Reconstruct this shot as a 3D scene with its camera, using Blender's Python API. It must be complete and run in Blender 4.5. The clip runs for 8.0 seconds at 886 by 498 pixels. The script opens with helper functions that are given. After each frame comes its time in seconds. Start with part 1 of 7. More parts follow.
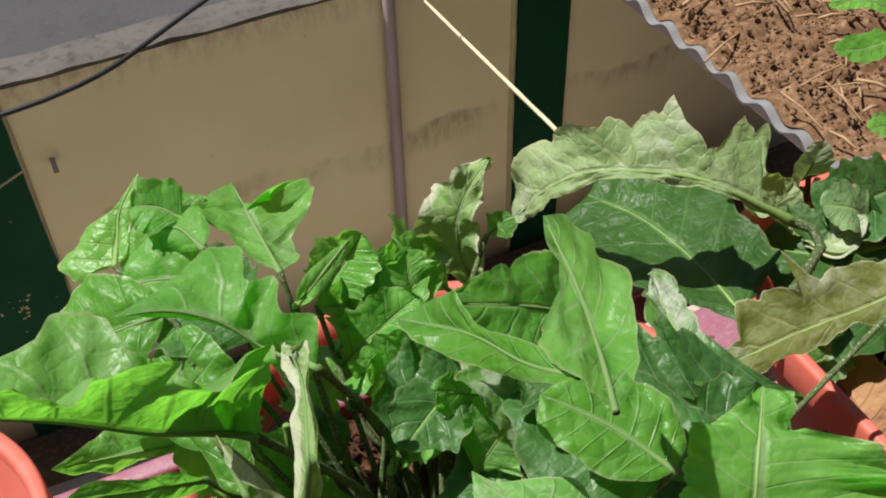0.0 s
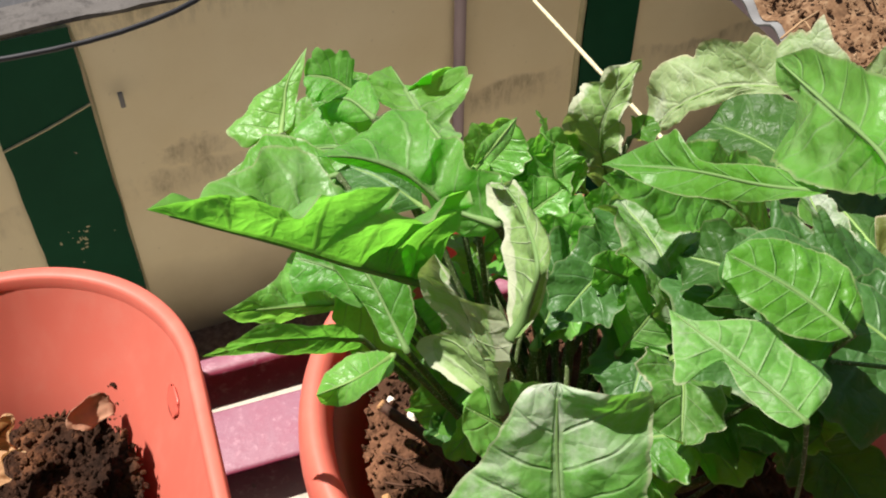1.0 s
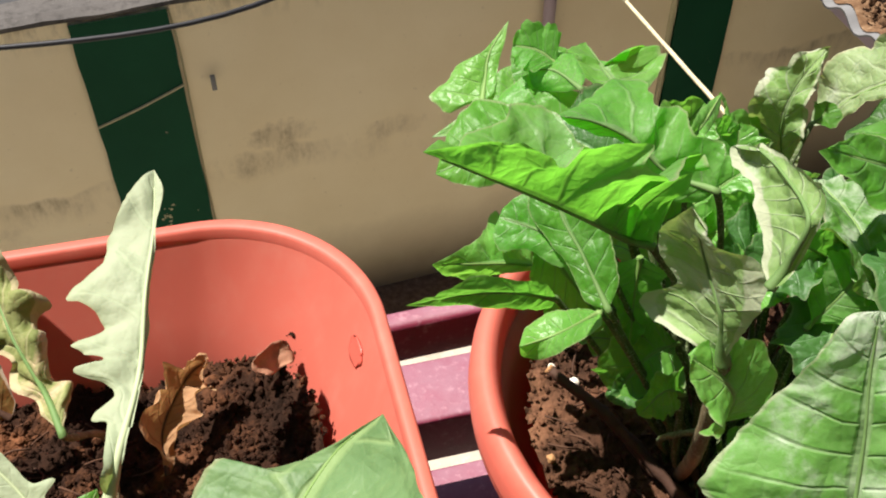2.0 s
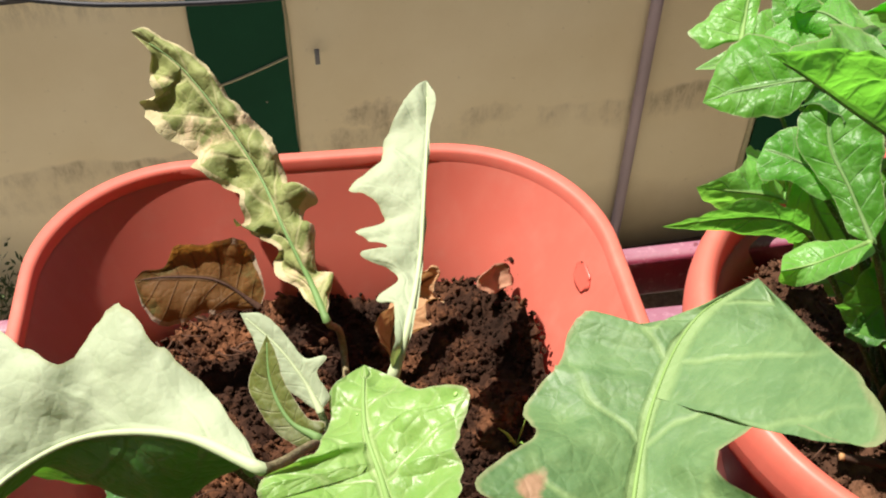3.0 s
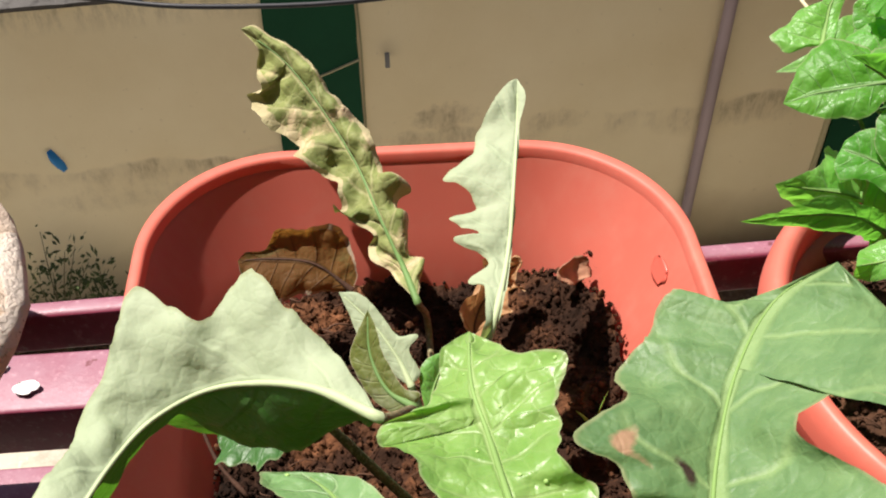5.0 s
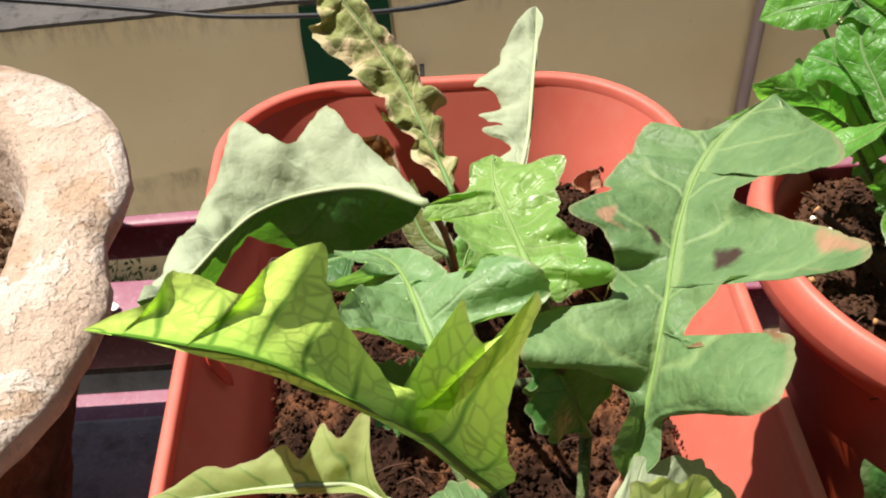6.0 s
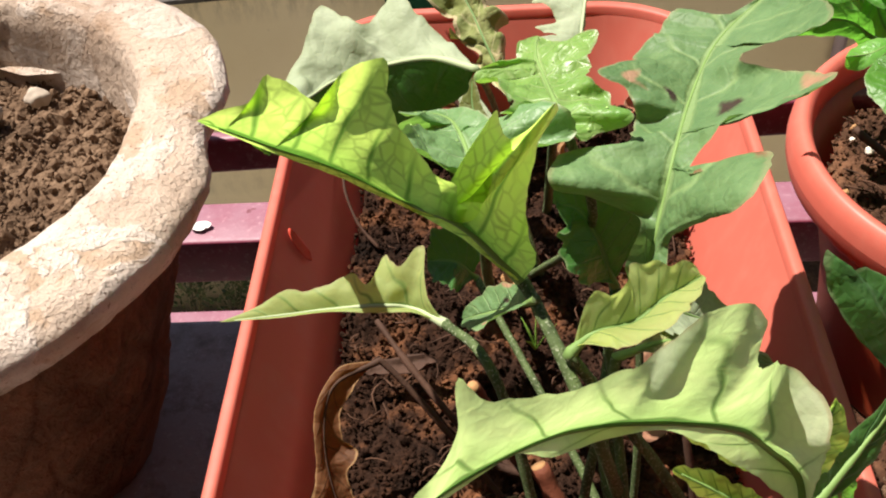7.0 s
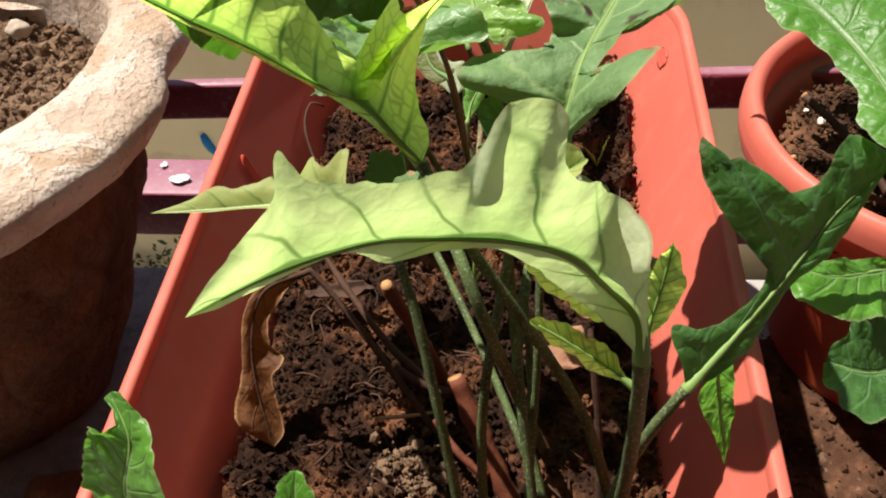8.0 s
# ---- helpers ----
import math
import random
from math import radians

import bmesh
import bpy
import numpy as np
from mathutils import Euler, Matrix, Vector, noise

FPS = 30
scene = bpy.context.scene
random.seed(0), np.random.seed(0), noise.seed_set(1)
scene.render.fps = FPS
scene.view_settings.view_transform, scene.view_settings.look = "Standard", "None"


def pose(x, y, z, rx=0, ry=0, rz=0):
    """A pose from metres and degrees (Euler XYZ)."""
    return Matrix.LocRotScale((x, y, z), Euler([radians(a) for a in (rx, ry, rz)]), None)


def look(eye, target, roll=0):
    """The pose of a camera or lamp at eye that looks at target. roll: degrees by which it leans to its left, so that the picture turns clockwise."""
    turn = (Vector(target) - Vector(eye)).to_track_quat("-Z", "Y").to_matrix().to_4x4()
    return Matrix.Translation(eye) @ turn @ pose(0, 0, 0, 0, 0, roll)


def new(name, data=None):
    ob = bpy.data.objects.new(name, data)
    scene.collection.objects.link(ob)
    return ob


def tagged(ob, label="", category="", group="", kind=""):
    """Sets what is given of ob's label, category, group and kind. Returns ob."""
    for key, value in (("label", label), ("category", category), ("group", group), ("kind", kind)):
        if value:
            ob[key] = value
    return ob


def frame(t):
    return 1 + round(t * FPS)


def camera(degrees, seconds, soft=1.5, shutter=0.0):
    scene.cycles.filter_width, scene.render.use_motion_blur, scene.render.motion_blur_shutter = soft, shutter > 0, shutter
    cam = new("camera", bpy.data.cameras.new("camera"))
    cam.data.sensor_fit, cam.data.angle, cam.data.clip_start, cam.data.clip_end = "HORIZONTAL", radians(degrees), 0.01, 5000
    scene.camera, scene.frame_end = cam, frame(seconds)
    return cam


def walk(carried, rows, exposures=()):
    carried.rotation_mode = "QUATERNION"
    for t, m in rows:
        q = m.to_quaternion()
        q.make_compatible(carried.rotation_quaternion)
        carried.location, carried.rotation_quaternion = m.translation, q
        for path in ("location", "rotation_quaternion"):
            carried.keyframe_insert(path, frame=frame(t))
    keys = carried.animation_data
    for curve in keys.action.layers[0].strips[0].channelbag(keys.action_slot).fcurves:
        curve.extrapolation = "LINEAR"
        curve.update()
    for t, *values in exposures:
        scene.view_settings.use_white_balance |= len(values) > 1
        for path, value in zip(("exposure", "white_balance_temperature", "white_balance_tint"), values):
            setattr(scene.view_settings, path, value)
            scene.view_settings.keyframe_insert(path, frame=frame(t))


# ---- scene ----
cam = camera(48.27, 8.0, soft=2.0)


def stand(x, y, z, yaw, pitch, roll):
    """A camera pose from its place, its heading to the left of +y, its tilt up and its lean."""
    return (Matrix.Translation((x, y, z)) @ Matrix.Rotation(radians(yaw), 4, "Z")
            @ Matrix.Rotation(radians(90 + pitch), 4, "X") @ Matrix.Rotation(radians(roll), 4, "Z"))


PATH = [
    (0, stand(0.1454, -0.2584, 0.2523, -22.83, -42.72, -1.69)),
    (0.5, stand(0.1272, -0.2575, 0.2464, -21.72, -43.38, -0.11)),
    (1, stand(0.1071, -0.2690, 0.2420, -19.38, -44.55, 0.26)),
    (1.5, stand(0.0802, -0.2729, 0.2439, -15.36, -44.74, -0.02)),
    (1.7, stand(0.0757, -0.2705, 0.2443, -14.96, -44.66, -0.11)),
    (2.8, stand(0.0162, -0.2908, 0.2395, -10.01, -44.78, 0.71)),
    (3, stand(0.0037, -0.2890, 0.2364, -8.73, -45.00, 1.00)),
    (3.5, stand(-0.0080, -0.2779, 0.2374, -4.96, -46.08, -0.35)),
    (4, stand(-0.0111, -0.2741, 0.2427, -5.19, -44.86, 0.08)),
    (5.5, stand(-0.0052, -0.3402, 0.2479, -2.92, -44.53, -1.61)),
    (6, stand(-0.0114, -0.3826, 0.2541, -1.08, -43.37, -2.76)),
    (6.5, stand(-0.0110, -0.4169, 0.2502, 4.42, -43.73, -5.84)),
    (7, stand(-0.0039, -0.4414, 0.2554, 5.32, -43.52, -5.71)),
    (7.5, stand(0.0055, -0.4657, 0.2438, 6.18, -41.81, -3.38)),
    (8, stand(0.0258, -0.4723, 0.2361, 6.44, -42.30, -3.31)),
]
walk(cam, PATH, exposures=((0, 0.78, 6350, 13), (0.5, 0.98, 6400, 13), (1.6, 1.13, 6450, 13), (3.5, 1.24, 6500, 13), (5.5, 1.06, 6450, 13), (6.5, 1.08, 6550, 13), (7.2, 1.09, 6550, 13), (8, 1.02, 6600, 13)))

# ---- light: a high tropical sun from the left, clear sky ----
SUN_EL, SUN_AZ = radians(65), radians(-62)  # azimuth clockwise from +y
world = bpy.data.worlds.new("sky")
scene.world = world
world.use_nodes = True
wn = world.node_tree.nodes
sky = wn.new("ShaderNodeTexSky")
sky.sky_type = "NISHITA"
sky.sun_disc = False
sky.sun_elevation, sky.sun_rotation = SUN_EL, SUN_AZ
world.node_tree.links.new(sky.outputs[0], wn["Background"].inputs[0])
wn["Background"].inputs[1].default_value = 0.040
sun = new("sun", bpy.data.lights.new("sun", "SUN"))
sun.data.energy, sun.data.angle, sun.data.color = 5.0, radians(0.6), (1.0, 0.95, 0.86)
toward = Vector((math.sin(SUN_AZ) * math.cos(SUN_EL), math.cos(SUN_AZ) * math.cos(SUN_EL), math.sin(SUN_EL)))
sun.matrix_world = look(toward * 20, (0, 0, 0))


# ---- materials ----
class Mat:
    """A node material with short ways to wire it."""

    def __init__(self, name):
        self.m = bpy.data.materials.new(name)
        self.m.use_nodes = True
        self.t = self.m.node_tree
        self.b = self.t.nodes["Principled BSDF"]
        self.out = self.t.nodes["Material Output"]

    def n(self, kind, **kw):
        node = self.t.nodes.new(kind)
        for k, v in kw.items():
            if k == "op":
                node.operation = v
            elif k == "blend":
                node.data_type, node.blend_type = "RGBA", v
        return node

    def l(self, a, b):
        self.t.links.new(a, b)

    def pos(self, scale=(1, 1, 1), space="Object"):
        co = self.n("ShaderNodeTexCoord")
        mp = self.n("ShaderNodeMapping")
        mp.inputs["Scale"].default_value = scale
        self.l(co.outputs[space], mp.inputs[0])
        return mp.outputs[0]

    def noise(self, scale, detail=4.0, rough=0.55, vec=None, dist=0.0):
        k = self.n("ShaderNodeTexNoise")
        k.inputs["Scale"].default_value, k.inputs["Detail"].default_value = scale, detail
        k.inputs["Roughness"].default_value, k.inputs["Distortion"].default_value = rough, dist
        if vec is not None:
            self.l(vec, k.inputs["Vector"])
        return k.outputs["Fac"]

    def ramp(self, fac, stops):
        r = self.n("ShaderNodeValToRGB")
        e = r.color_ramp.elements
        while len(e) < len(stops):
            e.new(0.5)
        for k, (p, c) in zip(e, stops):
            k.position = p
            k.color = (*c, 1) if hasattr(c, "__len__") else (c, c, c, 1)
        self.l(fac, r.inputs[0])
        return r.outputs[0]

    def mix(self, fac, a, b, blend="MIX"):
        x = self.n("ShaderNodeMix", blend=blend)
        for i, v in ((0, fac), (6, a), (7, b)):
            if isinstance(v, bpy.types.NodeSocket):
                self.l(v, x.inputs[i])
            elif i == 0:
                x.inputs[0].default_value = v
            else:
                x.inputs[i].default_value = (*v, 1)
        return x.outputs[2]

    def math(self, op, a, b=0.0, c=None):
        x = self.n("ShaderNodeMath", op=op)
        for i, v in enumerate((a, b, c)):
            if v is None:
                continue
            if isinstance(v, bpy.types.NodeSocket):
                self.l(v, x.inputs[i])
            else:
                x.inputs[i].default_value = v
        return x.outputs[0]

    def bump(self, height, strength, distance, normal=None):
        k = self.n("ShaderNodeBump")
        k.inputs["Strength"].default_value, k.inputs["Distance"].default_value = strength, distance
        self.l(height, k.inputs["Height"])
        if normal is not None:
            self.l(normal, k.inputs["Normal"])
        return k.outputs[0]

    def set(self, color=None, rough=None, normal=None, metal=None, spec=None):
        for key, v in (("Base Color", color), ("Roughness", rough), ("Normal", normal), ("Metallic", metal), ("Specular IOR Level", spec)):
            if v is None:
                continue
            if isinstance(v, bpy.types.NodeSocket):
                self.l(v, self.b.inputs[key])
            elif key == "Base Color":
                self.b.inputs[key].default_value = (*v, 1)
            else:
                self.b.inputs[key].default_value = v
        return self.m


def mat_plain(name, color, rough=0.7, vary=0.15, scale=30.0, bump=0.15, dist=0.002, spec=0.3):
    """A dull surface with two scales of mottling and a fine relief."""
    m = Mat(name)
    p = m.pos()
    big, small = m.noise(scale * 0.2, 3, vec=p), m.noise(scale * 3, 5, vec=p)
    dark = tuple(c * (1 - vary * 2) for c in color)
    light = tuple(min(1, c * (1 + vary)) for c in color)
    base = m.mix(m.ramp(big, [(0.3, 0.0), (0.7, 1.0)]), dark, light)
    base = m.mix(m.math("MULTIPLY", small, 0.35), base, color)
    return m.set(base, rough, m.bump(small, bump, dist), spec=spec)


def mat_plastic():
    """Sun-dulled terracotta-coloured plastic that lets a little light through."""
    m = Mat("terracotta_plastic")
    p = m.pos()
    big = m.noise(9, 4, vec=p)
    streak = m.noise(30, 3, 0.6, vec=m.pos((3, 3, 0.7)))
    dust = m.ramp(m.noise(60, 6, 0.65, vec=p), [(0.52, 0.0), (0.75, 1.0)])
    col = m.mix(big, (0.53, 0.120, 0.080), (0.60, 0.158, 0.114))
    col = m.mix(m.math("MULTIPLY", m.ramp(streak, [(0.5, 0.0), (0.75, 1.0)]), 0.35), col, (0.62, 0.20, 0.145))
    col = m.mix(m.math("MULTIPLY", dust, 0.12), col, (0.55, 0.36, 0.28))
    fine = m.noise(900, 2, vec=p)
    m.set(col, m.ramp(m.noise(14, 4, vec=p), [(0.3, 0.42), (0.7, 0.6)]), m.bump(fine, 0.05, 0.0004), spec=0.35)
    tr = m.n("ShaderNodeBsdfTranslucent")
    tr.inputs[0].default_value = (0.85, 0.14, 0.055, 1)
    mx = m.n("ShaderNodeMixShader")
    mx.inputs[0].default_value = 0.24
    m.l(m.b.outputs[0], mx.inputs[1])
    m.l(tr.outputs[0], mx.inputs[2])
    m.l(mx.outputs[0], m.out.inputs[0])
    return m.m


def mat_soil(name, dark, mid, light):
    m = Mat(name)
    p = m.pos()
    a, b = m.noise(45, 6, 0.65, vec=p), m.noise(420, 4, 0.7, vec=p)
    col = m.ramp(a, [(0.3, dark), (0.5, mid), (0.72, light)])
    geo = m.n("ShaderNodeNewGeometry")
    col = m.mix(m.math("MULTIPLY", geo.outputs["Random Per Island"], 0.45), col, mid)
    col = m.mix(m.math("MULTIPLY", b, 0.5), col, dark)
    return m.set(col, 0.92, m.bump(b, 0.7, 0.002), spec=0.12)


def mat_clay(name, limed):
    """Old fired clay, on the rim under cracked and flaking lime-wash."""
    m = Mat(name)
    p = m.pos()
    flake = m.noise(22, 5, 0.55, vec=p, dist=0.6)
    fine, mid = m.noise(260, 6, 0.7, vec=p), m.noise(70, 6, 0.65, vec=p)
    clay = m.mix(mid, (0.21, 0.078, 0.042), (0.34, 0.15, 0.084))
    if not limed:
        crust = m.ramp(m.noise(16, 7, 0.7, vec=p), [(0.5, 0.0), (0.75, 0.8)])
        grime = m.ramp(m.noise(11, 7, 0.72, vec=m.pos((1, 1, 0.5)), dist=0.8), [(0.46, 0.0), (0.62, 0.8)])
        clay = m.mix(grime, clay, (0.10, 0.052, 0.030))
        return m.set(m.mix(crust, clay, (0.27, 0.16, 0.10)), 0.92, m.bump(mid, 1.0, 0.009, m.bump(fine, 0.8, 0.003)), spec=0.12)
    tan = m.mix(mid, (0.33, 0.225, 0.145), (0.50, 0.37, 0.27))
    lime = m.mix(m.noise(110, 5, vec=p), (0.48, 0.38, 0.30), (0.64, 0.56, 0.49))
    keep = m.ramp(flake, [(0.50, 0.0), (0.52, 1.0)])
    second = m.ramp(m.noise(40, 4, 0.55, vec=p, dist=0.6), [(0.38, 0.0), (0.44, 1.0)])
    layer = m.mix(second, tan, m.mix(0.45, tan, lime))
    col = m.mix(keep, layer, lime)
    soiled = m.math("MULTIPLY", m.ramp(m.noise(9, 7, 0.7, vec=m.pos((1, 1, 0.7)), dist=0.5), [(0.47, 0.0), (0.66, 1.0)]), m.ramp(mid, [(0.3, 0.3), (0.6, 0.8)]))
    col = m.mix(soiled, col, (0.26, 0.165, 0.105))
    pit = m.ramp(m.noise(420, 3, vec=p), [(0.64, 0.0), (0.70, 1.0)])
    col = m.mix(m.math("MULTIPLY", pit, 0.7), col, (0.17, 0.09, 0.05))
    hgt = m.math("ADD", m.math("ADD", keep, m.math("MULTIPLY", second, 0.7)), m.math("MULTIPLY", pit, -0.8))
    return m.set(col, 0.92, m.bump(hgt, 0.55, 0.0010, m.bump(mid, 0.9, 0.005, m.bump(fine, 0.8, 0.0025))), spec=0.12)


def mat_wall():
    """Cream masonry paint with damp stains, seams and a tide mark."""
    m = Mat("cream_wall_paint")
    p = m.pos()
    big = m.noise(1.6, 5, 0.6, vec=p)
    col = m.mix(m.ramp(big, [(0.3, 0.0), (0.7, 1.0)]), (0.72, 0.61, 0.385), (0.80, 0.70, 0.475))
    sep = m.n("ShaderNodeSeparateXYZ")
    m.l(p, sep.inputs[0])
    z = sep.outputs[2]
    warp = m.math("MULTIPLY_ADD", m.noise(3.5, 4, vec=p), 0.16, -0.08)
    # tide mark: a stained band under an uneven line about 0.6 m below the coping
    line = m.math("ADD", z, warp)
    band = m.math("MULTIPLY", m.ramp(m.math("MULTIPLY_ADD", line, 1.0, 2.0), [(0.02, 0.0), (0.115, 1.0), (0.14, 1.0), (0.155, 0.0)]),
                  m.ramp(m.noise(2.4, 5, 0.7, vec=m.pos((1, 1, 0.6))), [(0.42, 0.0), (0.62, 1.0)]))
    streak = m.ramp(m.noise(22, 6, 0.7, vec=m.pos((1, 1, 0.35))), [(0.45, 0.0), (0.7, 1.0)])
    col = m.mix(m.math("MULTIPLY", band, m.math("MULTIPLY_ADD", streak, 0.65, 0.25)), col, (0.17, 0.12, 0.07))
    for cs, cz, rs, rz, much in ((0.36, -1.80, 0.13, 0.06, 0.85), (0.24, -1.90, 0.07, 0.07, 0.6), (0.75, -1.86, 0.12, 0.05, 0.5), (-0.75, -2.0, 0.3, 0.06, 0.35), (1.5, -1.9, 0.2, 0.08, 0.35)):
        ex, ez = m.math("DIVIDE", m.math("SUBTRACT", sep.outputs[0], cs), rs), m.math("DIVIDE", m.math("SUBTRACT", z, cz), rz)
        away = m.math("ADD", m.math("ADD", m.math("MULTIPLY", ex, ex), m.math("MULTIPLY", ez, ez)), m.math("MULTIPLY_ADD", m.noise(16, 6, 0.7, vec=p), 3.0, -1.5))
        col = m.mix(m.math("MULTIPLY", m.ramp(away, [(0.0, 1.0), (1.0, 0.0)]), m.math("MULTIPLY_ADD", streak, 0.6 * much, 0.25 * much)), col, (0.15, 0.10, 0.06))
    low = m.ramp(m.math("MULTIPLY_ADD", m.math("ADD", z, m.math("MULTIPLY", warp, 1.6)), -1.0, -2.2), [(0.05, 0.0), (0.42, 1.0)])
    col = m.mix(m.math("MULTIPLY", low, 0.75), col, (0.20, 0.14, 0.08))
    top = m.ramp(m.math("MULTIPLY_ADD", z, 1.0, 1.36), [(0.0, 0.0), (0.1, 1.0)])
    col = m.mix(m.math("MULTIPLY", top, m.math("MULTIPLY", streak, 0.7)), col, (0.16, 0.13, 0.08))
    fine = m.noise(110, 5, 0.65, vec=p)
    col = m.mix(m.math("MULTIPLY", m.ramp(m.noise(38, 3, vec=p), [(0.66, 0.0), (0.74, 1.0)]), 0.25), col, (0.35, 0.28, 0.18))
    return m.set(col, 0.82, m.bump(fine, 0.25, 0.004), spec=0.2)


def mat_green_paint():
    m = Mat("dark_green_paint")
    p = m.pos()
    col = m.mix(m.noise(4, 4, vec=p), (0.004, 0.042, 0.018), (0.008, 0.068, 0.030))
    chip = m.ramp(m.noise(34, 7, 0.7, vec=p), [(0.70, 0.0), (0.72, 1.0)])
    col = m.mix(chip, col, (0.42, 0.30, 0.22))
    return m.set(col, 0.7, m.bump(m.noise(120, 4, vec=p), 0.25, 0.003), spec=0.12)


def mat_bar():
    """Maroon enamel on steel, pitted and dusty, paler on the faces that point up."""
    m = Mat("maroon_enamel")
    p = m.pos()
    a, b = m.noise(26, 5, 0.65, vec=p), m.noise(260, 5, 0.7, vec=p)
    col = m.mix(m.ramp(a, [(0.35, 0.0), (0.65, 1.0)]), (0.16, 0.018, 0.040), (0.23, 0.040, 0.075))
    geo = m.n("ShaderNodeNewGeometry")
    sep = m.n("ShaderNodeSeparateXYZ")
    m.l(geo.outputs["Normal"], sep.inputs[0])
    pale_top = m.math("MULTIPLY", m.ramp(sep.outputs[2], [(0.6, 0.0), (0.95, 1.0)]), m.ramp(m.noise(60, 6, 0.7, vec=p), [(0.25, 0.45), (0.6, 0.95)]))
    col = m.mix(pale_top, col, (0.23, 0.105, 0.135))
    col = m.mix(m.math("MULTIPLY", m.ramp(b, [(0.55, 0.0), (0.8, 1.0)]), 0.5), col, (0.52, 0.33, 0.36))
    col = m.mix(m.ramp(m.noise(75, 4, vec=p), [(0.68, 0.0), (0.71, 1.0)]), col, (0.13, 0.035, 0.045))
    return m.set(col, m.ramp(a, [(0.3, 0.4), (0.7, 0.6)]), m.bump(b, 0.4, 0.0008), spec=0.45)


def mat_concrete(name, a=(0.19, 0.18, 0.17), b=(0.29, 0.28, 0.265), stain=(0.05, 0.04, 0.03), scale=1.0):
    m = Mat(name)
    p = m.pos()
    big, mid, fine = m.noise(7 * scale, 5, 0.6, vec=p), m.noise(45 * scale, 6, 0.7, vec=p), m.noise(320 * scale, 4, 0.7, vec=p)
    col = m.mix(big, a, b)
    col = m.mix(m.math("MULTIPLY", m.ramp(mid, [(0.5, 0.0), (0.72, 1.0)]), 0.75), col, stain)
    col = m.mix(m.math("MULTIPLY", m.ramp(fine, [(0.58, 0.0), (0.7, 1.0)]), 0.4), col, tuple(min(1, c * 1.5) for c in b))
    return m.set(col, 0.88, m.bump(m.mix(0.5, mid, fine), 0.5, 0.003 / scale), spec=0.2)


def mat_leaf(name, light, dark, vein, through_color, see=0.42, veins=7.0, rough=0.42, edge=(0.34, 0.36, 0.20), powder=0.0, blotch=None, spot=(0.60, 0.66), net=0.5, spec=0.4, stains=(), margin=0.945, crumple=0.30, rib=0.85, wide=1.0, relief=1.0, flush=0.0):
    """A leaf blade: puckered green cells between pale branching veins, a woolly margin, light shining through. flush: how far the green of the veins spreads into the paler cells."""
    m = Mat(name)
    uv = m.n("ShaderNodeUVMap")
    sep = m.n("ShaderNodeSeparateXYZ")
    m.l(uv.outputs[0], sep.inputs[0])
    u = sep.outputs[0]
    v = m.math("ABSOLUTE", m.math("MULTIPLY_ADD", sep.outputs[1], 2.0, -1.0))
    p = m.pos()
    wob = m.math("MULTIPLY_ADD", m.noise(38, 2, vec=p), 0.7, -0.35)
    phase = m.math("ADD", m.math("MULTIPLY_ADD", v, -0.9, m.math("MULTIPLY", u, veins)), wob)
    saw = m.math("ABSOLUTE", m.math("SUBTRACT", m.math("FRACT", phase), 0.5))
    side = m.math("MULTIPLY", m.ramp(saw, [(0.0, 1.0), (0.03 * wide, 0.7), (0.075 * wide, 0.0)]), m.ramp(v, [(0.5, 1.0), (0.95, 0.25)]))
    mid = m.ramp(v, [(0.0, 1.0), (0.05, 0.9), (0.085, 0.0)])
    vor = m.n("ShaderNodeTexVoronoi")
    vor.feature = "DISTANCE_TO_EDGE"
    vor.inputs["Scale"].default_value = 240
    m.l(p, vor.inputs["Vector"])
    cell = m.ramp(vor.outputs["Distance"], [(0.0, 1.0), (0.05, 0.6), (0.14, 0.0)])
    cell = m.math("MULTIPLY", cell, m.ramp(m.noise(55, 2, vec=p), [(0.35, 0.2), (0.65, 1.0)]))
    lines = m.math("MAXIMUM", m.math("MAXIMUM", m.math("MULTIPLY", side, 0.8), mid), m.math("MULTIPLY", cell, net * 0.45))
    big, fine = m.noise(24, 4, 0.6, vec=p), m.noise(500, 4, 0.7, vec=p)
    col = m.mix(m.ramp(big, [(0.3, 0.0), (0.68, 1.0)]), dark, light)
    col = m.mix(m.math("MULTIPLY", m.ramp(m.noise(130, 5, 0.7, vec=p), [(0.45, 0.0), (0.75, 1.0)]), 0.3), col, vein)
    col = m.mix(m.math("MULTIPLY", lines, 0.7), col, vein)
    if flush:
        spread = m.math("MULTIPLY", m.math("MAXIMUM", m.ramp(v, [(0.0, 1.0), (0.12, 0.75), (0.55, 0.0)]), m.math("MULTIPLY", m.ramp(saw, [(0.0, 1.0), (0.06, 0.5), (0.18, 0.0)]), m.ramp(v, [(0.55, 0.8), (1.0, 0.1)]))), flush)
        col = m.mix(spread, col, (0.12, 0.32, 0.045))
    if powder:
        pw = m.math("MULTIPLY", m.ramp(m.noise(26, 6, 0.66, vec=p, dist=0.4), [(0.52, 0.0), (0.64, 1.0)]), m.ramp(fine, [(0.2, 0.45), (0.6, 1.0)]))
        col = m.mix(m.math("MULTIPLY", pw, powder), col, (0.64, 0.66, 0.58))
    dead = None
    if blotch:
        dead = m.ramp(m.noise(30, 6, 0.65, vec=p, dist=0.5), [(spot[0], 0.0), (spot[1], 1.0)])
        col = m.mix(dead, col, blotch)
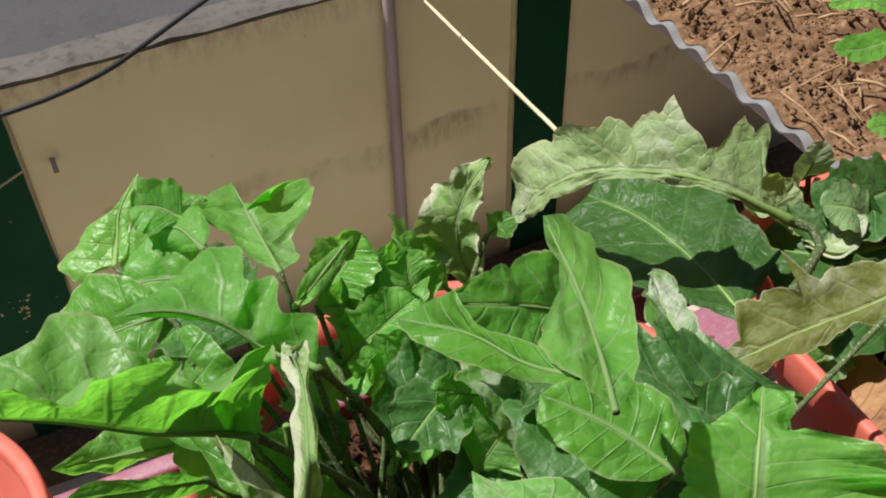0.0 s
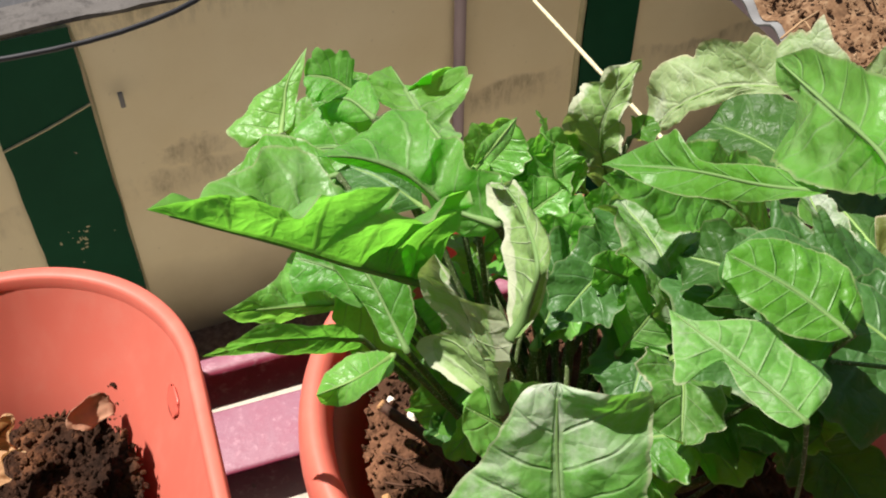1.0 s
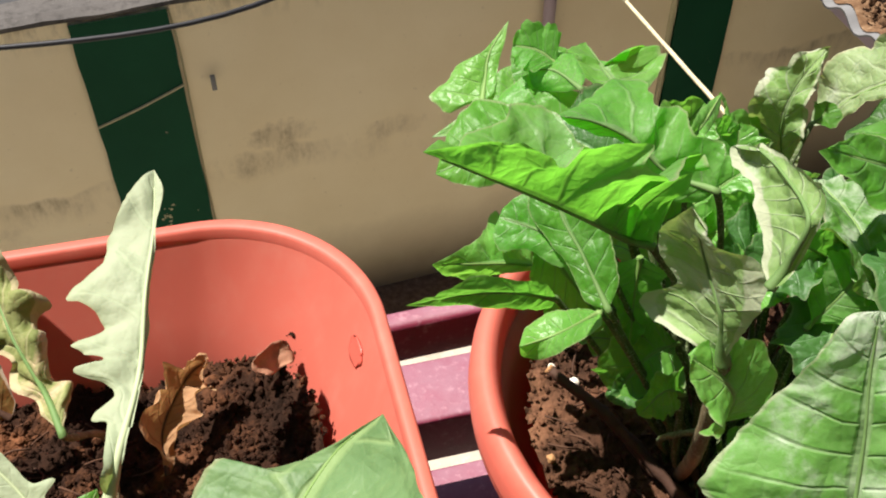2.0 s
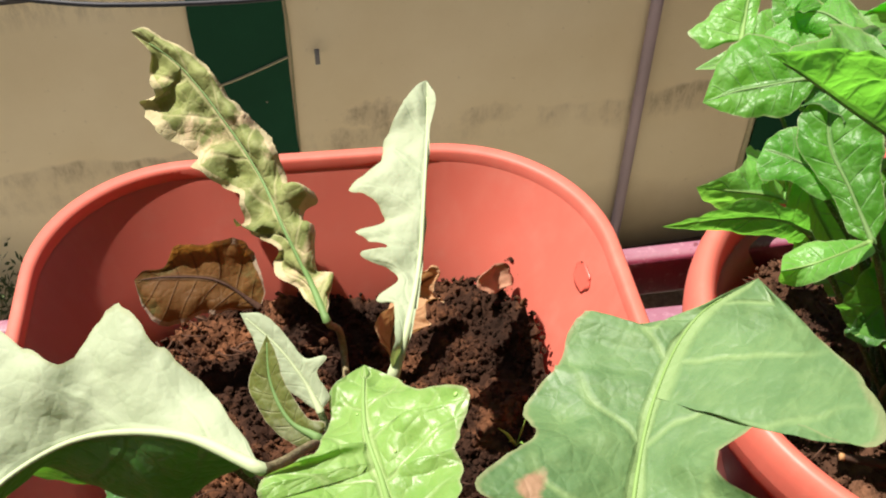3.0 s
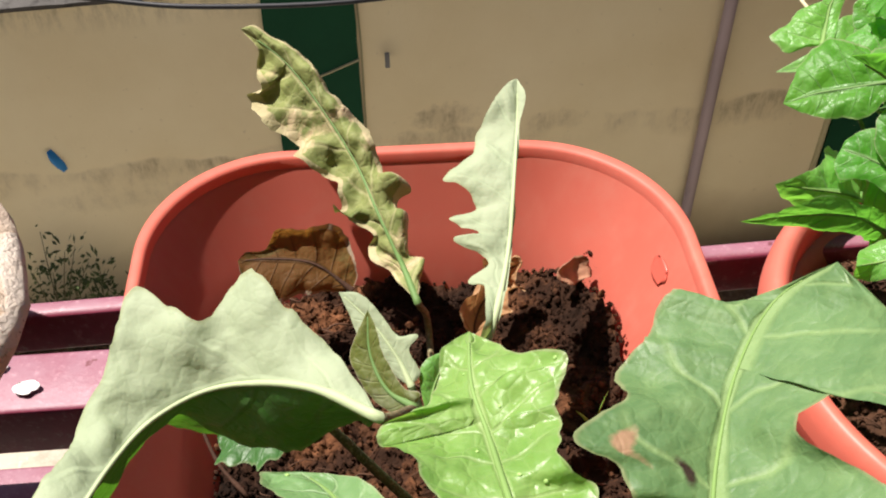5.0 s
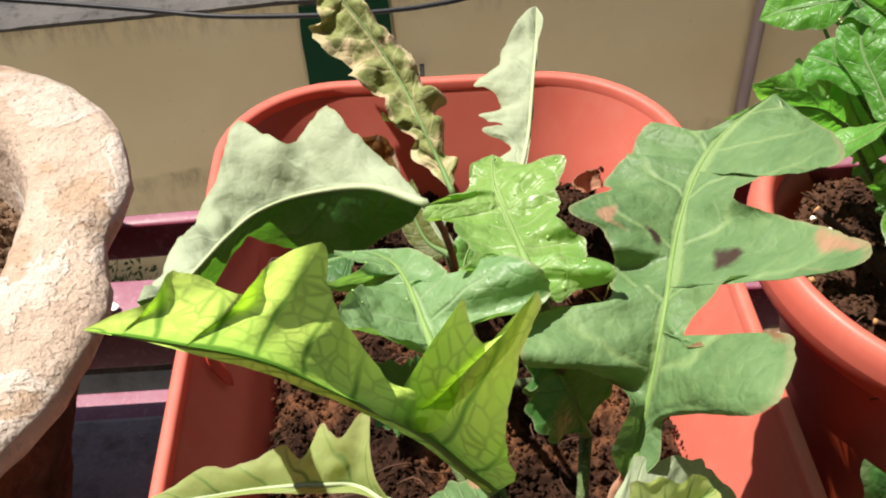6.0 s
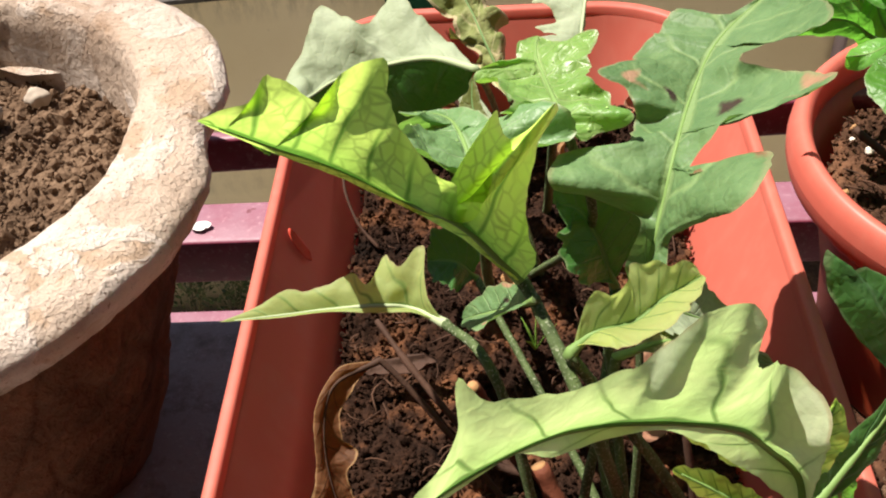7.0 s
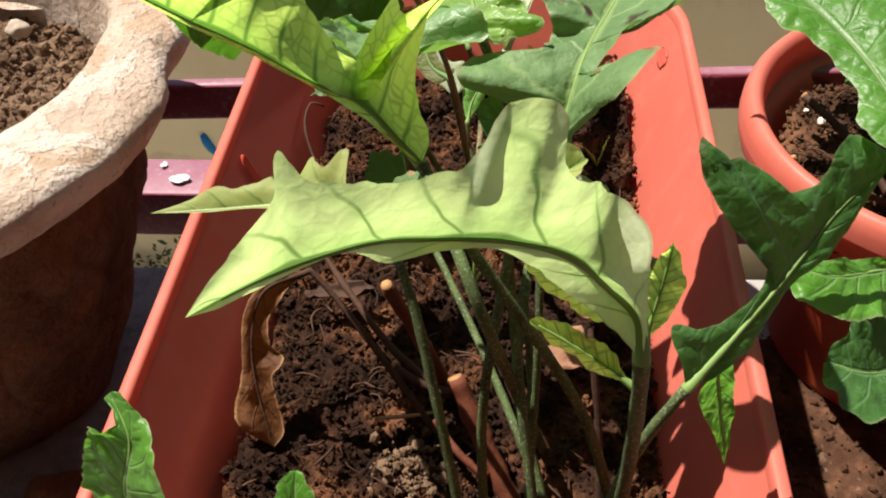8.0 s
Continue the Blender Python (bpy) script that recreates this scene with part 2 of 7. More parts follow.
    for su, sv, size, tint in stains:
        du, dv = m.math("SUBTRACT", u, su), m.math("MULTIPLY", m.math("SUBTRACT", sep.outputs[1], sv), 0.6)
        far = m.math("SQRT", m.math("ADD", m.math("MULTIPLY", du, du), m.math("MULTIPLY", dv, dv)))
        far = m.math("ADD", far, m.math("MULTIPLY_ADD", m.noise(90, 5, 0.6, vec=p), size * 2.6, -size * 1.3))
        col = m.mix(m.ramp(m.math("DIVIDE", far, size), [(0.55, 1.0), (0.85, 0.35), (1.0, 0.0)]), col, tint)
    col = m.mix(m.math("MULTIPLY", m.ramp(m.math("ADD", v, m.math("MULTIPLY_ADD", m.noise(70, 4, vec=p), 0.3 * (1 - margin) * 6, -0.15 * (1 - margin) * 6)), [(margin, 0.0), (min(0.995, margin + 0.035), 1.0)]), 0.6), col, edge)
    hgt = m.math("MULTIPLY_ADD", lines, -1.0, m.math("MULTIPLY", vor.outputs["Distance"], 1.0))
    nrm = m.bump(hgt, 0.5 * relief, 0.0008, m.bump(m.noise(120, 3, vec=p), crumple, 0.004, m.bump(fine, 0.35, 0.0004)))
    m.set(col, m.ramp(m.noise(60, 4, vec=p), [(0.3, rough - 0.08), (0.7, rough + 0.12)]), nrm, spec=spec)
    tr = m.n("ShaderNodeBsdfTranslucent")
    glow = m.mix(m.math("MULTIPLY", big, 0.6), through_color, tuple(c * 0.55 for c in through_color))
    glow = m.mix(m.math("MULTIPLY", lines, rib), glow, tuple(c * 0.3 for c in through_color))
    if flush:
        glow = m.mix(spread, glow, (0.22, 0.58, 0.05))
        glow = m.mix(m.math("MULTIPLY", lines, 0.75), glow, (0.05, 0.17, 0.02))
    if dead is not None:
        glow = m.mix(dead, glow, tuple(c * 0.5 for c in blotch))
    m.l(glow, tr.inputs[0])
    m.l(nrm, tr.inputs["Normal"])
    mx = m.n("ShaderNodeMixShader")
    mx.inputs[0].default_value = see
    m.l(m.b.outputs[0], mx.inputs[1])
    m.l(tr.outputs[0], mx.inputs[2])
    m.l(mx.outputs[0], m.out.inputs[0])
    return m.m


PLASTIC = mat_plastic()
SOIL = mat_soil("dark_potting_soil", (0.005, 0.0026, 0.0015), (0.038, 0.0165, 0.0090), (0.28, 0.115, 0.052))
SOIL_RED = mat_soil("red_brown_soil", (0.016, 0.008, 0.005), (0.085, 0.040, 0.022), (0.28, 0.13, 0.07))
SOIL_BROWN = mat_soil("brown_garden_soil", (0.055, 0.033, 0.020), (0.17, 0.105, 0.064), (0.33, 0.22, 0.14))
CLAY = mat_clay("flaking_limed_clay", True)
CLAY_BODY = mat_clay("old_fired_clay", False)
WALL = mat_wall()
GREEN_PAINT = mat_green_paint()
BAR = mat_bar()
SLAB = mat_concrete("ledge_concrete", (0.235, 0.22, 0.205), (0.36, 0.34, 0.315), (0.10, 0.08, 0.06))
COPING = mat_concrete("mossy_coping", (0.045, 0.041, 0.038), (0.125, 0.115, 0.105), (0.014, 0.012, 0.011), 0.5)
GROUND = mat_concrete("grey_paving", (0.042, 0.042, 0.044), (0.058, 0.058, 0.060), (0.035, 0.035, 0.035), 0.12)
HOUSE = mat_plain("house_plaster", (0.16, 0.14, 0.12), 0.85, 0.08, 3.0)
YARD = mat_concrete("yard_concrete", (0.34, 0.305, 0.245), (0.43, 0.39, 0.32), (0.24, 0.20, 0.155), 0.15)
TIN = mat_plain("weathered_sheet", (0.18, 0.18, 0.178), 0.5, 0.18, 9.0, 0.2, 0.003)
PIPE = mat_plain("mauve_pipe", (0.36, 0.28, 0.29), 0.5, 0.1, 12.0)
RUBBER = mat_plain("black_cable", (0.02, 0.02, 0.022), 0.5, 0.1, 60.0)
ROPE = mat_plain("straw_rope", (0.55, 0.48, 0.30), 0.85, 0.15, 300.0, 0.6, 0.001)
TWIG = mat_plain("dry_stalk", (0.062, 0.029, 0.017), 0.8, 0.25, 160.0, 0.5, 0.0008)
STUMP = mat_plain("red_brown_stalk", (0.125, 0.034, 0.015), 0.75, 0.25, 160.0, 0.5, 0.0008)
CUT = mat_plain("cut_pith", (0.36, 0.19, 0.08), 0.8, 0.12, 300.0)
PAINT_FLAKE = mat_plain("white_flake", (0.72, 0.70, 0.66), 0.7, 0.08, 200.0)
BLUE = mat_plain("blue_paint", (0.02, 0.22, 0.55), 0.5, 0.1, 60.0)
PETAL = mat_plain("red_petal", (0.62, 0.075, 0.045), 0.35, 0.15, 300.0)
STRAW = mat_plain("straw", (0.33, 0.21, 0.11), 0.85, 0.2, 120.0)
PERLITE = mat_plain("perlite", (0.80, 0.72, 0.60), 0.8, 0.08, 300.0)
ROOF_SOIL = mat_soil("roof_litter", (0.05, 0.028, 0.016), (0.17, 0.095, 0.050), (0.38, 0.26, 0.155))
STONE = mat_plain("field_stone", (0.40, 0.33, 0.26), 0.85, 0.15, 60.0, 0.4, 0.002)

L_GREEN = mat_leaf("leaf_green", (0.105, 0.30, 0.028), (0.045, 0.17, 0.014), (0.24, 0.42, 0.16), (0.23, 0.66, 0.06), 0.48, rough=0.41, spec=0.45)
L_BRIGHT = mat_leaf("leaf_bright", (0.18, 0.43, 0.072), (0.08, 0.28, 0.034), (0.33, 0.53, 0.20), (0.30, 0.73, 0.07), 0.48, rough=0.40, spec=0.45)
L_LUSH = mat_leaf("leaf_lush", (0.17, 0.40, 0.075), (0.070, 0.25, 0.030), (0.34, 0.50, 0.23), (0.27, 0.80, 0.06), 0.58, rough=0.40, spec=0.36, powder=0.18, relief=0.7)
# dark green of some leaves; on others it holds the shade they stand in
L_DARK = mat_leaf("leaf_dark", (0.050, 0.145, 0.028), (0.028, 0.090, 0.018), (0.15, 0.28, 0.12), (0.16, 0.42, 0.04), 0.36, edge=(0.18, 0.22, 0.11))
L_BLUE = mat_leaf("leaf_bluegreen", (0.145, 0.25, 0.10), (0.065, 0.14, 0.048), (0.27, 0.38, 0.15), (0.22, 0.40, 0.08), 0.30, rough=0.5, net=0.25, spec=0.35, edge=(0.26, 0.26, 0.13),
                  stains=((0.47, 0.66, 0.035, (0.045, 0.022, 0.020)), (0.46, 0.99, 0.05, (0.38, 0.22, 0.13)), (0.52, 0.36, 0.025, (0.04, 0.02, 0.02)), (0.55, 0.16, 0.03, (0.34, 0.20, 0.12)), (0.30, 0.97, 0.035, (0.20, 0.10, 0.05))))
L_FRESH = mat_leaf("leaf_fresh_green", (0.235, 0.40, 0.095), (0.115, 0.27, 0.045), (0.38, 0.50, 0.20), (0.36, 0.66, 0.08), 0.40, rough=0.38, net=0.7, spec=0.5)
L_FROST = mat_leaf("leaf_frosted", (0.21, 0.35, 0.15), (0.12, 0.25, 0.085), (0.36, 0.50, 0.26), (0.28, 0.55, 0.08), 0.38, rough=0.42, net=0.4)
L_PALE = mat_leaf("leaf_pale_underside", (0.42, 0.475, 0.325), (0.32, 0.385, 0.235), (0.45, 0.53, 0.33), (0.36, 0.50, 0.12), 0.34, rough=0.62, net=0.2, spec=0.2, relief=0.6, crumple=0.2)
L_YOUNG = mat_leaf("leaf_young_yellow", (0.46, 0.58, 0.12), (0.30, 0.47, 0.075), (0.040, 0.14, 0.018), (0.74, 0.98, 0.19), 0.88, edge=(0.46, 0.38, 0.16), net=0.9, flush=0.55, wide=1.3, veins=9.0, crumple=0.06, relief=0.15)
L_YPALE = mat_leaf("leaf_young_pale", (0.58, 0.68, 0.26), (0.42, 0.57, 0.17), (0.26, 0.46, 0.10), (0.84, 0.96, 0.26), 0.66, flush=0.22, crumple=0.06, rough=0.5, edge=(0.46, 0.36, 0.20), net=0.15, spec=0.3, relief=0.3)
L_DOWNY = mat_leaf("leaf_downy_pale", (0.84, 0.88, 0.66), (0.52, 0.66, 0.32), (0.24, 0.42, 0.13), (0.74, 0.97, 0.36), 0.60, flush=0.42, wide=0.6, veins=7.0, crumple=0.10, rough=0.38, edge=(0.42, 0.27, 0.17), net=0.25, spec=0.6, rib=0.7, relief=0.4)
L_WILT = mat_leaf("leaf_wilting", (0.23, 0.26, 0.085), (0.060, 0.085, 0.020), (0.38, 0.35, 0.18), (0.28, 0.30, 0.05), 0.16, rough=0.65, edge=(0.50, 0.40, 0.25), blotch=(0.48, 0.37, 0.22), spot=(0.56, 0.64), spec=0.2, margin=0.80)
L_DUSTY = mat_leaf("leaf_dusty_green", (0.17, 0.37, 0.085), (0.06, 0.22, 0.028), (0.34, 0.48, 0.24), (0.24, 0.68, 0.06), 0.45, rough=0.5, edge=(0.46, 0.46, 0.32), powder=0.85, spec=0.3, margin=0.93)
L_SAGE = mat_leaf("leaf_grey_green", (0.27, 0.37, 0.17), (0.15, 0.25, 0.085), (0.38, 0.45, 0.26), (0.40, 0.52, 0.07), 0.38, rough=0.5, edge=(0.46, 0.40, 0.26), powder=0.4, net=0.8, spec=0.35)
L_BROWN = mat_leaf("leaf_brown_dry", (0.17, 0.085, 0.022), (0.085, 0.040, 0.012), (0.045, 0.024, 0.010), (0.42, 0.18, 0.03), 0.34, rough=0.7, edge=(0.50, 0.40, 0.30), blotch=(0.10, 0.082, 0.022), spot=(0.52, 0.60), spec=0.2, margin=0.86)
L_CRISP = mat_leaf("leaf_crisp_brown", (0.17, 0.075, 0.028), (0.085, 0.034, 0.014), (0.05, 0.022, 0.010), (0.62, 0.26, 0.04), 0.36, rough=0.65, edge=(0.40, 0.24, 0.11), spec=0.2, margin=0.90)
L_DRY = mat_leaf("leaf_tan_dry", (0.46, 0.27, 0.14), (0.30, 0.16, 0.075), (0.20, 0.10, 0.05), (0.50, 0.28, 0.10), 0.32, rough=0.75, edge=(0.48, 0.34, 0.20), spec=0.15)
L_POWDER = mat_leaf("leaf_powdery", (0.09, 0.23, 0.035), (0.040, 0.13, 0.016), (0.26, 0.38, 0.16), (0.26, 0.50, 0.05), 0.38, rough=0.5, edge=(0.46, 0.44, 0.30), powder=0.62, spec=0.3)
L_WOOL = mat_leaf("leaf_woolly_mildew", (0.25, 0.37, 0.13), (0.12, 0.25, 0.055), (0.46, 0.50, 0.36), (0.36, 0.52, 0.10), 0.36, rough=0.6, edge=(0.52, 0.50, 0.40), powder=0.75, spec=0.2, margin=0.80)
L_OLIVE = mat_leaf("leaf_olive", (0.13, 0.155, 0.035), (0.07, 0.095, 0.02), (0.24, 0.25, 0.10), (0.26, 0.28, 0.03), 0.35, rough=0.55, edge=(0.46, 0.40, 0.28), powder=0.25, spec=0.25)
# darkest green; on shaded leaves the shade is put into this colour
L_DEEP_SHADE = mat_leaf("leaf_deep_shade_green", (0.034, 0.098, 0.016), (0.018, 0.060, 0.010), (0.09, 0.18, 0.05), (0.12, 0.34, 0.02), 0.32, rough=0.45, spec=0.3, edge=(0.12, 0.16, 0.07))
WEED_GREEN = mat_plain("dusty_weed_green", (0.075, 0.10, 0.035), 0.8, 0.25, 40.0)
RIB = mat_plain("leaf_rib", (0.16, 0.26, 0.07), 0.6, 0.15, 120.0, 0.4, 0.0004)
RIB_PALE = mat_plain("pale_leaf_rib", (0.38, 0.44, 0.25), 0.65, 0.12, 120.0, 0.4, 0.0004)
RIB_DULL = mat_plain("dull_leaf_rib", (0.115, 0.20, 0.060), 0.65, 0.15, 120.0, 0.4, 0.0004)


def mat_stalk(name, color, hair):
    """A stalk under short pale hairs, streaked along its length."""
    m = Mat(name)
    p = m.pos()
    streak, fuzz = m.noise(60, 3, vec=m.pos((2.5, 2.5, 0.4))), m.noise(1300, 3, 0.7, vec=p)
    col = m.mix(m.ramp(streak, [(0.35, 0.0), (0.65, 1.0)]), tuple(c * 0.6 for c in color), tuple(c * 1.25 for c in color))
    col = m.mix(m.math("MULTIPLY", m.ramp(fuzz, [(0.56, 0.0), (0.66, 1.0)]), 0.75), col, hair)
    return m.set(col, 0.7, m.bump(fuzz, 0.8, 0.0006), spec=0.25)


STALK = mat_stalk("hairy_green_stalk", (0.072, 0.105, 0.034), (0.36, 0.38, 0.26))
STALK_BROWN = mat_stalk("hairy_brown_stalk", (0.16, 0.13, 0.065), (0.40, 0.36, 0.24))


# ---- building blocks ----
def part(name, bm, material, parent=None, label="", smooth=True):
    """Links a bmesh as one mesh object under a thing or a part."""
    me = bpy.data.meshes.new(name)
    bm.to_mesh(me)
    bm.free()
    me.materials.append(material)
    if smooth:
        me.polygons.foreach_set("use_smooth", [True] * len(me.polygons))
    ob = new(name, me)
    ob.parent = parent
    if label:
        ob["label"] = label
    return ob


def thing(name, label, category, at=(0, 0, 0), group="", kind=""):
    ob = new(name)
    ob.location = at
    ob.empty_display_size = 0.02
    return tagged(ob, label, category, group, kind)


def block(bm, lo, hi, bevel=0.0, seg=2):
    """Adds a box between two corners, its edges rounded."""
    lo, hi = Vector(lo), Vector(hi)
    v = bmesh.ops.create_cube(bm, size=1.0, matrix=Matrix.Translation((lo + hi) / 2) @ Matrix.Diagonal((*(hi - lo), 1)))["verts"]
    if bevel:
        edges = list({e for q in v for e in q.link_edges})
        bmesh.ops.bevel(bm, geom=edges, offset=bevel, segments=seg, affect="EDGES", profile=0.5)


def loft(bm, rings, close=True, cap_first=False, cap_last=False):
    """Skins rings of equally many points."""
    rows = [[bm.verts.new(q) for q in ring] for ring in rings]
    n = len(rows[0])
    for a, b in zip(rows, rows[1:]):
        for i in range(n if close else n - 1):
            j = (i + 1) % n
            bm.faces.new((a[i], a[j], b[j], b[i]))
    if cap_first:
        bm.faces.new(list(reversed(rows[0])))
    if cap_last:
        bm.faces.new(rows[-1])
    return rows


def spline(pts, n):
    """A smooth line of n points through the given ones."""
    p = [Vector(q) for q in pts]
    if len(p) == 2:
        return [p[0].lerp(p[1], i / (n - 1)) for i in range(n)]
    p = [2 * p[0] - p[1], *p, 2 * p[-1] - p[-2]]
    dist = [0.0]
    for a, b in zip(p[1:-2], p[2:-1]):
        dist.append(dist[-1] + max((b - a).length, 1e-6))
    out = []
    for i in range(n):
        d = dist[-1] * i / (n - 1)
        k = max(j for j in range(len(dist) - 1) if dist[j] <= d + 1e-9)
        f = (d - dist[k]) / (dist[k + 1] - dist[k])
        a, b, c, e = p[k:k + 4]
        out.append(0.5 * (2 * b + (c - a) * f + (2 * a - 5 * b + 4 * c - e) * f * f + (3 * b - a - 3 * c + e) * f ** 3))
    return out


def tube(bm, line, radius, sides=8, flat=1.0, rough=0.0, seed=0.0):
    """A round stalk along a line; radius may be a function of 0..1."""
    n = len(line)
    rings = []
    side = None
    for i, q in enumerate(line):
        t = (line[min(i + 1, n - 1)] - line[max(i - 1, 0)]).normalized()
        side = t.orthogonal().normalized() if side is None else (side - t * side.dot(t)).normalized()
        up = t.cross(side)
        r = radius(i / (n - 1)) if callable(radius) else radius
        ring = []
        for k in range(sides):
            a = 2 * math.pi * k / sides
            o = side * math.cos(a) + up * math.sin(a) * flat
            rr = r * (1 + rough * noise.noise((q + o * r) * 180 + Vector((seed, 0, 0))))
            ring.append(q + o * rr)
        rings.append(ring)
    loft(bm, rings, cap_first=True, cap_last=True)


def lathe(bm, profile, sides=96, wobble=None):
    """Turns (radius, height) pairs round z; wobble(angle, i) scales the radius of the i-th pair."""
    rings = []
    for i, (r, z) in enumerate(profile):
        ring = []
        for k in range(sides):
            a = 2 * math.pi * k / sides
            w = wobble(a, i) if wobble else 1.0
            ring.append((r * w * math.cos(a), r * w * math.sin(a), z))
        rings.append(ring)
    return loft(bm, rings)


def crumb(bm, at, size, seed):
    """A small uneven lump of 20 faces."""
    v = bmesh.ops.create_icosphere(bm, subdivisions=1, radius=1.0)["verts"]
    turn = Euler((seed * 1.7, seed * 2.3, seed * 3.1)).to_matrix()
    for q in v:
        k = 1 + 0.55 * noise.noise(q.co * 1.3 + Vector((seed, seed * 0.7, 0)))
        c = turn @ Vector((q.co.x * k, q.co.y * k * 0.8, q.co.z * k * 0.65))
        q.co = Vector(at) + c * size


def crumbs(at_fn, count, lo, hi, rng):
    """Many lumps at once, as lists for from_pydata."""
    base = bmesh.new()
    bmesh.ops.create_icosphere(base, subdivisions=1, radius=1.0)
    bv = [q.co.copy() for q in base.verts]
    bf = [[q.index for q in f.verts] for f in base.faces]
    base.free()
    verts, faces = [], []
    for i in range(count):
        at = at_fn(rng)
        if at is None:
            continue
        size = lo * (hi / lo) ** (rng.random() ** 2.2)
        turn = Euler((rng.random() * 6, rng.random() * 6, rng.random() * 6)).to_matrix()
        sq = Vector((0.8 + 0.5 * rng.random(), 0.6 + 0.4 * rng.random(), 0.5 + 0.4 * rng.random()))
        o = len(verts)
        for q in bv:
            k = 0.75 + 0.5 * rng.random()
            verts.append(Vector(at) + turn @ Vector((q.x * sq.x, q.y * sq.y, q.z * sq.z)) * size * k)
        faces += [[a + o for a in f] for f in bf]
    return verts, faces


def stuff_mesh(name, verts, faces, material, label, category, parent=None, smooth=False):
    me = bpy.data.meshes.new(name)
    me.from_pydata([tuple(q) for q in verts], [], faces)
    me.materials.append(material)
    if smooth:
        me.polygons.foreach_set("use_smooth", [True] * len(me.polygons))
    ob = new(name, me)
    ob.parent = parent
    return tagged(ob, label, category, kind="stuff")


# ---- the yard beyond: wall, ground, coping ----
TURN, DIST = radians(4.33), 2.37
ALONG, OUT = Vector((math.cos(TURN), math.sin(TURN), 0)), Vector((-math.sin(TURN), math.cos(TURN), 0))
BASE_Z, TOP_Z = -2.65, -1.255


def on_wall(s, z, off=0.0):
    """A point on the yard wall: s along it, off behind its face."""
    return ALONG * s + OUT * (DIST + off) + Vector((0, 0, z))


def wall_block(bm, s0, s1, z0, z1, off0, off1, bevel=0.0):
    block(bm, (s0, off0, z0), (s1, off1, z1), bevel)


WALL_POSE = Matrix.Translation(OUT * DIST) @ Matrix.Rotation(TURN, 4, "Z")


def wall_piece(name, bm, material, label="", category="", kind="structure", parent=None):
    ob = part(name, bm, material, parent, label, smooth=False)
    if parent is None:
        ob.matrix_world = WALL_POSE
        tagged(ob, label, category, kind=kind)
    return ob


bm = bmesh.new()
g = 60.0
rows = [[bm.verts.new((x, y, BASE_Z)) for x in (-g * 12, -g, -6, -2, 0, 2, 6, g, g * 12)] for y in (-g * 12, -g, -4, 0, 2.3, 4, 8, g, g * 12)]
for a, b in zip(rows, rows[1:]):
    for i in range(len(a) - 1):
        bm.faces.new((a[i], a[i + 1], b[i + 1], b[i]))
tagged(part("ground", bm, GROUND, smooth=False), "worn grey concrete paving of the yard", "ground", kind="structure")

bm = bmesh.new()
wall_block(bm, -6, 7, BASE_Z - 0.1, TOP_Z, 0.0, 0.12)
wall_piece("wall_north", bm, WALL, "cream painted yard wall with damp stains", "wall")
# coping: an uneven mossy cement cap
bm = bmesh.new()
n = 260
ring0 = []
for i in range(n + 1):
    s = -6 + 13 * i / n
    w = 0.012 * noise.noise(Vector((s * 6, 0, 0))) + 0.006 * noise.noise(Vector((s * 31, 5, 0)))
    h = 0.008 * noise.noise(Vector((s * 9, 9, 0)))
    ring0.append([(s, -0.006 + w * 0.5, TOP_Z - 0.004), (s, -0.008 + w, TOP_Z + 0.010 + h), (s, 0.03, TOP_Z + 0.018 + h), (s, 0.128 + w, TOP_Z + 0.014), (s, 0.128, TOP_Z - 0.004)])
loft(bm, ring0, close=False)
wall_piece("coping", bm, COPING, "grey mossy cement coping on the yard wall", "coping")


def stripe(s0, s1, groove=None):
    bm = bmesh.new()
    n = 30
    z0, z1 = BASE_Z, TOP_Z - 0.01
    rows_ = []
    for i in range(n + 1):
        z = z0 + (z1 - z0) * i / n
        a = 0.004 * noise.noise(Vector((z * 9, s0, 0)))
        b = 0.004 * noise.noise(Vector((z * 9, s1, 3)))
        rows_.append([(s0 + a, 0.002, z), (s0 + a, -0.012, z), (s1 + b, -0.012, z), (s1 + b, 0.002, z)])
    loft(bm, rows_, close=False)
    ob = wall_piece("painted_stripe", bm, GREEN_PAINT, "dark green painted band on the yard wall", "painted band")
    return ob


stripe(-0.19, 0.088)
stripe(1.80, 2.02)
SEAM = mat_plain("pale_seam", (0.42, 0.38, 0.22), 0.8, 0.1, 60.0)
bm = bmesh.new()
tube(bm, spline([(-0.19, -0.013, -1.625), (-0.05, -0.013, -1.58), (0.09, -0.013, -1.527)], 12), 0.0045, 6)
wall_piece("seam", bm, SEAM, "pale plaster seam across the green band", "seam")
bm = bmesh.new()
tube(bm, spline([(0.093, -0.004, -1.27), (0.10, -0.004, -1.45), (0.094, -0.004, -1.9), (0.097, -0.004, -2.5)], 30), 0.003, 6)
wall_piece("seam", bm, SEAM, "thin plaster seam beside the green band", "seam")
bm = bmesh.new()
tube(bm, spline([(1.785, -0.006, -1.28), (1.782, -0.006, -1.9), (1.786, -0.006, -2.6)], 30), 0.011, 8)
wall_piece("trim", bm, SEAM, "pale raised edge beside the dark green band", "trim")

bm = bmesh.new()
rng = random.Random(9)
for k in range(26):
    c = Vector((rng.gauss(-0.06, 0.03), -0.0125, rng.gauss(-2.03, 0.045)))
    crumb(bm, c, rng.uniform(0.002, 0.008), k)
for v in bm.verts:
    v.co.y = -0.0122 + (v.co.y + 0.0125) * 0.12
wall_piece("paint_chips", bm, SEAM, "small pale chips where the green paint has come off", "paint chips", "stuff")
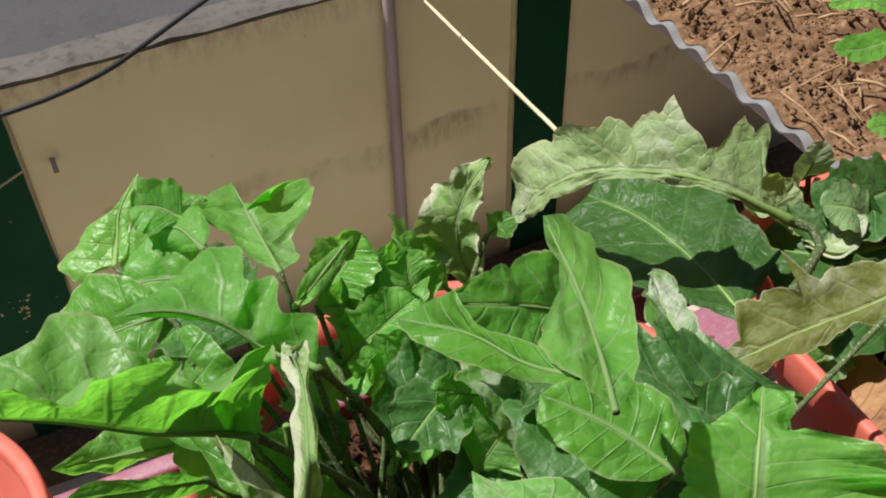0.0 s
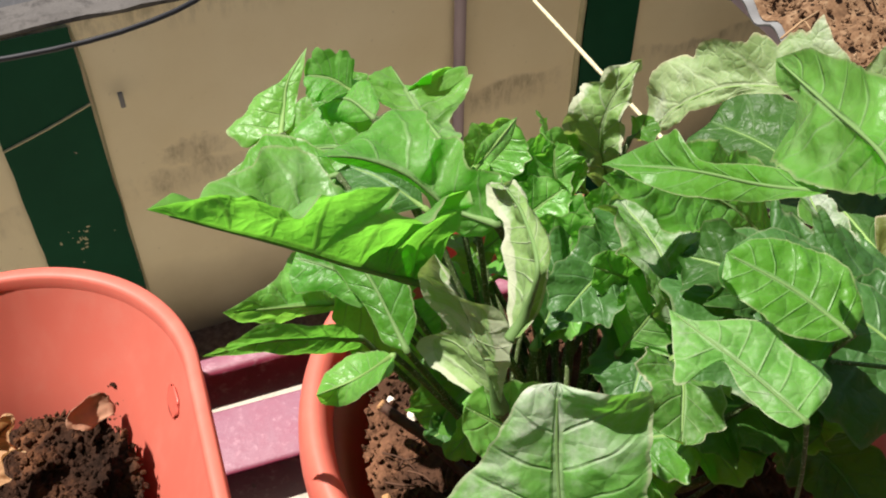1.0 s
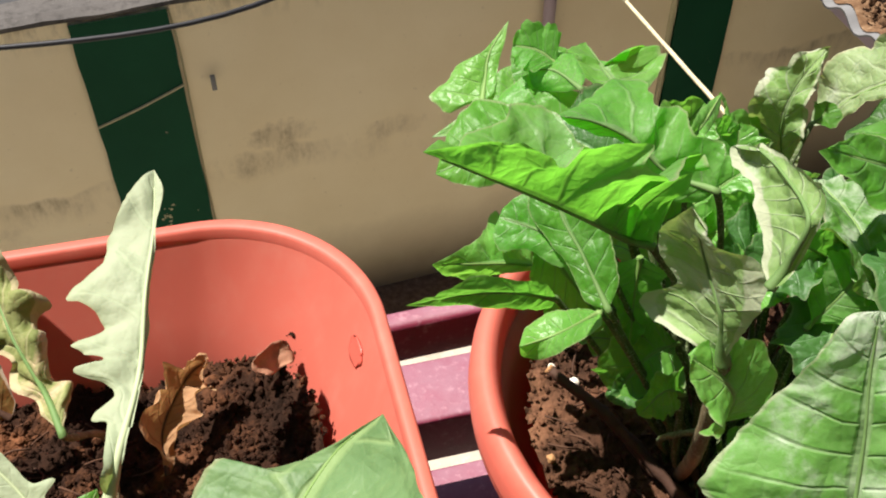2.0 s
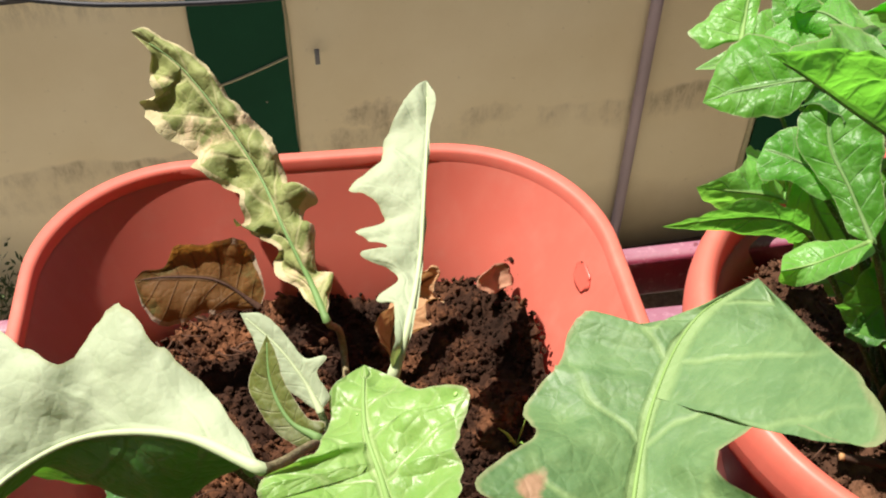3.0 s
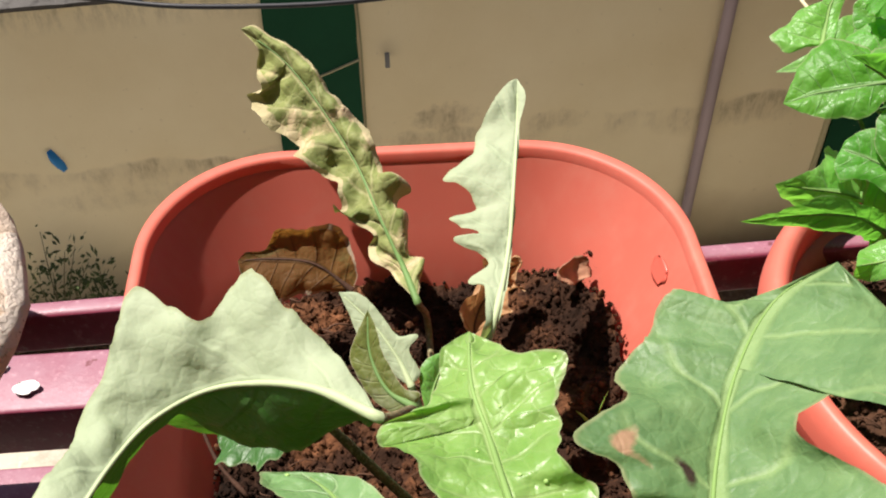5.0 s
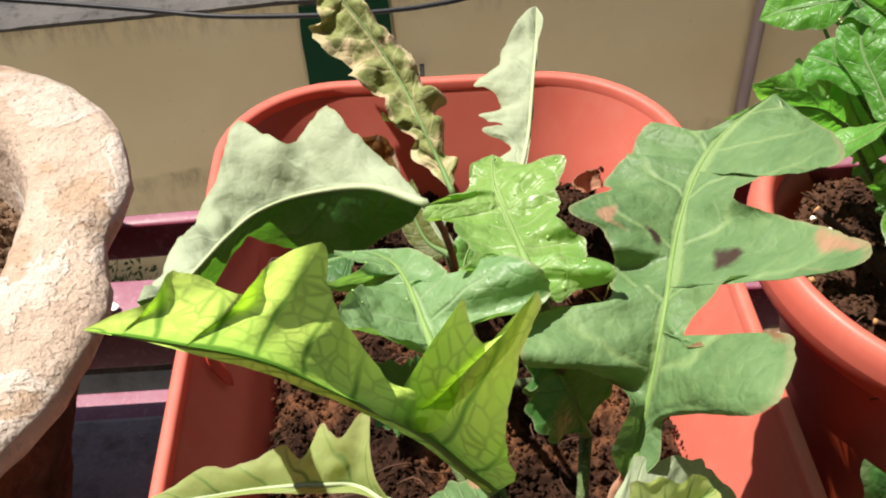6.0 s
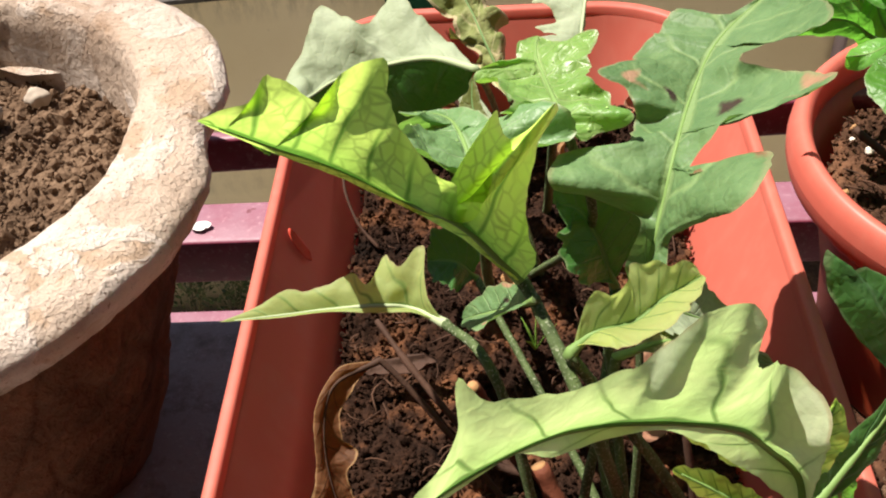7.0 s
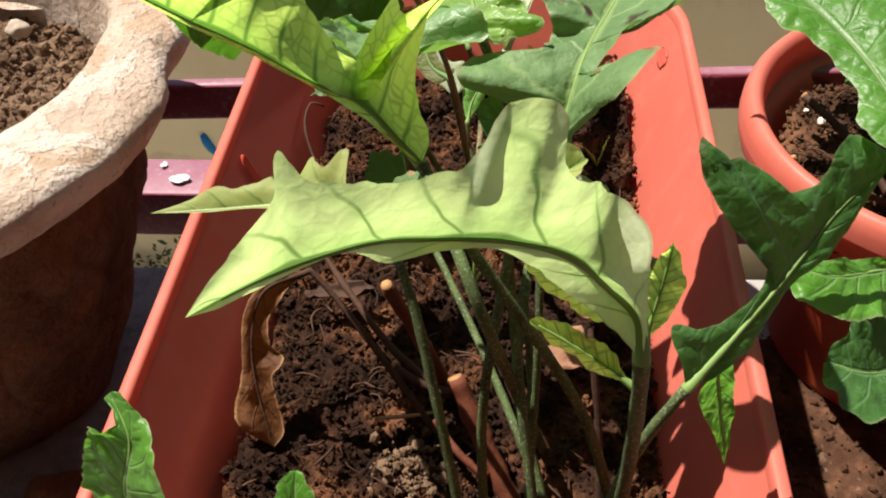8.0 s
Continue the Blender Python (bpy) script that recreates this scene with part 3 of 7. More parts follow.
# conduit clipped upright to the wall
pipe = thing("conduit_pipe", "mauve-grey plastic conduit running up the cream wall", "pipe")
pipe.matrix_world = WALL_POSE
bm = bmesh.new()
tube(bm, spline([(1.295, -0.028, BASE_Z), (1.294, -0.028, -1.9), (1.296, -0.028, -1.22)], 20), 0.021, 14)
part("pipe", bm, PIPE, pipe)

nail = thing("wall_anchor", "small grey metal anchor sticking from the cream wall", "anchor")
nail.matrix_world = WALL_POSE
bm = bmesh.new()
tube(bm, spline([(0.178, 0.0, -1.535), (0.177, -0.03, -1.53)], 4), 0.006, 8)
part("shank", bm, TIN, nail)
bm = bmesh.new()
block(bm, (0.170, -0.034, -1.556), (0.185, -0.028, -1.50), 0.002)
part("plate", bm, TIN, nail)
bm = bmesh.new()
tube(bm, spline([(-0.935, -0.006, -1.765), (-0.92, -0.008, -1.81), (-0.905, -0.006, -1.85)], 8), lambda f: 0.010 + 0.008 * math.sin(f * 3.14), 8, 0.4, 0.3)
ob = part("paint_mark", bm, BLUE)
ob.matrix_world = WALL_POSE
tagged(ob, "bright blue blob of paint on the cream wall", "paint mark")


def weed(s, z, height, leaves, seed, off=-0.12):
    """A wiry wayside weed: branching stems with many narrow leaves."""
    rng = random.Random(seed)
    root = on_wall(s, z, off)
    top = thing("weed", "wiry dusty green weed growing at the foot of the wall", "weed", root, "weeds by the wall")
    lv = bmesh.new()
    for k in range(7):
        a, lean = rng.uniform(0, 6.28), rng.uniform(0.1, 0.55)
        tip = Vector((math.cos(a) * lean * height, math.sin(a) * lean * height * 0.4, height * rng.uniform(0.6, 1.0)))
        line = spline([(0, 0, 0), tip * 0.5 + Vector((0, 0, height * 0.1)), tip], 10)
        bm = bmesh.new()
        tube(bm, line, lambda f: 0.004 * (1 - 0.7 * f), 5)
        part("stem", bm, STALK_BROWN, top)
        for j in range(leaves):
            q = line[rng.randrange(3, 10)]
            d = Vector((rng.uniform(-1, 1), rng.uniform(-1, 1), rng.uniform(-0.2, 0.9))).normalized()
            q = q + d * rng.uniform(0.0, 0.05)
            w = d.orthogonal().normalized() * rng.uniform(0.004, 0.008)
            ln = rng.uniform(0.018, 0.04)
            f = [lv.verts.new(c) for c in (q, q + d * ln * 0.5 + w, q + d * ln, q + d * ln * 0.5 - w)]
            lv.faces.new(f)
    part("foliage", lv, WEED_GREEN, top, smooth=False)


for i, (s, z, h) in enumerate(((-1.28, -2.65, 0.46), (-1.08, -2.65, 0.58), (-0.92, -2.65, 0.54), (-0.76, -2.65, 0.36), (-1.5, -2.65, 0.3), (-0.45, -2.65, 0.12), (-1.75, -2.65, 0.34))):
    weed(s, z, h, 40, 20 + i)

# cable slung before the wall, and the straw rope
bm = bmesh.new()
tube(bm, spline([(-2.6, 1.72, -0.62), (-0.86, 1.70, -0.86), (-0.38, 1.66, -0.905), (0.1, 1.685, -0.905), (0.49, 1.915, -0.88), (1.6, 2.35, -0.62)], 60), 0.006, 8)
tagged(part("cable", bm, RUBBER), "black electric cable slung in front of the wall", "cable")
bm = bmesh.new()
tube(bm, spline([(1.231, 2.41, -1.32), (1.116, 1.51, -1.113), (0.952, 0.25, -0.818)], 40), 0.0052, 8, 1.0, 0.25)
tagged(part("rope", bm, ROPE), "taut straw-coloured rope tied to the wall", "rope")

# low shed with a corrugated roof full of litter
shed = thing("shed", "low shed with a corrugated sheet roof", "shed", (1.5, 1.2, BASE_Z))
bm = bmesh.new()
block(bm, (1.62, -1.0, 0.0), (1.70, 1.02, 1.72))
part("wall", bm, HOUSE, shed, smooth=False)
bm = bmesh.new()
nx, ny = 14, 190
top, under = [], []
for i in range(nx + 1):
    x = -0.02 + 1.9 * i / nx
    rt, ru = [], []
    for j in range(ny + 1):
        y = -1.15 + 2.6 * j / ny
        z = 1.65 + 0.055 * x + 0.014 * math.sin(2 * math.pi * y / 0.125) + 0.006 * noise.noise(Vector((x * 2, y * 3, 0)))
        edge = 0.02 * noise.noise(Vector((0, y * 5, 4))) if i == 0 else 0
        rt.append((x + edge, y, z))
        ru.append((x + edge, y, z - 0.006))
    top.append(rt)
    under.append(ru)
loft(bm, [*top, *reversed(under), top[0]], close=False)
part("roof_sheet", bm, TIN, shed)
bm = bmesh.new()
block(bm, (0.03, -1.1, 1.585), (0.06, 1.4, 1.632), 0.004)
part("batten", bm, PIPE, shed, smooth=False)
rng = random.Random(5)


def roof_z(x, y):
    return BASE_Z + 1.65 + 0.055 * x + 0.014 * math.sin(2 * math.pi * y / 0.125)


def bare(y):
    return 0.015 + 0.04 * noise.noise(Vector((y * 2.1, 2, 0))) + 0.05 * noise.noise(Vector((y * 9, 7, 0))) + 0.26 * min(1.0, max(0.0, (-0.30 - y) / 0.2))


def litter_at(r):
    x, y = r.random() ** 1.2 * 1.7, r.uniform(-1.1, 1.4)
    if x < bare(y) and r.random() < 0.85:
        return None
    return (1.5 + x, 1.2 + y, roof_z(x, y) + 0.02 + 0.03 * min(1, max(0, x - bare(y)) * 5) + r.random() * 0.012)


verts, faces = [], []
nx, ny = 90, 150
for i in range(nx + 1):
    for j in range(ny + 1):
        x, y = 1.75 * i / nx, -1.12 + 2.54 * j / ny
        h = min(1.0, max(-0.6, (x - bare(y)) * 7))
        q = Vector((x * 16, y * 16, 0))
        verts.append((1.5 + x, 1.2 + y, roof_z(x, y) + 0.006 + 0.034 * h + 0.012 * max(0, h) * (noise.noise(q) + 0.7 * noise.noise(q * 2.7) + 0.5 * noise.noise(q * 6))))
for i in range(nx):
    for j in range(ny):
        k = i * (ny + 1) + j
        faces.append((k, k + 1, k + ny + 2, k + ny + 1))
stuff_mesh("soil_heap", verts, faces, ROOF_SOIL, "brown soil spread over the corrugated roof", "soil", smooth=True)
v, f = crumbs(litter_at, 16000, 0.002, 0.010, rng)
stuff_mesh("leaf_litter", v, f, ROOF_SOIL, "brown soil and rotted litter heaped on the roof sheet", "litter")
bm = bmesh.new()
for k in range(380):
    c = litter_at(rng)
    if c is None:
        continue
    a, ln = rng.uniform(0, 6.28), rng.uniform(0.03, 0.16)
    d = Vector((math.cos(a), math.sin(a), rng.uniform(-0.1, 0.25))) * ln * 0.5
    c = Vector(c) + Vector((0, 0, 0.022))
    tube(bm, [c - d, c + Vector((0, 0, 0.006)), c + d], rng.uniform(0.0015, 0.0045), 4)
tagged(part("straw", bm, STRAW), "dry straw and stalks strewn over the roof", "straw", kind="stuff")

# ---- the house ledge and the maroon steel stand ----
LEDGE_Z = -0.168
bm = bmesh.new()
block(bm, (-3, -0.849, LEDGE_Z - 0.12), (3, -0.050, LEDGE_Z), 0.004)
tagged(part("ledge", bm, SLAB, smooth=False), "rough grey concrete window ledge with dirt and paint splashes", "ledge", kind="structure")
# unseen house wall, set close and dark to cut the fill light
bm = bmesh.new()
block(bm, (-4, -1.1, BASE_Z), (4, -0.85, 2.0))
tagged(part("wall_south_unseen", bm, HOUSE, smooth=False), "plain dull house wall behind the ledge, unseen, added to cut fill light", "wall", kind="structure")
# unseen slab overhead, added to block light from the sky
bm = bmesh.new()
block(bm, (-4, -0.849, 1.2), (4, -0.52, 1.3))
tagged(part("sunshade", bm, HOUSE, smooth=False), "unseen concrete slab added overhead to hold back sky light", "sunshade", kind="structure")
# pale sheet added over the paving to bounce sunlight onto the wall
bm = bmesh.new()
block(bm, (-9, -0.84, BASE_Z + 0.002), (9, 2.1, BASE_Z + 0.012))
tagged(part("yard", bm, YARD, smooth=False), "concrete yard at the foot of the wall, made pale to bounce light onto it", "yard", kind="structure")

bm = bmesh.new()
block(bm, (-9, 2.101, BASE_Z + 0.002), (9, 3.4, BASE_Z + 0.010))
tagged(part("verge", bm, SOIL_BROWN, smooth=False), "strip of bare brown earth along the foot of the yard wall", "earth", kind="structure")

stand_rack = thing("steel_rack", "maroon enamelled steel bar rack fixed to the ledge", "rack", (0, 0, LEDGE_Z))


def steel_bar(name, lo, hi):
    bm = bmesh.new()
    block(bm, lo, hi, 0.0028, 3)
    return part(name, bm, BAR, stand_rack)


def at_rack(z):
    return z - LEDGE_Z


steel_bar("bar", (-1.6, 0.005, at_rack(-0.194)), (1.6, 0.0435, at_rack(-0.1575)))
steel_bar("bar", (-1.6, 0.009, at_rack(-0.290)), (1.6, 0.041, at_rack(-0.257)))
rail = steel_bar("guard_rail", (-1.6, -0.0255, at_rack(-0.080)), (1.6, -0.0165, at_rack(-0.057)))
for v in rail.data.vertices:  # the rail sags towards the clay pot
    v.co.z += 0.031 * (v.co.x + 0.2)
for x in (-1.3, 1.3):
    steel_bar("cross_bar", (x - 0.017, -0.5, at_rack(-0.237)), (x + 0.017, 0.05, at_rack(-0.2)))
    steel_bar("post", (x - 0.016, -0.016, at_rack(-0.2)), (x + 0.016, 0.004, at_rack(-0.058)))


# ---- pots ----
def rounded_ring(hx, y0, y1, r, z, per=30):
    """A rounded rectangle from y1 (near) to y0 (far), half as wide as hx; its far end stands a little askew, with the left corner tighter."""
    out = []
    for cx, cy, a0, k_r in ((1, y0, 0, 1.0), (-1, y0, 90, 0.90), (-1, y1, 180, 1.0), (1, y1, 270, 1.0)):
        rr = r * k_r
        ox, oy = cx * (hx - rr), cy - rr if cy == y0 else cy + rr
        for k in range(per + 1):
            a = radians(a0 + 90 * k / per)
            x, y = ox + rr * math.cos(a), oy + rr * math.sin(a)
            out.append((x, y + (0.03 * max(0.0, -x) if y > -0.2 else 0.0), z))
    return out


PLANTER_LONG = 0.56
POT_FLOOR = LEDGE_Z


def planter_section(hx, inset, r, z):
    return rounded_ring(hx, -inset, -PLANTER_LONG + inset, r, z)


def planter(at, label):
    top = thing("planter", label, "planter", at, "terracotta-coloured planters")
    bm = bmesh.new()
    # outside up to the lip, then down the inside
    sec = [(0.052, 0.048, 0.036, POT_FLOOR), (0.055, 0.045, 0.039, POT_FLOOR + 0.003), (0.0755, 0.0245, 0.047, -0.06), (0.0955, 0.0035, 0.0565, -0.0145)]
    inner = [(0.0954, 0.0034, 0.0565, -0.0046), (0.09535, 0.0035, 0.0565, -0.0048), (0.0951, 0.0038, 0.0563, -0.0054), (0.0940, 0.0049, 0.0555, -0.008), (0.0835, 0.0160, 0.0495, -0.032), (0.0715, 0.0285, 0.043, -0.058), (0.050, 0.050, 0.034, POT_FLOOR + 0.004)]
    rings = [planter_section(*s) for s in [*sec, *inner]]
    loft(bm, rings, cap_first=True, cap_last=True)
    part("body", bm, PLASTIC, top)
    bm = bmesh.new()
    lip = [(0.0957, 0.0033, 0.0566, -0.0150), (0.0985, 0.0005, 0.058, -0.0150), (0.1000, -0.0018, 0.0595, -0.0138), (0.1004, -0.0022, 0.0600, -0.0130), (0.1004, -0.0022, 0.0600, -0.0016),
           (0.1001, -0.0019, 0.0599, -0.0006), (0.0994, -0.0012, 0.0595, 0.0), (0.0970, 0.0014, 0.0577, 0.0), (0.0963, 0.0023, 0.0572, -0.0003), (0.0957, 0.0030, 0.0568, -0.0012), (0.0952, 0.0037, 0.0563, -0.0056)]
    loft(bm, [planter_section(*s) for s in lip])
    part("rim", bm, PLASTIC, top, "lighter sun-bleached rolled rim")
    return top


planter((0, 0, 0), "long rectangular terracotta-coloured plastic planter with rounded corners")
planter((0.437, -0.034, 0.0), "second rectangular terracotta-coloured plastic planter beside a round pot")

ROUND = Vector((0.224, -0.094, -0.024))
rp = thing("round_pot", "round terracotta-coloured plastic pot with a rolled rim", "pot", ROUND)
bm = bmesh.new()
lathe(bm, [(0.0, POT_FLOOR - ROUND.z), (0.063, POT_FLOOR - ROUND.z), (0.066, POT_FLOOR - ROUND.z + 0.004), (0.0765, -0.045), (0.0935, -0.016), (0.0925, -0.008), (0.0850, -0.03), (0.062, -0.13), (0.0, -0.131)])
part("body", bm, PLASTIC, rp)
bm = bmesh.new()
prof = []
for k in range(17):
    a = 2 * math.pi * k / 16
    prof.append((0.0952 + 0.0058 * math.cos(a), -0.0105 + 0.0125 * math.sin(a)))
lathe(bm, prof)
part("rim", bm, PLASTIC, rp, "thick rolled pot rim")

CLAY_AT = Vector((-0.263, -0.136, LEDGE_Z))
cp = thing("clay_pot", "old clay flowerpot with a wavy rim and flaking lime-wash", "pot", CLAY_AT)


def clay_wave(a, i, depth, bulge=0.0):
    b = (math.degrees(a) - 6 + 36) % 72 - 36
    w = math.exp(-(b / 9) ** 2)
    c = math.exp(-((math.degrees(a) - 40) / 22) ** 2)
    rough = 0.008 * noise.noise(Vector((math.cos(a) * 7, math.sin(a) * 7, i * 0.5))) + 0.008 * noise.noise(Vector((math.cos(a) * 24, math.sin(a) * 24, i * 0.8)))
    return 1 - depth * w + bulge * c + rough


bm = bmesh.new()
h = -LEDGE_Z
outer = [(0.0, 0.0), (0.066, 0.0), (0.071, 0.006), (0.085, 0.04), (0.099, 0.08), (0.110, 0.115), (0.1140, 0.135), (0.1155, 0.150), (0.119, 0.166)]


def clay_side(a, i):
    """Coarse hand-thrown wall: lumps, flaked patches and leaning cracks."""
    z = fine_prof[i][1]
    q = Vector((math.cos(a) * 0.1, math.sin(a) * 0.1, z))
    lumps = 0.016 * noise.noise(q * 38) + 0.012 * noise.noise(q * 95) + 0.007 * noise.noise(q * 230)
    flaked = -0.022 * min(1.0, max(0.0, (noise.noise(q * 26 + Vector((3, 1, 7))) - 0.12) * 9))
    crack = -0.022 * max(0.0, 1 - abs(noise.noise(Vector((q.x * 45, q.y * 45, z * 14)))) * 16)
    b = (math.degrees(a) - 6 + 36) % 72 - 36
    return 1 + lumps + flaked + crack - 0.018 * math.exp(-(b / 9) ** 2)


fine_prof = [outer[0], outer[1]]
for (r0, z0), (r1, z1) in zip(outer[1:], outer[2:]):
    cuts = max(1, round((z1 - z0) / 0.0025))
    fine_prof += [(r0 + (r1 - r0) * k / cuts, z0 + (z1 - z0) * k / cuts) for k in range(1, cuts + 1)]
lathe(bm, fine_prof, 260, clay_side)
part("body", bm, CLAY_BODY, cp)
bm = bmesh.new()
rim_prof = [(0.114, 0.162), (0.125, 0.165), (0.1345, 0.1695), (0.1410, 0.1755), (0.1450, 0.182), (0.1475, 0.1865), (0.1465, 0.191), (0.142, 0.1940), (0.135, 0.1955), (0.127, 0.1965), (0.119, 0.1968), (0.112, 0.196),
            (0.108, 0.192), (0.1065, 0.182), (0.1045, 0.170), (0.102, 0.150), (0.098, 0.13), (0.0, 0.119)]


def clay_rim(a, i):
    if i < 8:
        return clay_wave(a, i, 0.06, 0.045)
    off = (i - 7) / 3 if i < 10 else 1.0
    return clay_wave(a, i, 0.02) + 0.10 * min(1.0, off) * math.sin(a)


lathe(bm, rim_prof, 220, clay_rim)
part("rim", bm, CLAY, cp, "broad crumbling lime-washed rim")


def height_soil(x, y, amp, seed):
    p = Vector((x, y, seed))
    return amp * (noise.noise(p * 22) + 0.6 * noise.noise(p * 60) + 0.38 * noise.noise(p * 150) + 0.25 * noise.noise(p * 340))


def soil_bed(name, inside, box, z_fn, material, label, seed, lumps, lo, hi, step=0.003):
    x0, x1, y0, y1 = box
    nx, ny = int((x1 - x0) / step), int((y1 - y0) / step)
    verts, ids, faces = [], {}, []
    for j in range(ny + 1):
        for i in range(nx + 1):
            x, y = x0 + i * step, y0 + j * step
            if inside(x, y):
                ids[i, j] = len(verts)
                verts.append((x, y, z_fn(x, y)))
    for (i, j), k in ids.items():
        q = [ids.get(c) for c in ((i, j), (i + 1, j), (i + 1, j + 1), (i, j + 1))]
        if None not in q:
            faces.append(q)
    rng_ = random.Random(seed)

    def at(r):
        x, y = r.uniform(x0, x1), r.uniform(y0, y1)
        return (x, y, z_fn(x, y) + 0.001) if inside(x, y) else None

    v2, f2 = crumbs(at, lumps, lo, hi, rng_)
    o = len(verts)
    faces += [[a + o for a in q] for q in f2]
    verts += [tuple(q) for q in v2]
    return stuff_mesh(name, verts, faces, material, label, "soil", smooth=False)


def in_planter(x, y):
    # keeps to the inside of the tapered box
    a, b = abs(x), abs(y + PLANTER_LONG / 2)
    hx, hy, r = 0.0748, PLANTER_LONG / 2 - 0.025, 0.045
    if a > hx or b > hy:
        return False
    return not (a > hx - r and b > hy - r and math.hypot(a - hx + r, b - hy + r) > r)


soil_bed("potting_soil", in_planter, (-0.081, 0.081, -0.54, -0.02), lambda x, y: -0.051 + 0.012 * max(0, (x - 0.02) / 0.06) * (y > -0.12) + height_soil(x, y, 0.0085, 3.0), SOIL,
         "dark moist crumbly potting soil in the long planter", 11, 24000, 0.0004, 0.0021, 0.002)
soil_bed("potting_soil", lambda x, y: math.hypot(x - ROUND.x, y - ROUND.y) < 0.080, (0.135, 0.312, -0.182, -0.006), lambda x, y: -0.052 + height_soil(x, y, 0.006, 8.0), SOIL_RED,
         "dark brown potting soil in the round pot", 12, 7000, 0.0004, 0.0021, 0.002)
soil_bed("garden_soil", lambda x, y: math.hypot(x - CLAY_AT.x, y - CLAY_AT.y - 0.0105) < 0.106, (-0.375, -0.15, -0.25, -0.024), lambda x, y: -0.012 + height_soil(x, y, 0.010, 5.0), SOIL_BROWN,
         "lumpy dry brown soil in the clay pot", 13, 9000, 0.0004, 0.0034, 0.002)
soil_bed("potting_soil", lambda x, y: in_planter(x - 0.437, y + 0.034), (0.356, 0.518, -0.58, -0.05), lambda x, y: -0.055 + height_soil(x, y, 0.006, 6.0), SOIL,
         "dark potting soil in the second planter", 14, 1500, 0.001, 0.004, 0.004)


# ---- plants ----
def outline(keys, u):
    """The half width at u: straight towards the tips of the lobes, rounded in the hollows between them."""
    keys = [(0.0, 0.4), *keys, (1.0, 0.15)]
    for (a, wa), (b, wb) in zip(keys, keys[1:]):
        if u <= b:
            f = (u - a) / max(b - a, 1e-6)
            f = f ** 0.8 if wb > wa else 1 - (1 - f) ** 0.8
            return max(0.15, wa + (wb - wa) * f) / 1000
    return 0.00015


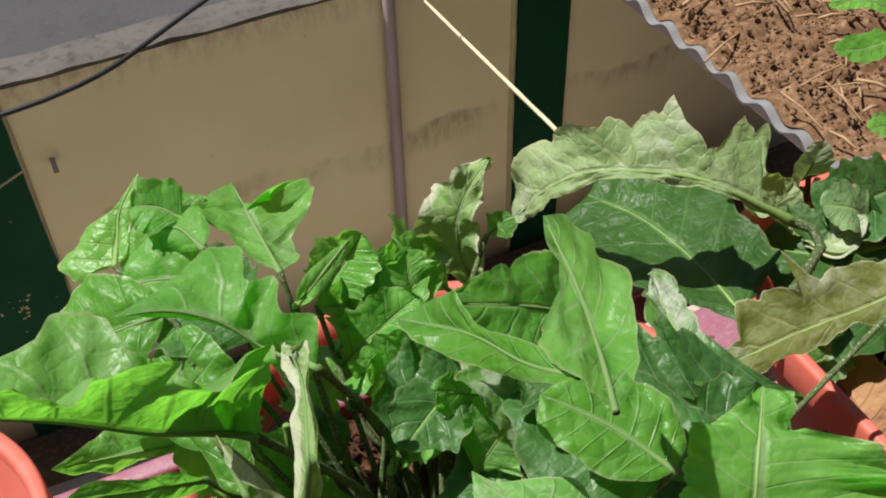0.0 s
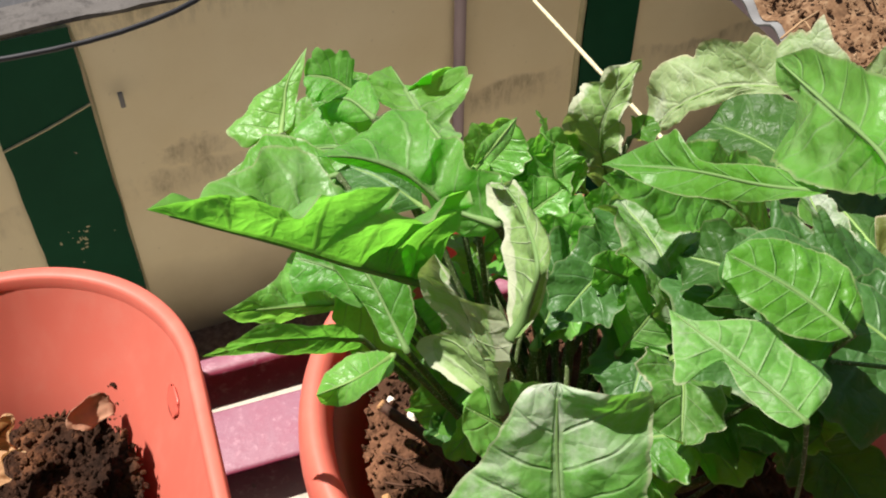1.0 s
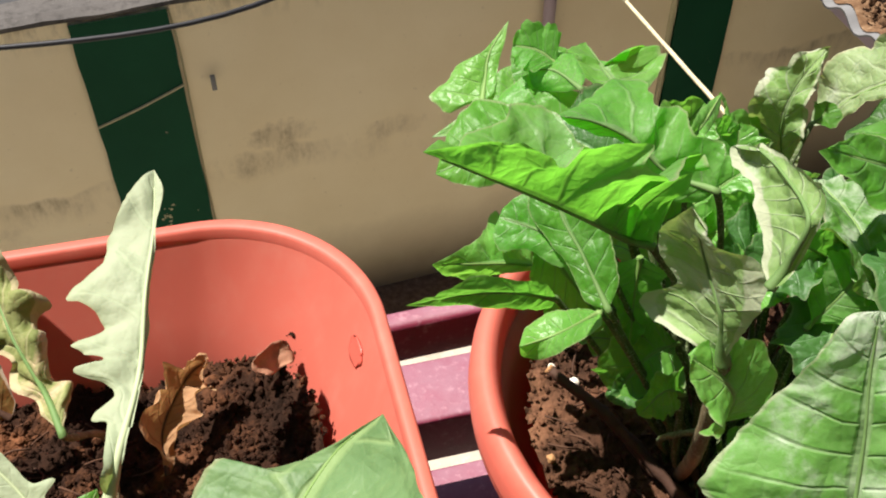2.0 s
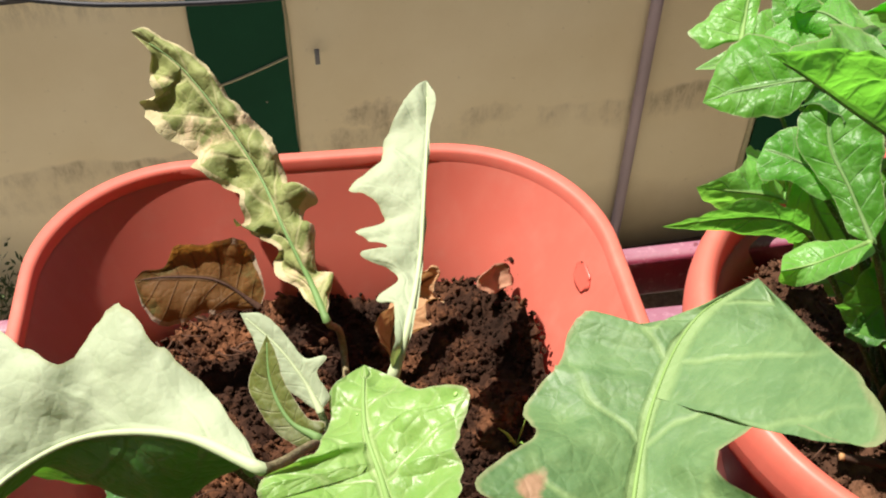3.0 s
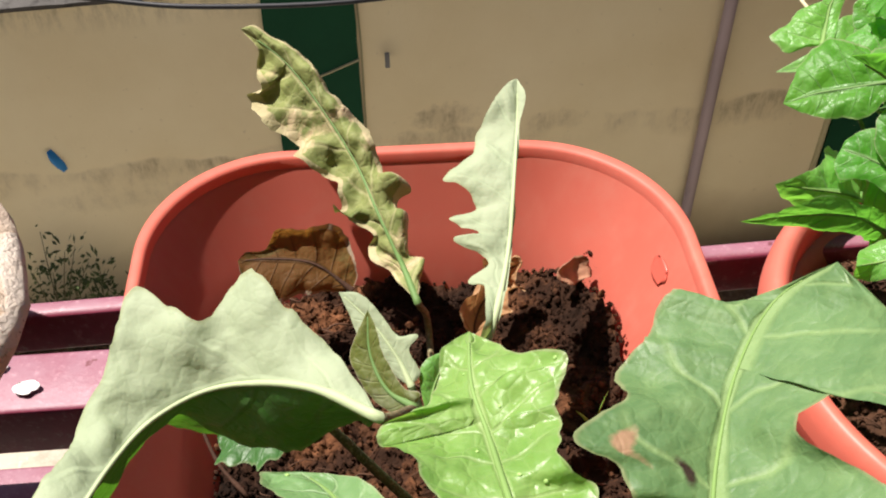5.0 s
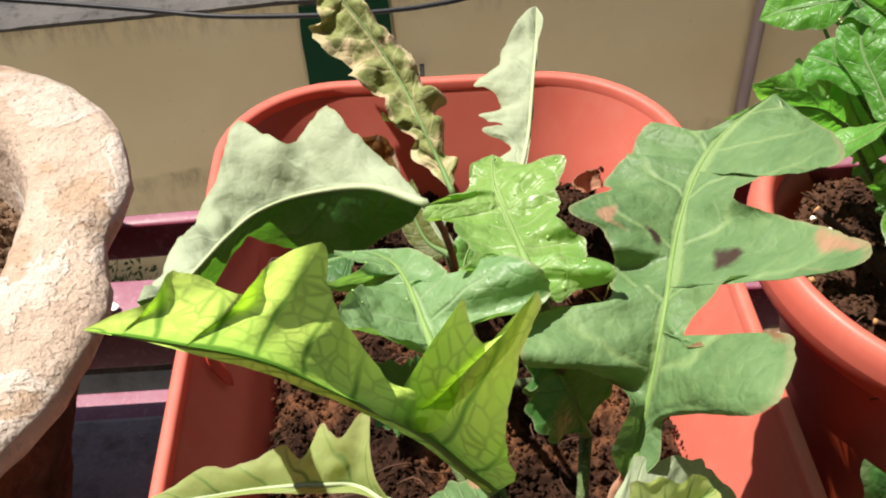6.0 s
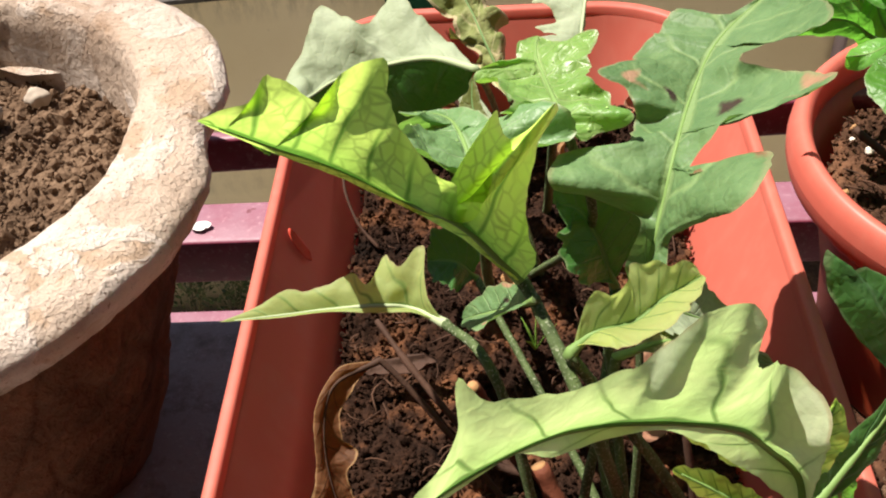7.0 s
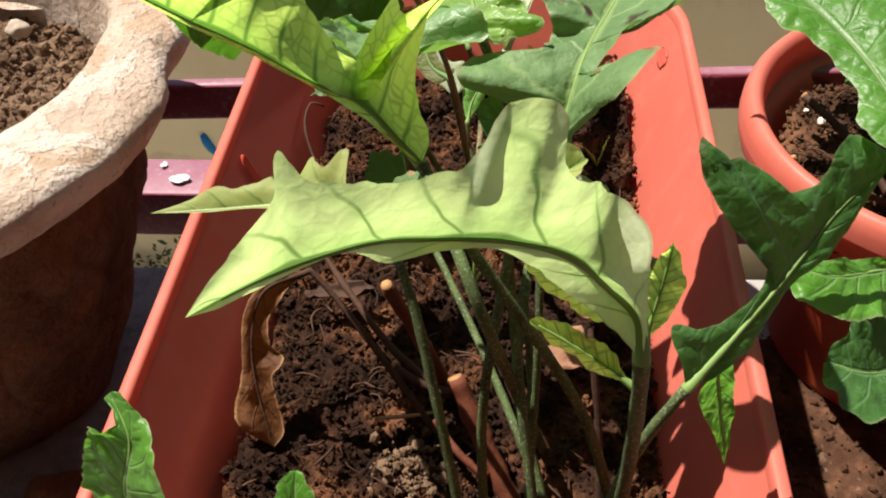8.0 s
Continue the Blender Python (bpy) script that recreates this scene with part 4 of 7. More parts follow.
def leaf(plant, mat, pts, half, up, up2=None, lobes=4, depth=0.4, fold=(20, 20), curl=(0, 0), sides=(1.0, 1.0), ruffle=0.10, waist=0.25,
         blunt=0.55, sweep=0.35, quilt=0.0016, stalk=None, thick=0.0022, stem=None, seed=1, name="leaf", label="", edges=None, groove=0.6, scallop=0.0):
    """One blade along pts from base to tip, with lobed sides, puckers between its side veins, a raised midrib and its stalk.
    fold, curl: degrees by which the left and right halves turn up from the midrib, and go on turning towards the margin.
    edges: in place of lobes, the outline of the left and right halves as (share of the length, width in millimetres)."""
    n, m = (110 if edges else 66), 13
    line = spline(pts, n)
    length = sum((b - a).length for a, b in zip(line, line[1:]))
    up, up2 = Vector(up).normalized(), Vector(up2 or up).normalized()
    rng_ = random.Random(seed)
    off = [rng_.uniform(-0.12, 0.12), rng_.uniform(-0.12, 0.12)]
    ph = rng_.uniform(0, 6.28)
    quilt *= min(1.0, length / 0.095)
    normals = []
    bm = bmesh.new()
    uvs = []
    grid = []
    for i, c in enumerate(line):
        u = i / (n - 1)
        t = (line[min(i + 1, n - 1)] - line[max(i - 1, 0)]).normalized()
        nn = up.lerp(up2, u)
        nn = (nn - t * nn.dot(t)).normalized()
        right = t.cross(nn)
        normals.append(nn)
        row = []
        for side in (-1, 1):
            k = 0 if side < 0 else 1
            # outline: a long oval, narrowed at the base, cut into forward-pointing lobes
            env = min(1.0, (u / waist) ** 1.3 if u < waist else 1.0) * (0.10 + 0.90 * min(1.0, u / waist))
            env *= max(0.0, 1 - max(0.0, (u - 0.45) / 0.55) ** 1.9) ** blunt
            f = (u * lobes + off[k] + 0.35) % 1.0
            tooth = f / 0.62 if f < 0.62 else (1 - f) / 0.38
            cut = 1 - depth * (1 - tooth ** 0.75) * (1 - 0.55 * u)
            small = 1 + 0.05 * math.sin(u * lobes * 19 + ph + side)
            w = max(half * sides[k] * env * cut * small, 0.00015)
            if edges and edges[k]:
                w = outline(edges[k], u) * (1 + 0.05 * noise.noise(Vector((u * 40, seed, side))) + 0.035 * noise.noise(Vector((u * 95, seed, side * 3))))
                w *= 1 - scallop * (1 - abs(math.sin(math.pi * (u * length / 0.017 + off[k] * 4)))) ** 2
                env, tooth = min(1.0, w / 0.012), 1.0
            pos, ang0 = Vector(c), radians(fold[k])
            cells = []
            for j in range(1, m + 1):
                v = j / m
                ang = ang0 + radians(curl[k]) * v ** 1.4
                step = w / m
                pos = pos + (right * side * math.cos(ang) + nn * math.sin(ang)) * step
                wave = ruffle * half * v ** 2 * (math.sin(2 * math.pi * (u * lobes * 1.0 + 0.3 * side) + ph) * 0.7 + 0.8 * noise.noise(Vector((u * 9, v * 2 + side * 5, seed * 3.1))) + 0.45 * noise.noise(Vector((u * 21, v * 3 + side * 5, seed * 1.7))))
                phase = (u * 7.0 - 0.9 * v) % 1.0
                pucker = quilt * groove * (math.sin(math.pi * phase) ** 0.6 - 0.6) * math.sin(math.pi * min(1, v * 1.05)) * min(1, env * 1.5)
                spot_ = Vector((u * length / 0.010, v * w * side / 0.010, seed * 1.3))
                pucker += quilt * min(1, env * 1.5) * (0.35 - 1.5 * abs(noise.noise(spot_))) * (1 - 0.6 * v * v) + quilt * 0.5 * noise.noise(spot_ * 2.1)
                nv = (nn * math.cos(ang) - right * side * math.sin(ang))
                q = pos + nv * (wave + pucker) + t * sweep * w * v * (0.5 + tooth * 0.5)
                cells.append((q, u, 0.5 + 0.5 * v * side))
            row.append(cells)
        whole = list(reversed(row[0])) + [(Vector(c), u, 0.5)] + row[1]
        grid.append(whole)
    vrows = [[bm.verts.new(q[0]) for q in r] for r in grid]
    lay = bm.loops.layers.uv.new("leaf")
    for i in range(n - 1):
        for j in range(2 * m):
            fc = bm.faces.new((vrows[i][j], vrows[i][j + 1], vrows[i + 1][j + 1], vrows[i + 1][j]))
            for lp, (a, b) in zip(fc.loops, ((i, j), (i, j + 1), (i + 1, j + 1), (i + 1, j))):
                lp[lay].uv = grid[a][b][1:]
    root = plant.location.copy()
    bmesh.ops.translate(bm, verts=bm.verts, vec=-root)
    blade = part(name, bm, mat, plant, label)
    # the rib swells out of the blade's lower face and runs on as the stalk
    bm = bmesh.new()
    keep = int(n * 0.93)
    rib = [q - nv * thick * 0.42 * min(1.0, 4 * i / n) * (1 - i / n) for i, (q, nv) in enumerate(zip(line[:keep], normals))]
    if stalk:
        foot = Vector(stalk[0]) + Vector((rng_.uniform(-0.008, 0.008), rng_.uniform(-0.008, 0.008), 0))
        ways = [foot, *(Vector(k) for k in stalk[1:]), Vector(pts[0])]
        if len(ways) == 2:
            ways.insert(1, foot.lerp(ways[1], 0.5) + Vector((rng_.uniform(-1, 1), rng_.uniform(-1, 1), 0)) * 0.10 * (ways[1] - foot).length)
        way = spline(ways, 22)[:-1] + rib
    else:
        way = rib
    total = len(way)
    bare = (total - len(rib)) / total

    def swell(fr):
        if fr < bare:
            return thick * (1.15 - 0.2 * fr / max(bare, 0.01))
        f = (fr - bare) / (1 - bare)
        return thick * (0.95 - 0.52 * min(1.0, 4 * f)) * (1 - f) ** 0.9 + 0.0002
    tube(bm, [q - root for q in way], swell, 8, 1.0, 0.12, seed)
    ob = part("stalk", bm, stem or STALK, blade)
    ob.data.materials.append(RIB if mat not in (L_BROWN, L_DRY, L_CRISP) else TWIG)
    first = (total - len(rib)) * 8
    for f in ob.data.polygons:
        if first <= f.index < (total - 1) * 8:
            f.material_index = 1
    return blade



def taut(pts, n):
    """A line of n points through the given ones, only gently rounded, so that the tips of lobes stay pointed."""
    p = [Vector(q) for q in pts]
    p = [2 * p[0] - p[1], *p, 2 * p[-1] - p[-2]]
    dist = [0.0]
    for a, b in zip(p[1:-2], p[2:-1]):
        dist.append(dist[-1] + max((b - a).length, 1e-6))
    out, k = [], 0
    for i in range(n):
        d = dist[-1] * i / (n - 1)
        while k < len(dist) - 2 and dist[k + 1] < d:
            k += 1
        f = (d - dist[k]) / (dist[k + 1] - dist[k])
        a, b, c, e = p[k:k + 4]
        span = (c - b).length
        m0 = (c - a).normalized() * span * 0.75
        m1 = (e - b).normalized() * span * 0.75
        out.append((2 * f ** 3 - 3 * f * f + 1) * b + (f ** 3 - 2 * f * f + f) * m0 + (3 * f * f - 2 * f ** 3) * c + (f ** 3 - f * f) * m1)
    return out, dist


def blade(plant, mat, rib, far, near, bulge=(0.08, 0.08), ruffle=0.001, quilt=0.001, seed=1, thick=0.0018, stalk=None, stem=None, label="", name="leaf", crimp=(0.0, 1), near_mat=None):
    """One blade drawn by three lines from base to tip: its midrib and its two lobed margins, puckered between the side veins.
    bulge: how far each half swells between rib and margin, as a share of its width. crimp: depth and number of the folds along the margin. near_mat: the look of the near half
    where it turns its other face to the eye."""
    rng_ = random.Random(seed)
    ribs = spline(rib, 81)
    length = sum((b - a).length for a, b in zip(ribs, ribs[1:]))
    n, m = 150, 14
    bm = bmesh.new()
    lay = bm.loops.layers.uv.new("leaf")
    for side, edge in ((-1, far), (1, near)):
        pts = [Vector(rib[0]), *(Vector(q) for q in edge), Vector(rib[-1])]
        line, dist = taut(pts, n)
        # each margin point hangs on the rib where it is nearest, evened out along the way
        u_at, last = [], 0.0
        for q, d in zip(pts, dist):
            near_u = min(range(81), key=lambda i: (ribs[i] - q).length) / 80
            u = 0.6 * near_u + 0.4 * d / dist[-1]
            last = max(last, u)
            u_at.append(last)
        u_at[0], u_at[-1] = 0.0, 1.0
        rows_ = []
        k = 0
        for i, q in enumerate(line):
            d = dist[-1] * i / (n - 1)
            while k < len(dist) - 2 and dist[k + 1] < d:
                k += 1
            f = (d - dist[k]) / (dist[k + 1] - dist[k])
            u = u_at[k] + (u_at[k + 1] - u_at[k]) * f
            s = min(u * 80, 79.999)
            c = ribs[int(s)].lerp(ribs[int(s) + 1], s - int(s))
            t = (ribs[min(int(s) + 2, 80)] - ribs[max(int(s) - 1, 0)]).normalized()
            out = q - c
            w = out.length
            nv = t.cross(out) * side
            nv = nv.normalized() if nv.length > 1e-9 else Vector((0, 0, 1))
            if nv.z < 0 and nv.y > 0:
                nv = -nv
            row = []
            fade = min(1.0, w / 0.012)
            nick = 0.0007 * noise.noise(q * 420 + Vector((seed, 0, 0))) + 0.0011 * noise.noise(q * 160 + Vector((0, seed, 0)))
            for j in range(m + 1):
                v = j / m
                pos = c.lerp(q, v) + (out / max(w, 1e-6)) * nick * v * v * fade
                lift = bulge[0 if side < 0 else 1] * w * 4 * v * (1 - v) * (0.6 + 0.4 * v)
                phase = (u * length / 0.014 - 0.9 * v) % 1.0
                lift += quilt * fade * 0.8 * (math.sin(math.pi * phase) ** 0.6 - 0.6) * math.sin(math.pi * min(1, v * 1.05))
                spot_ = pos * 105 + Vector((seed * 1.3, 0, 0))
                lift += quilt * fade * ((0.35 - 1.5 * abs(noise.noise(spot_))) + 0.6 * noise.noise(spot_ * 2.2)) * min(1, v * 4)
                lift += ruffle * fade * v * v * (1.2 * noise.noise(pos * 55 + Vector((0, seed * 2.1, 0))) + 0.8 * noise.noise(pos * 130 + Vector((seed, 0, 4))))
                lift += crimp[0] * fade * v * math.sin(2 * math.pi * (crimp[1] * u + 0.3 * side + 0.5 * noise.noise(pos * 40)))
                row.append((pos + nv * lift, u, 0.5 + 0.5 * v * side))
            rows_.append(row)
        vr = [[bm.verts.new(q[0]) for q in r] for r in rows_]
        for i in range(n - 1):
            for j in range(m):
                ids = ((i, j), (i, j + 1), (i + 1, j + 1), (i + 1, j))
                if side < 0:
                    ids = ids[::-1]
                fc = bm.faces.new([vr[a][b] for a, b in ids])
                fc.material_index = 1 if near_mat and side > 0 else 0
                for lp, (a, b) in zip(fc.loops, ids):
                    lp[lay].uv = rows_[a][b][1:]
    root = plant.location.copy()
    bmesh.ops.translate(bm, verts=bm.verts, vec=-root)
    ob = part(name, bm, mat, plant, label)
    if near_mat:
        ob.data.materials.append(near_mat)
    # the rib swells out of the blade and runs on as the stalk
    bm = bmesh.new()
    way, first = [Vector(q) for q in ribs[:76]], 0
    if stalk:
        foot = Vector(stalk[0]) + Vector((rng_.uniform(-0.006, 0.006), rng_.uniform(-0.006, 0.006), 0))
        lead = spline([foot, *(Vector(k) for k in stalk[1:]), Vector(rib[0]), Vector(rib[1])], 44)
        stop = min(range(44), key=lambda i: (lead[i] - ribs[0]).length)
        way, first = lead[:stop] + way, stop
    total = len(way)

    def swell(fr):
        i = fr * (total - 1)
        if i < first:
            return thick * (1.1 - 0.2 * i / max(first, 1))
        f = (i - first) / max(total - first, 1)
        return thick * (0.9 - 0.50 * min(1.0, 4 * f)) * (1 - f) ** 0.9 + 0.0002
    tube(bm, [q - root for q in way], swell, 8, 1.0, 0.12, seed)
    st = part("stalk", bm, stem or STALK, ob)
    st.data.materials.append(TWIG if mat in (L_BROWN, L_DRY, L_CRISP) else RIB_PALE if mat in (L_PALE, L_YPALE) else RIB_DULL if mat in (L_WILT, L_WOOL, L_POWDER, L_OLIVE, L_GREEN, L_LUSH, L_DUSTY) else RIB)
    for f in st.data.polygons:
        if first * 8 <= f.index < (total - 1) * 8:
            f.material_index = 1
    return ob


WATER = Mat("water_drop").set((0.30, 0.46, 0.14), 0.03, spec=1.0)


def dew(blade, count, seed):
    """Small drops of water lying on a blade."""
    rng_ = random.Random(seed)
    faces = blade.data.polygons
    for _ in range(count):
        f = faces[rng_.randrange(int(len(faces) * 0.15), int(len(faces) * 0.9))]
        up = f.normal if f.normal.z > 0 else -f.normal
        r = rng_.uniform(0.0003, 0.0005)
        bm = bmesh.new()
        bmesh.ops.create_icosphere(bm, subdivisions=2, radius=1.0)
        turn = up.to_track_quat("Z", "Y").to_matrix().to_4x4()
        bmesh.ops.transform(bm, verts=bm.verts, matrix=Matrix.Translation(f.center + up * r * 0.3) @ turn @ Matrix.Diagonal((r, r * rng_.uniform(0.8, 1.5), r * 0.6, 1)))
        part("droplet", bm, WATER, blade, "clear drop of water")
c = Vector((0.004, -0.135, -0.05))
herb = thing("potted_herb", "lobed-leaf herb with wilting outer leaves in the long planter", "plant", c)
blade(herb, L_WILT, [(-0.001, -0.086, 0.004), (-0.005, -0.073, 0.008), (-0.012, -0.058, 0.018), (-0.019, -0.037, 0.024), (-0.030, -0.019, 0.035), (-0.043, -0.002, 0.045), (-0.058, 0.009, 0.052)], [(-0.007, -0.077, 0.005), (-0.017, -0.061, 0.006), (-0.015, -0.061, 0.012), (-0.020, -0.056, 0.013), (-0.027, -0.058, 0.019), (-0.026, -0.048, 0.016), (-0.026, -0.041, 0.020), (-0.034, -0.036, 0.022), (-0.041, -0.032, 0.025), (-0.040, -0.027, 0.026), (-0.052, -0.018, 0.031), (-0.057, -0.008, 0.034), (-0.051, -0.009, 0.038), (-0.054, -0.002, 0.044), (-0.052, 0.002, 0.047)], [(-0.000, -0.080, 0.006), (0.000, -0.068, 0.003), (-0.003, -0.069, 0.011), (-0.002, -0.058, 0.017), (-0.005, -0.055, 0.017), (-0.005, -0.051, 0.020), (-0.001, -0.049, 0.022), (-0.009, -0.044, 0.023), (-0.012, -0.032, 0.029), (-0.020, -0.021, 0.035), (-0.027, -0.013, 0.039), (-0.032, -0.006, 0.044), (-0.039, 0.001, 0.048), (-0.048, 0.006, 0.051), (-0.053, 0.009, 0.053)], bulge=(-0.28, 0.55), crimp=(0.0030, 8), ruffle=0.0040, quilt=0.0028, seed=3, thick=0.0013, stem=STALK_BROWN, stalk=[(0.006, -0.100, -0.050), (0.003, -0.062, -0.035)], label='curled wilting leaf blotched with brown')
blade(herb, L_PALE, [(0.016, -0.125, 0.024), (0.021, -0.116, 0.033), (0.027, -0.094, 0.035), (0.031, -0.073, 0.043), (0.035, -0.049, 0.046), (0.037, -0.031, 0.052)], [(0.016, -0.123, 0.033), (0.018, -0.108, 0.034), (0.013, -0.104, 0.034), (0.020, -0.100, 0.035), (0.018, -0.096, 0.035), (0.011, -0.091, 0.036), (0.018, -0.089, 0.036), (0.013, -0.086, 0.037), (0.010, -0.083, 0.039), (0.018, -0.079, 0.038), (0.018, -0.075, 0.039), (0.014, -0.071, 0.040), (0.009, -0.068, 0.040), (0.013, -0.064, 0.042), (0.019, -0.059, 0.044), (0.022, -0.051, 0.046), (0.028, -0.040, 0.050), (0.034, -0.034, 0.053)], [(0.022, -0.118, 0.033), (0.028, -0.094, 0.035), (0.032, -0.070, 0.040), (0.034, -0.061, 0.043), (0.036, -0.048, 0.047), (0.039, -0.038, 0.051)], bulge=(0.10, 0.12), crimp=(0.0024, 4), ruffle=0.0006, quilt=0.0011, seed=5, thick=0.0019, stalk=[(0.012, -0.105, -0.050)], label='upright pale leaf seen from its woolly underside')
blade(herb, L_BROWN, [(-0.024, -0.056, -0.020), (-0.037, -0.051, -0.010), (-0.052, -0.050, -0.007), (-0.064, -0.051, -0.006)], [(-0.022, -0.053, -0.016), (-0.023, -0.047, -0.007), (-0.026, -0.043, -0.001), (-0.030, -0.042, 0.001), (-0.041, -0.044, 0.001), (-0.049, -0.043, 0.002), (-0.054, -0.048, -0.004), (-0.061, -0.049, -0.004)], [(-0.032, -0.057, -0.019), (-0.043, -0.058, -0.018), (-0.055, -0.060, -0.020), (-0.062, -0.057, -0.014)], bulge=(-0.15, 0.25), crimp=(0.0012, 4), ruffle=0.0022, quilt=0.0008, seed=7, thick=0.0012, stem=TWIG, label='brown dried leaf curled like a cup')
leaf(herb, L_DRY, [(0.020, -0.073, -0.045), (0.021, -0.061, -0.035), (0.031, -0.047, -0.028), (0.040, -0.047, -0.020)], 0.012, (0.2, -0.6, 0.7), lobes=3, depth=0.3, fold=(30, 20), curl=(40, 50), ruffle=0.3, seed=8, stem=TWIG, thick=0.001, label='shrivelled tan leaf')
blade(herb, L_PALE, [(-0.012, -0.195, 0.093), (-0.026, -0.185, 0.091), (-0.044, -0.178, 0.084), (-0.056, -0.184, 0.084), (-0.063, -0.196, 0.086), (-0.066, -0.229, 0.103), (-0.065, -0.256, 0.126)], [(-0.015, -0.188, 0.093), (-0.021, -0.177, 0.091), (-0.029, -0.168, 0.096), (-0.036, -0.160, 0.100), (-0.041, -0.162, 0.098), (-0.047, -0.168, 0.094), (-0.055, -0.164, 0.094), (-0.062, -0.160, 0.095), (-0.065, -0.169, 0.093), (-0.066, -0.180, 0.091), (-0.070, -0.192, 0.089), (-0.074, -0.220, 0.098)], [(-0.018, -0.184, 0.074), (-0.030, -0.182, 0.066), (-0.052, -0.170, 0.059), (-0.067, -0.173, 0.063), (-0.073, -0.184, 0.061), (-0.073, -0.218, 0.083), (-0.069, -0.243, 0.107)], bulge=(0.10, 0.06), crimp=(0.0026, 4), ruffle=0.0006, quilt=0.0010, seed=9, thick=0.0012, stem=STALK_BROWN, stalk=[(0.004, -0.135, -0.050), (-0.003, -0.144, 0.020)], near_mat=L_DEEP_SHADE, label='large drooping leaf showing its pale underside')
dew(blade(herb, L_FRESH, [(0.012, -0.228, 0.095), (0.010, -0.218, 0.096), (0.008, -0.200, 0.092), (0.006, -0.188, 0.092), (0.007, -0.172, 0.089)], [(0.008, -0.220, 0.095), (0.001, -0.221, 0.099), (-0.005, -0.226, 0.098), (-0.001, -0.219, 0.098), (-0.004, -0.212, 0.098), (-0.007, -0.206, 0.098), (-0.013, -0.198, 0.092), (-0.006, -0.196, 0.095), (0.000, -0.183, 0.087), (0.001, -0.177, 0.090)], [(0.016, -0.232, 0.094), (0.023, -0.228, 0.092), (0.030, -0.228, 0.097), (0.025, -0.221, 0.096), (0.025, -0.214, 0.097), (0.020, -0.212, 0.100), (0.020, -0.201, 0.097), (0.023, -0.193, 0.097), (0.024, -0.188, 0.099), (0.017, -0.183, 0.094), (0.012, -0.175, 0.088)], bulge=(0.10, 0.10), ruffle=0.0012, quilt=0.0012, seed=11, thick=0.0016, stalk=[(0.006, -0.140, -0.050), (0.022, -0.209, 0.040)], label='bright young lobed leaf with wet glints'), 9, 6)
dew(blade(herb, L_FROST, [(-0.011, -0.241, 0.086), (-0.014, -0.230, 0.088), (-0.017, -0.218, 0.088), (-0.021, -0.206, 0.084), (-0.028, -0.197, 0.080)], [(-0.015, -0.238, 0.086), (-0.025, -0.243, 0.100), (-0.031, -0.247, 0.107), (-0.031, -0.240, 0.104), (-0.029, -0.231, 0.100), (-0.027, -0.222, 0.092), (-0.032, -0.219, 0.089), (-0.036, -0.217, 0.090), (-0.029, -0.220, 0.095), (-0.027, -0.212, 0.090), (-0.036, -0.197, 0.080)], [(-0.008, -0.236, 0.085), (-0.005, -0.238, 0.091), (0.001, -0.239, 0.098), (0.007, -0.238, 0.098), (0.015, -0.232, 0.096), (0.012, -0.230, 0.102), (0.005, -0.222, 0.099), (-0.001, -0.221, 0.094), (-0.008, -0.222, 0.093), (-0.009, -0.214, 0.090), (-0.016, -0.203, 0.085)], bulge=(0.08, 0.08), ruffle=0.0012, quilt=0.0013, seed=13, thick=0.0018, stalk=[(0.000, -0.150, -0.050), (-0.011, -0.203, 0.010)], label='mid-green lobed leaf with a pale midrib'), 7, 7)
blade(herb, L_PALE, [(-0.005, -0.116, -0.001), (-0.009, -0.108, 0.004), (-0.016, -0.099, 0.010), (-0.026, -0.090, 0.016)], [(-0.008, -0.114, -0.001), (-0.013, -0.110, 0.002), (-0.015, -0.108, 0.004), (-0.021, -0.101, 0.008), (-0.023, -0.096, 0.011)], [(-0.002, -0.113, 0.001), (-0.005, -0.107, 0.006), (-0.002, -0.103, 0.008), (-0.008, -0.103, 0.008), (-0.014, -0.096, 0.013), (-0.020, -0.091, 0.016)], bulge=(0.12, 0.12), ruffle=0.0012, quilt=0.0008, seed=15, thick=0.0012, stalk=[(0.004, -0.135, -0.050)], label='small pale lobed leaf')
blade(herb, L_BRIGHT, [(-0.000, -0.123, -0.010), (0.002, -0.115, -0.004), (0.008, -0.105, 0.002)], [(-0.002, -0.117, -0.005), (-0.002, -0.112, 0.000), (0.000, -0.108, 0.002)], [(0.003, -0.119, -0.008), (0.006, -0.114, -0.005), (0.008, -0.108, -0.001)], bulge=(0.12, 0.12), ruffle=0.0005, quilt=0.0008, seed=16, thick=0.0010, stalk=[(0.004, -0.135, -0.050)])
blade(herb, L_OLIVE, [(-0.005, -0.143, 0.025), (-0.012, -0.138, 0.027), (-0.016, -0.129, 0.032), (-0.016, -0.120, 0.040)], [(-0.010, -0.144, 0.023), (-0.017, -0.138, 0.025), (-0.022, -0.129, 0.030), (-0.019, -0.124, 0.036)], [(-0.003, -0.141, 0.028), (-0.007, -0.139, 0.028), (-0.012, -0.131, 0.033), (-0.014, -0.124, 0.038)], bulge=(0.15, 0.15), ruffle=0.0008, quilt=0.0006, seed=17, thick=0.0014, stem=STALK_BROWN, stalk=[(0.004, -0.135, -0.050)])
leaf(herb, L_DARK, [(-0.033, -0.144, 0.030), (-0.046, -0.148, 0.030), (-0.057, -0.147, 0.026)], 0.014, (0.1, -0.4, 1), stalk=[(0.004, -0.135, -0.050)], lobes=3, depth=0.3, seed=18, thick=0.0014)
c = Vector((0.034, -0.300, -0.05))
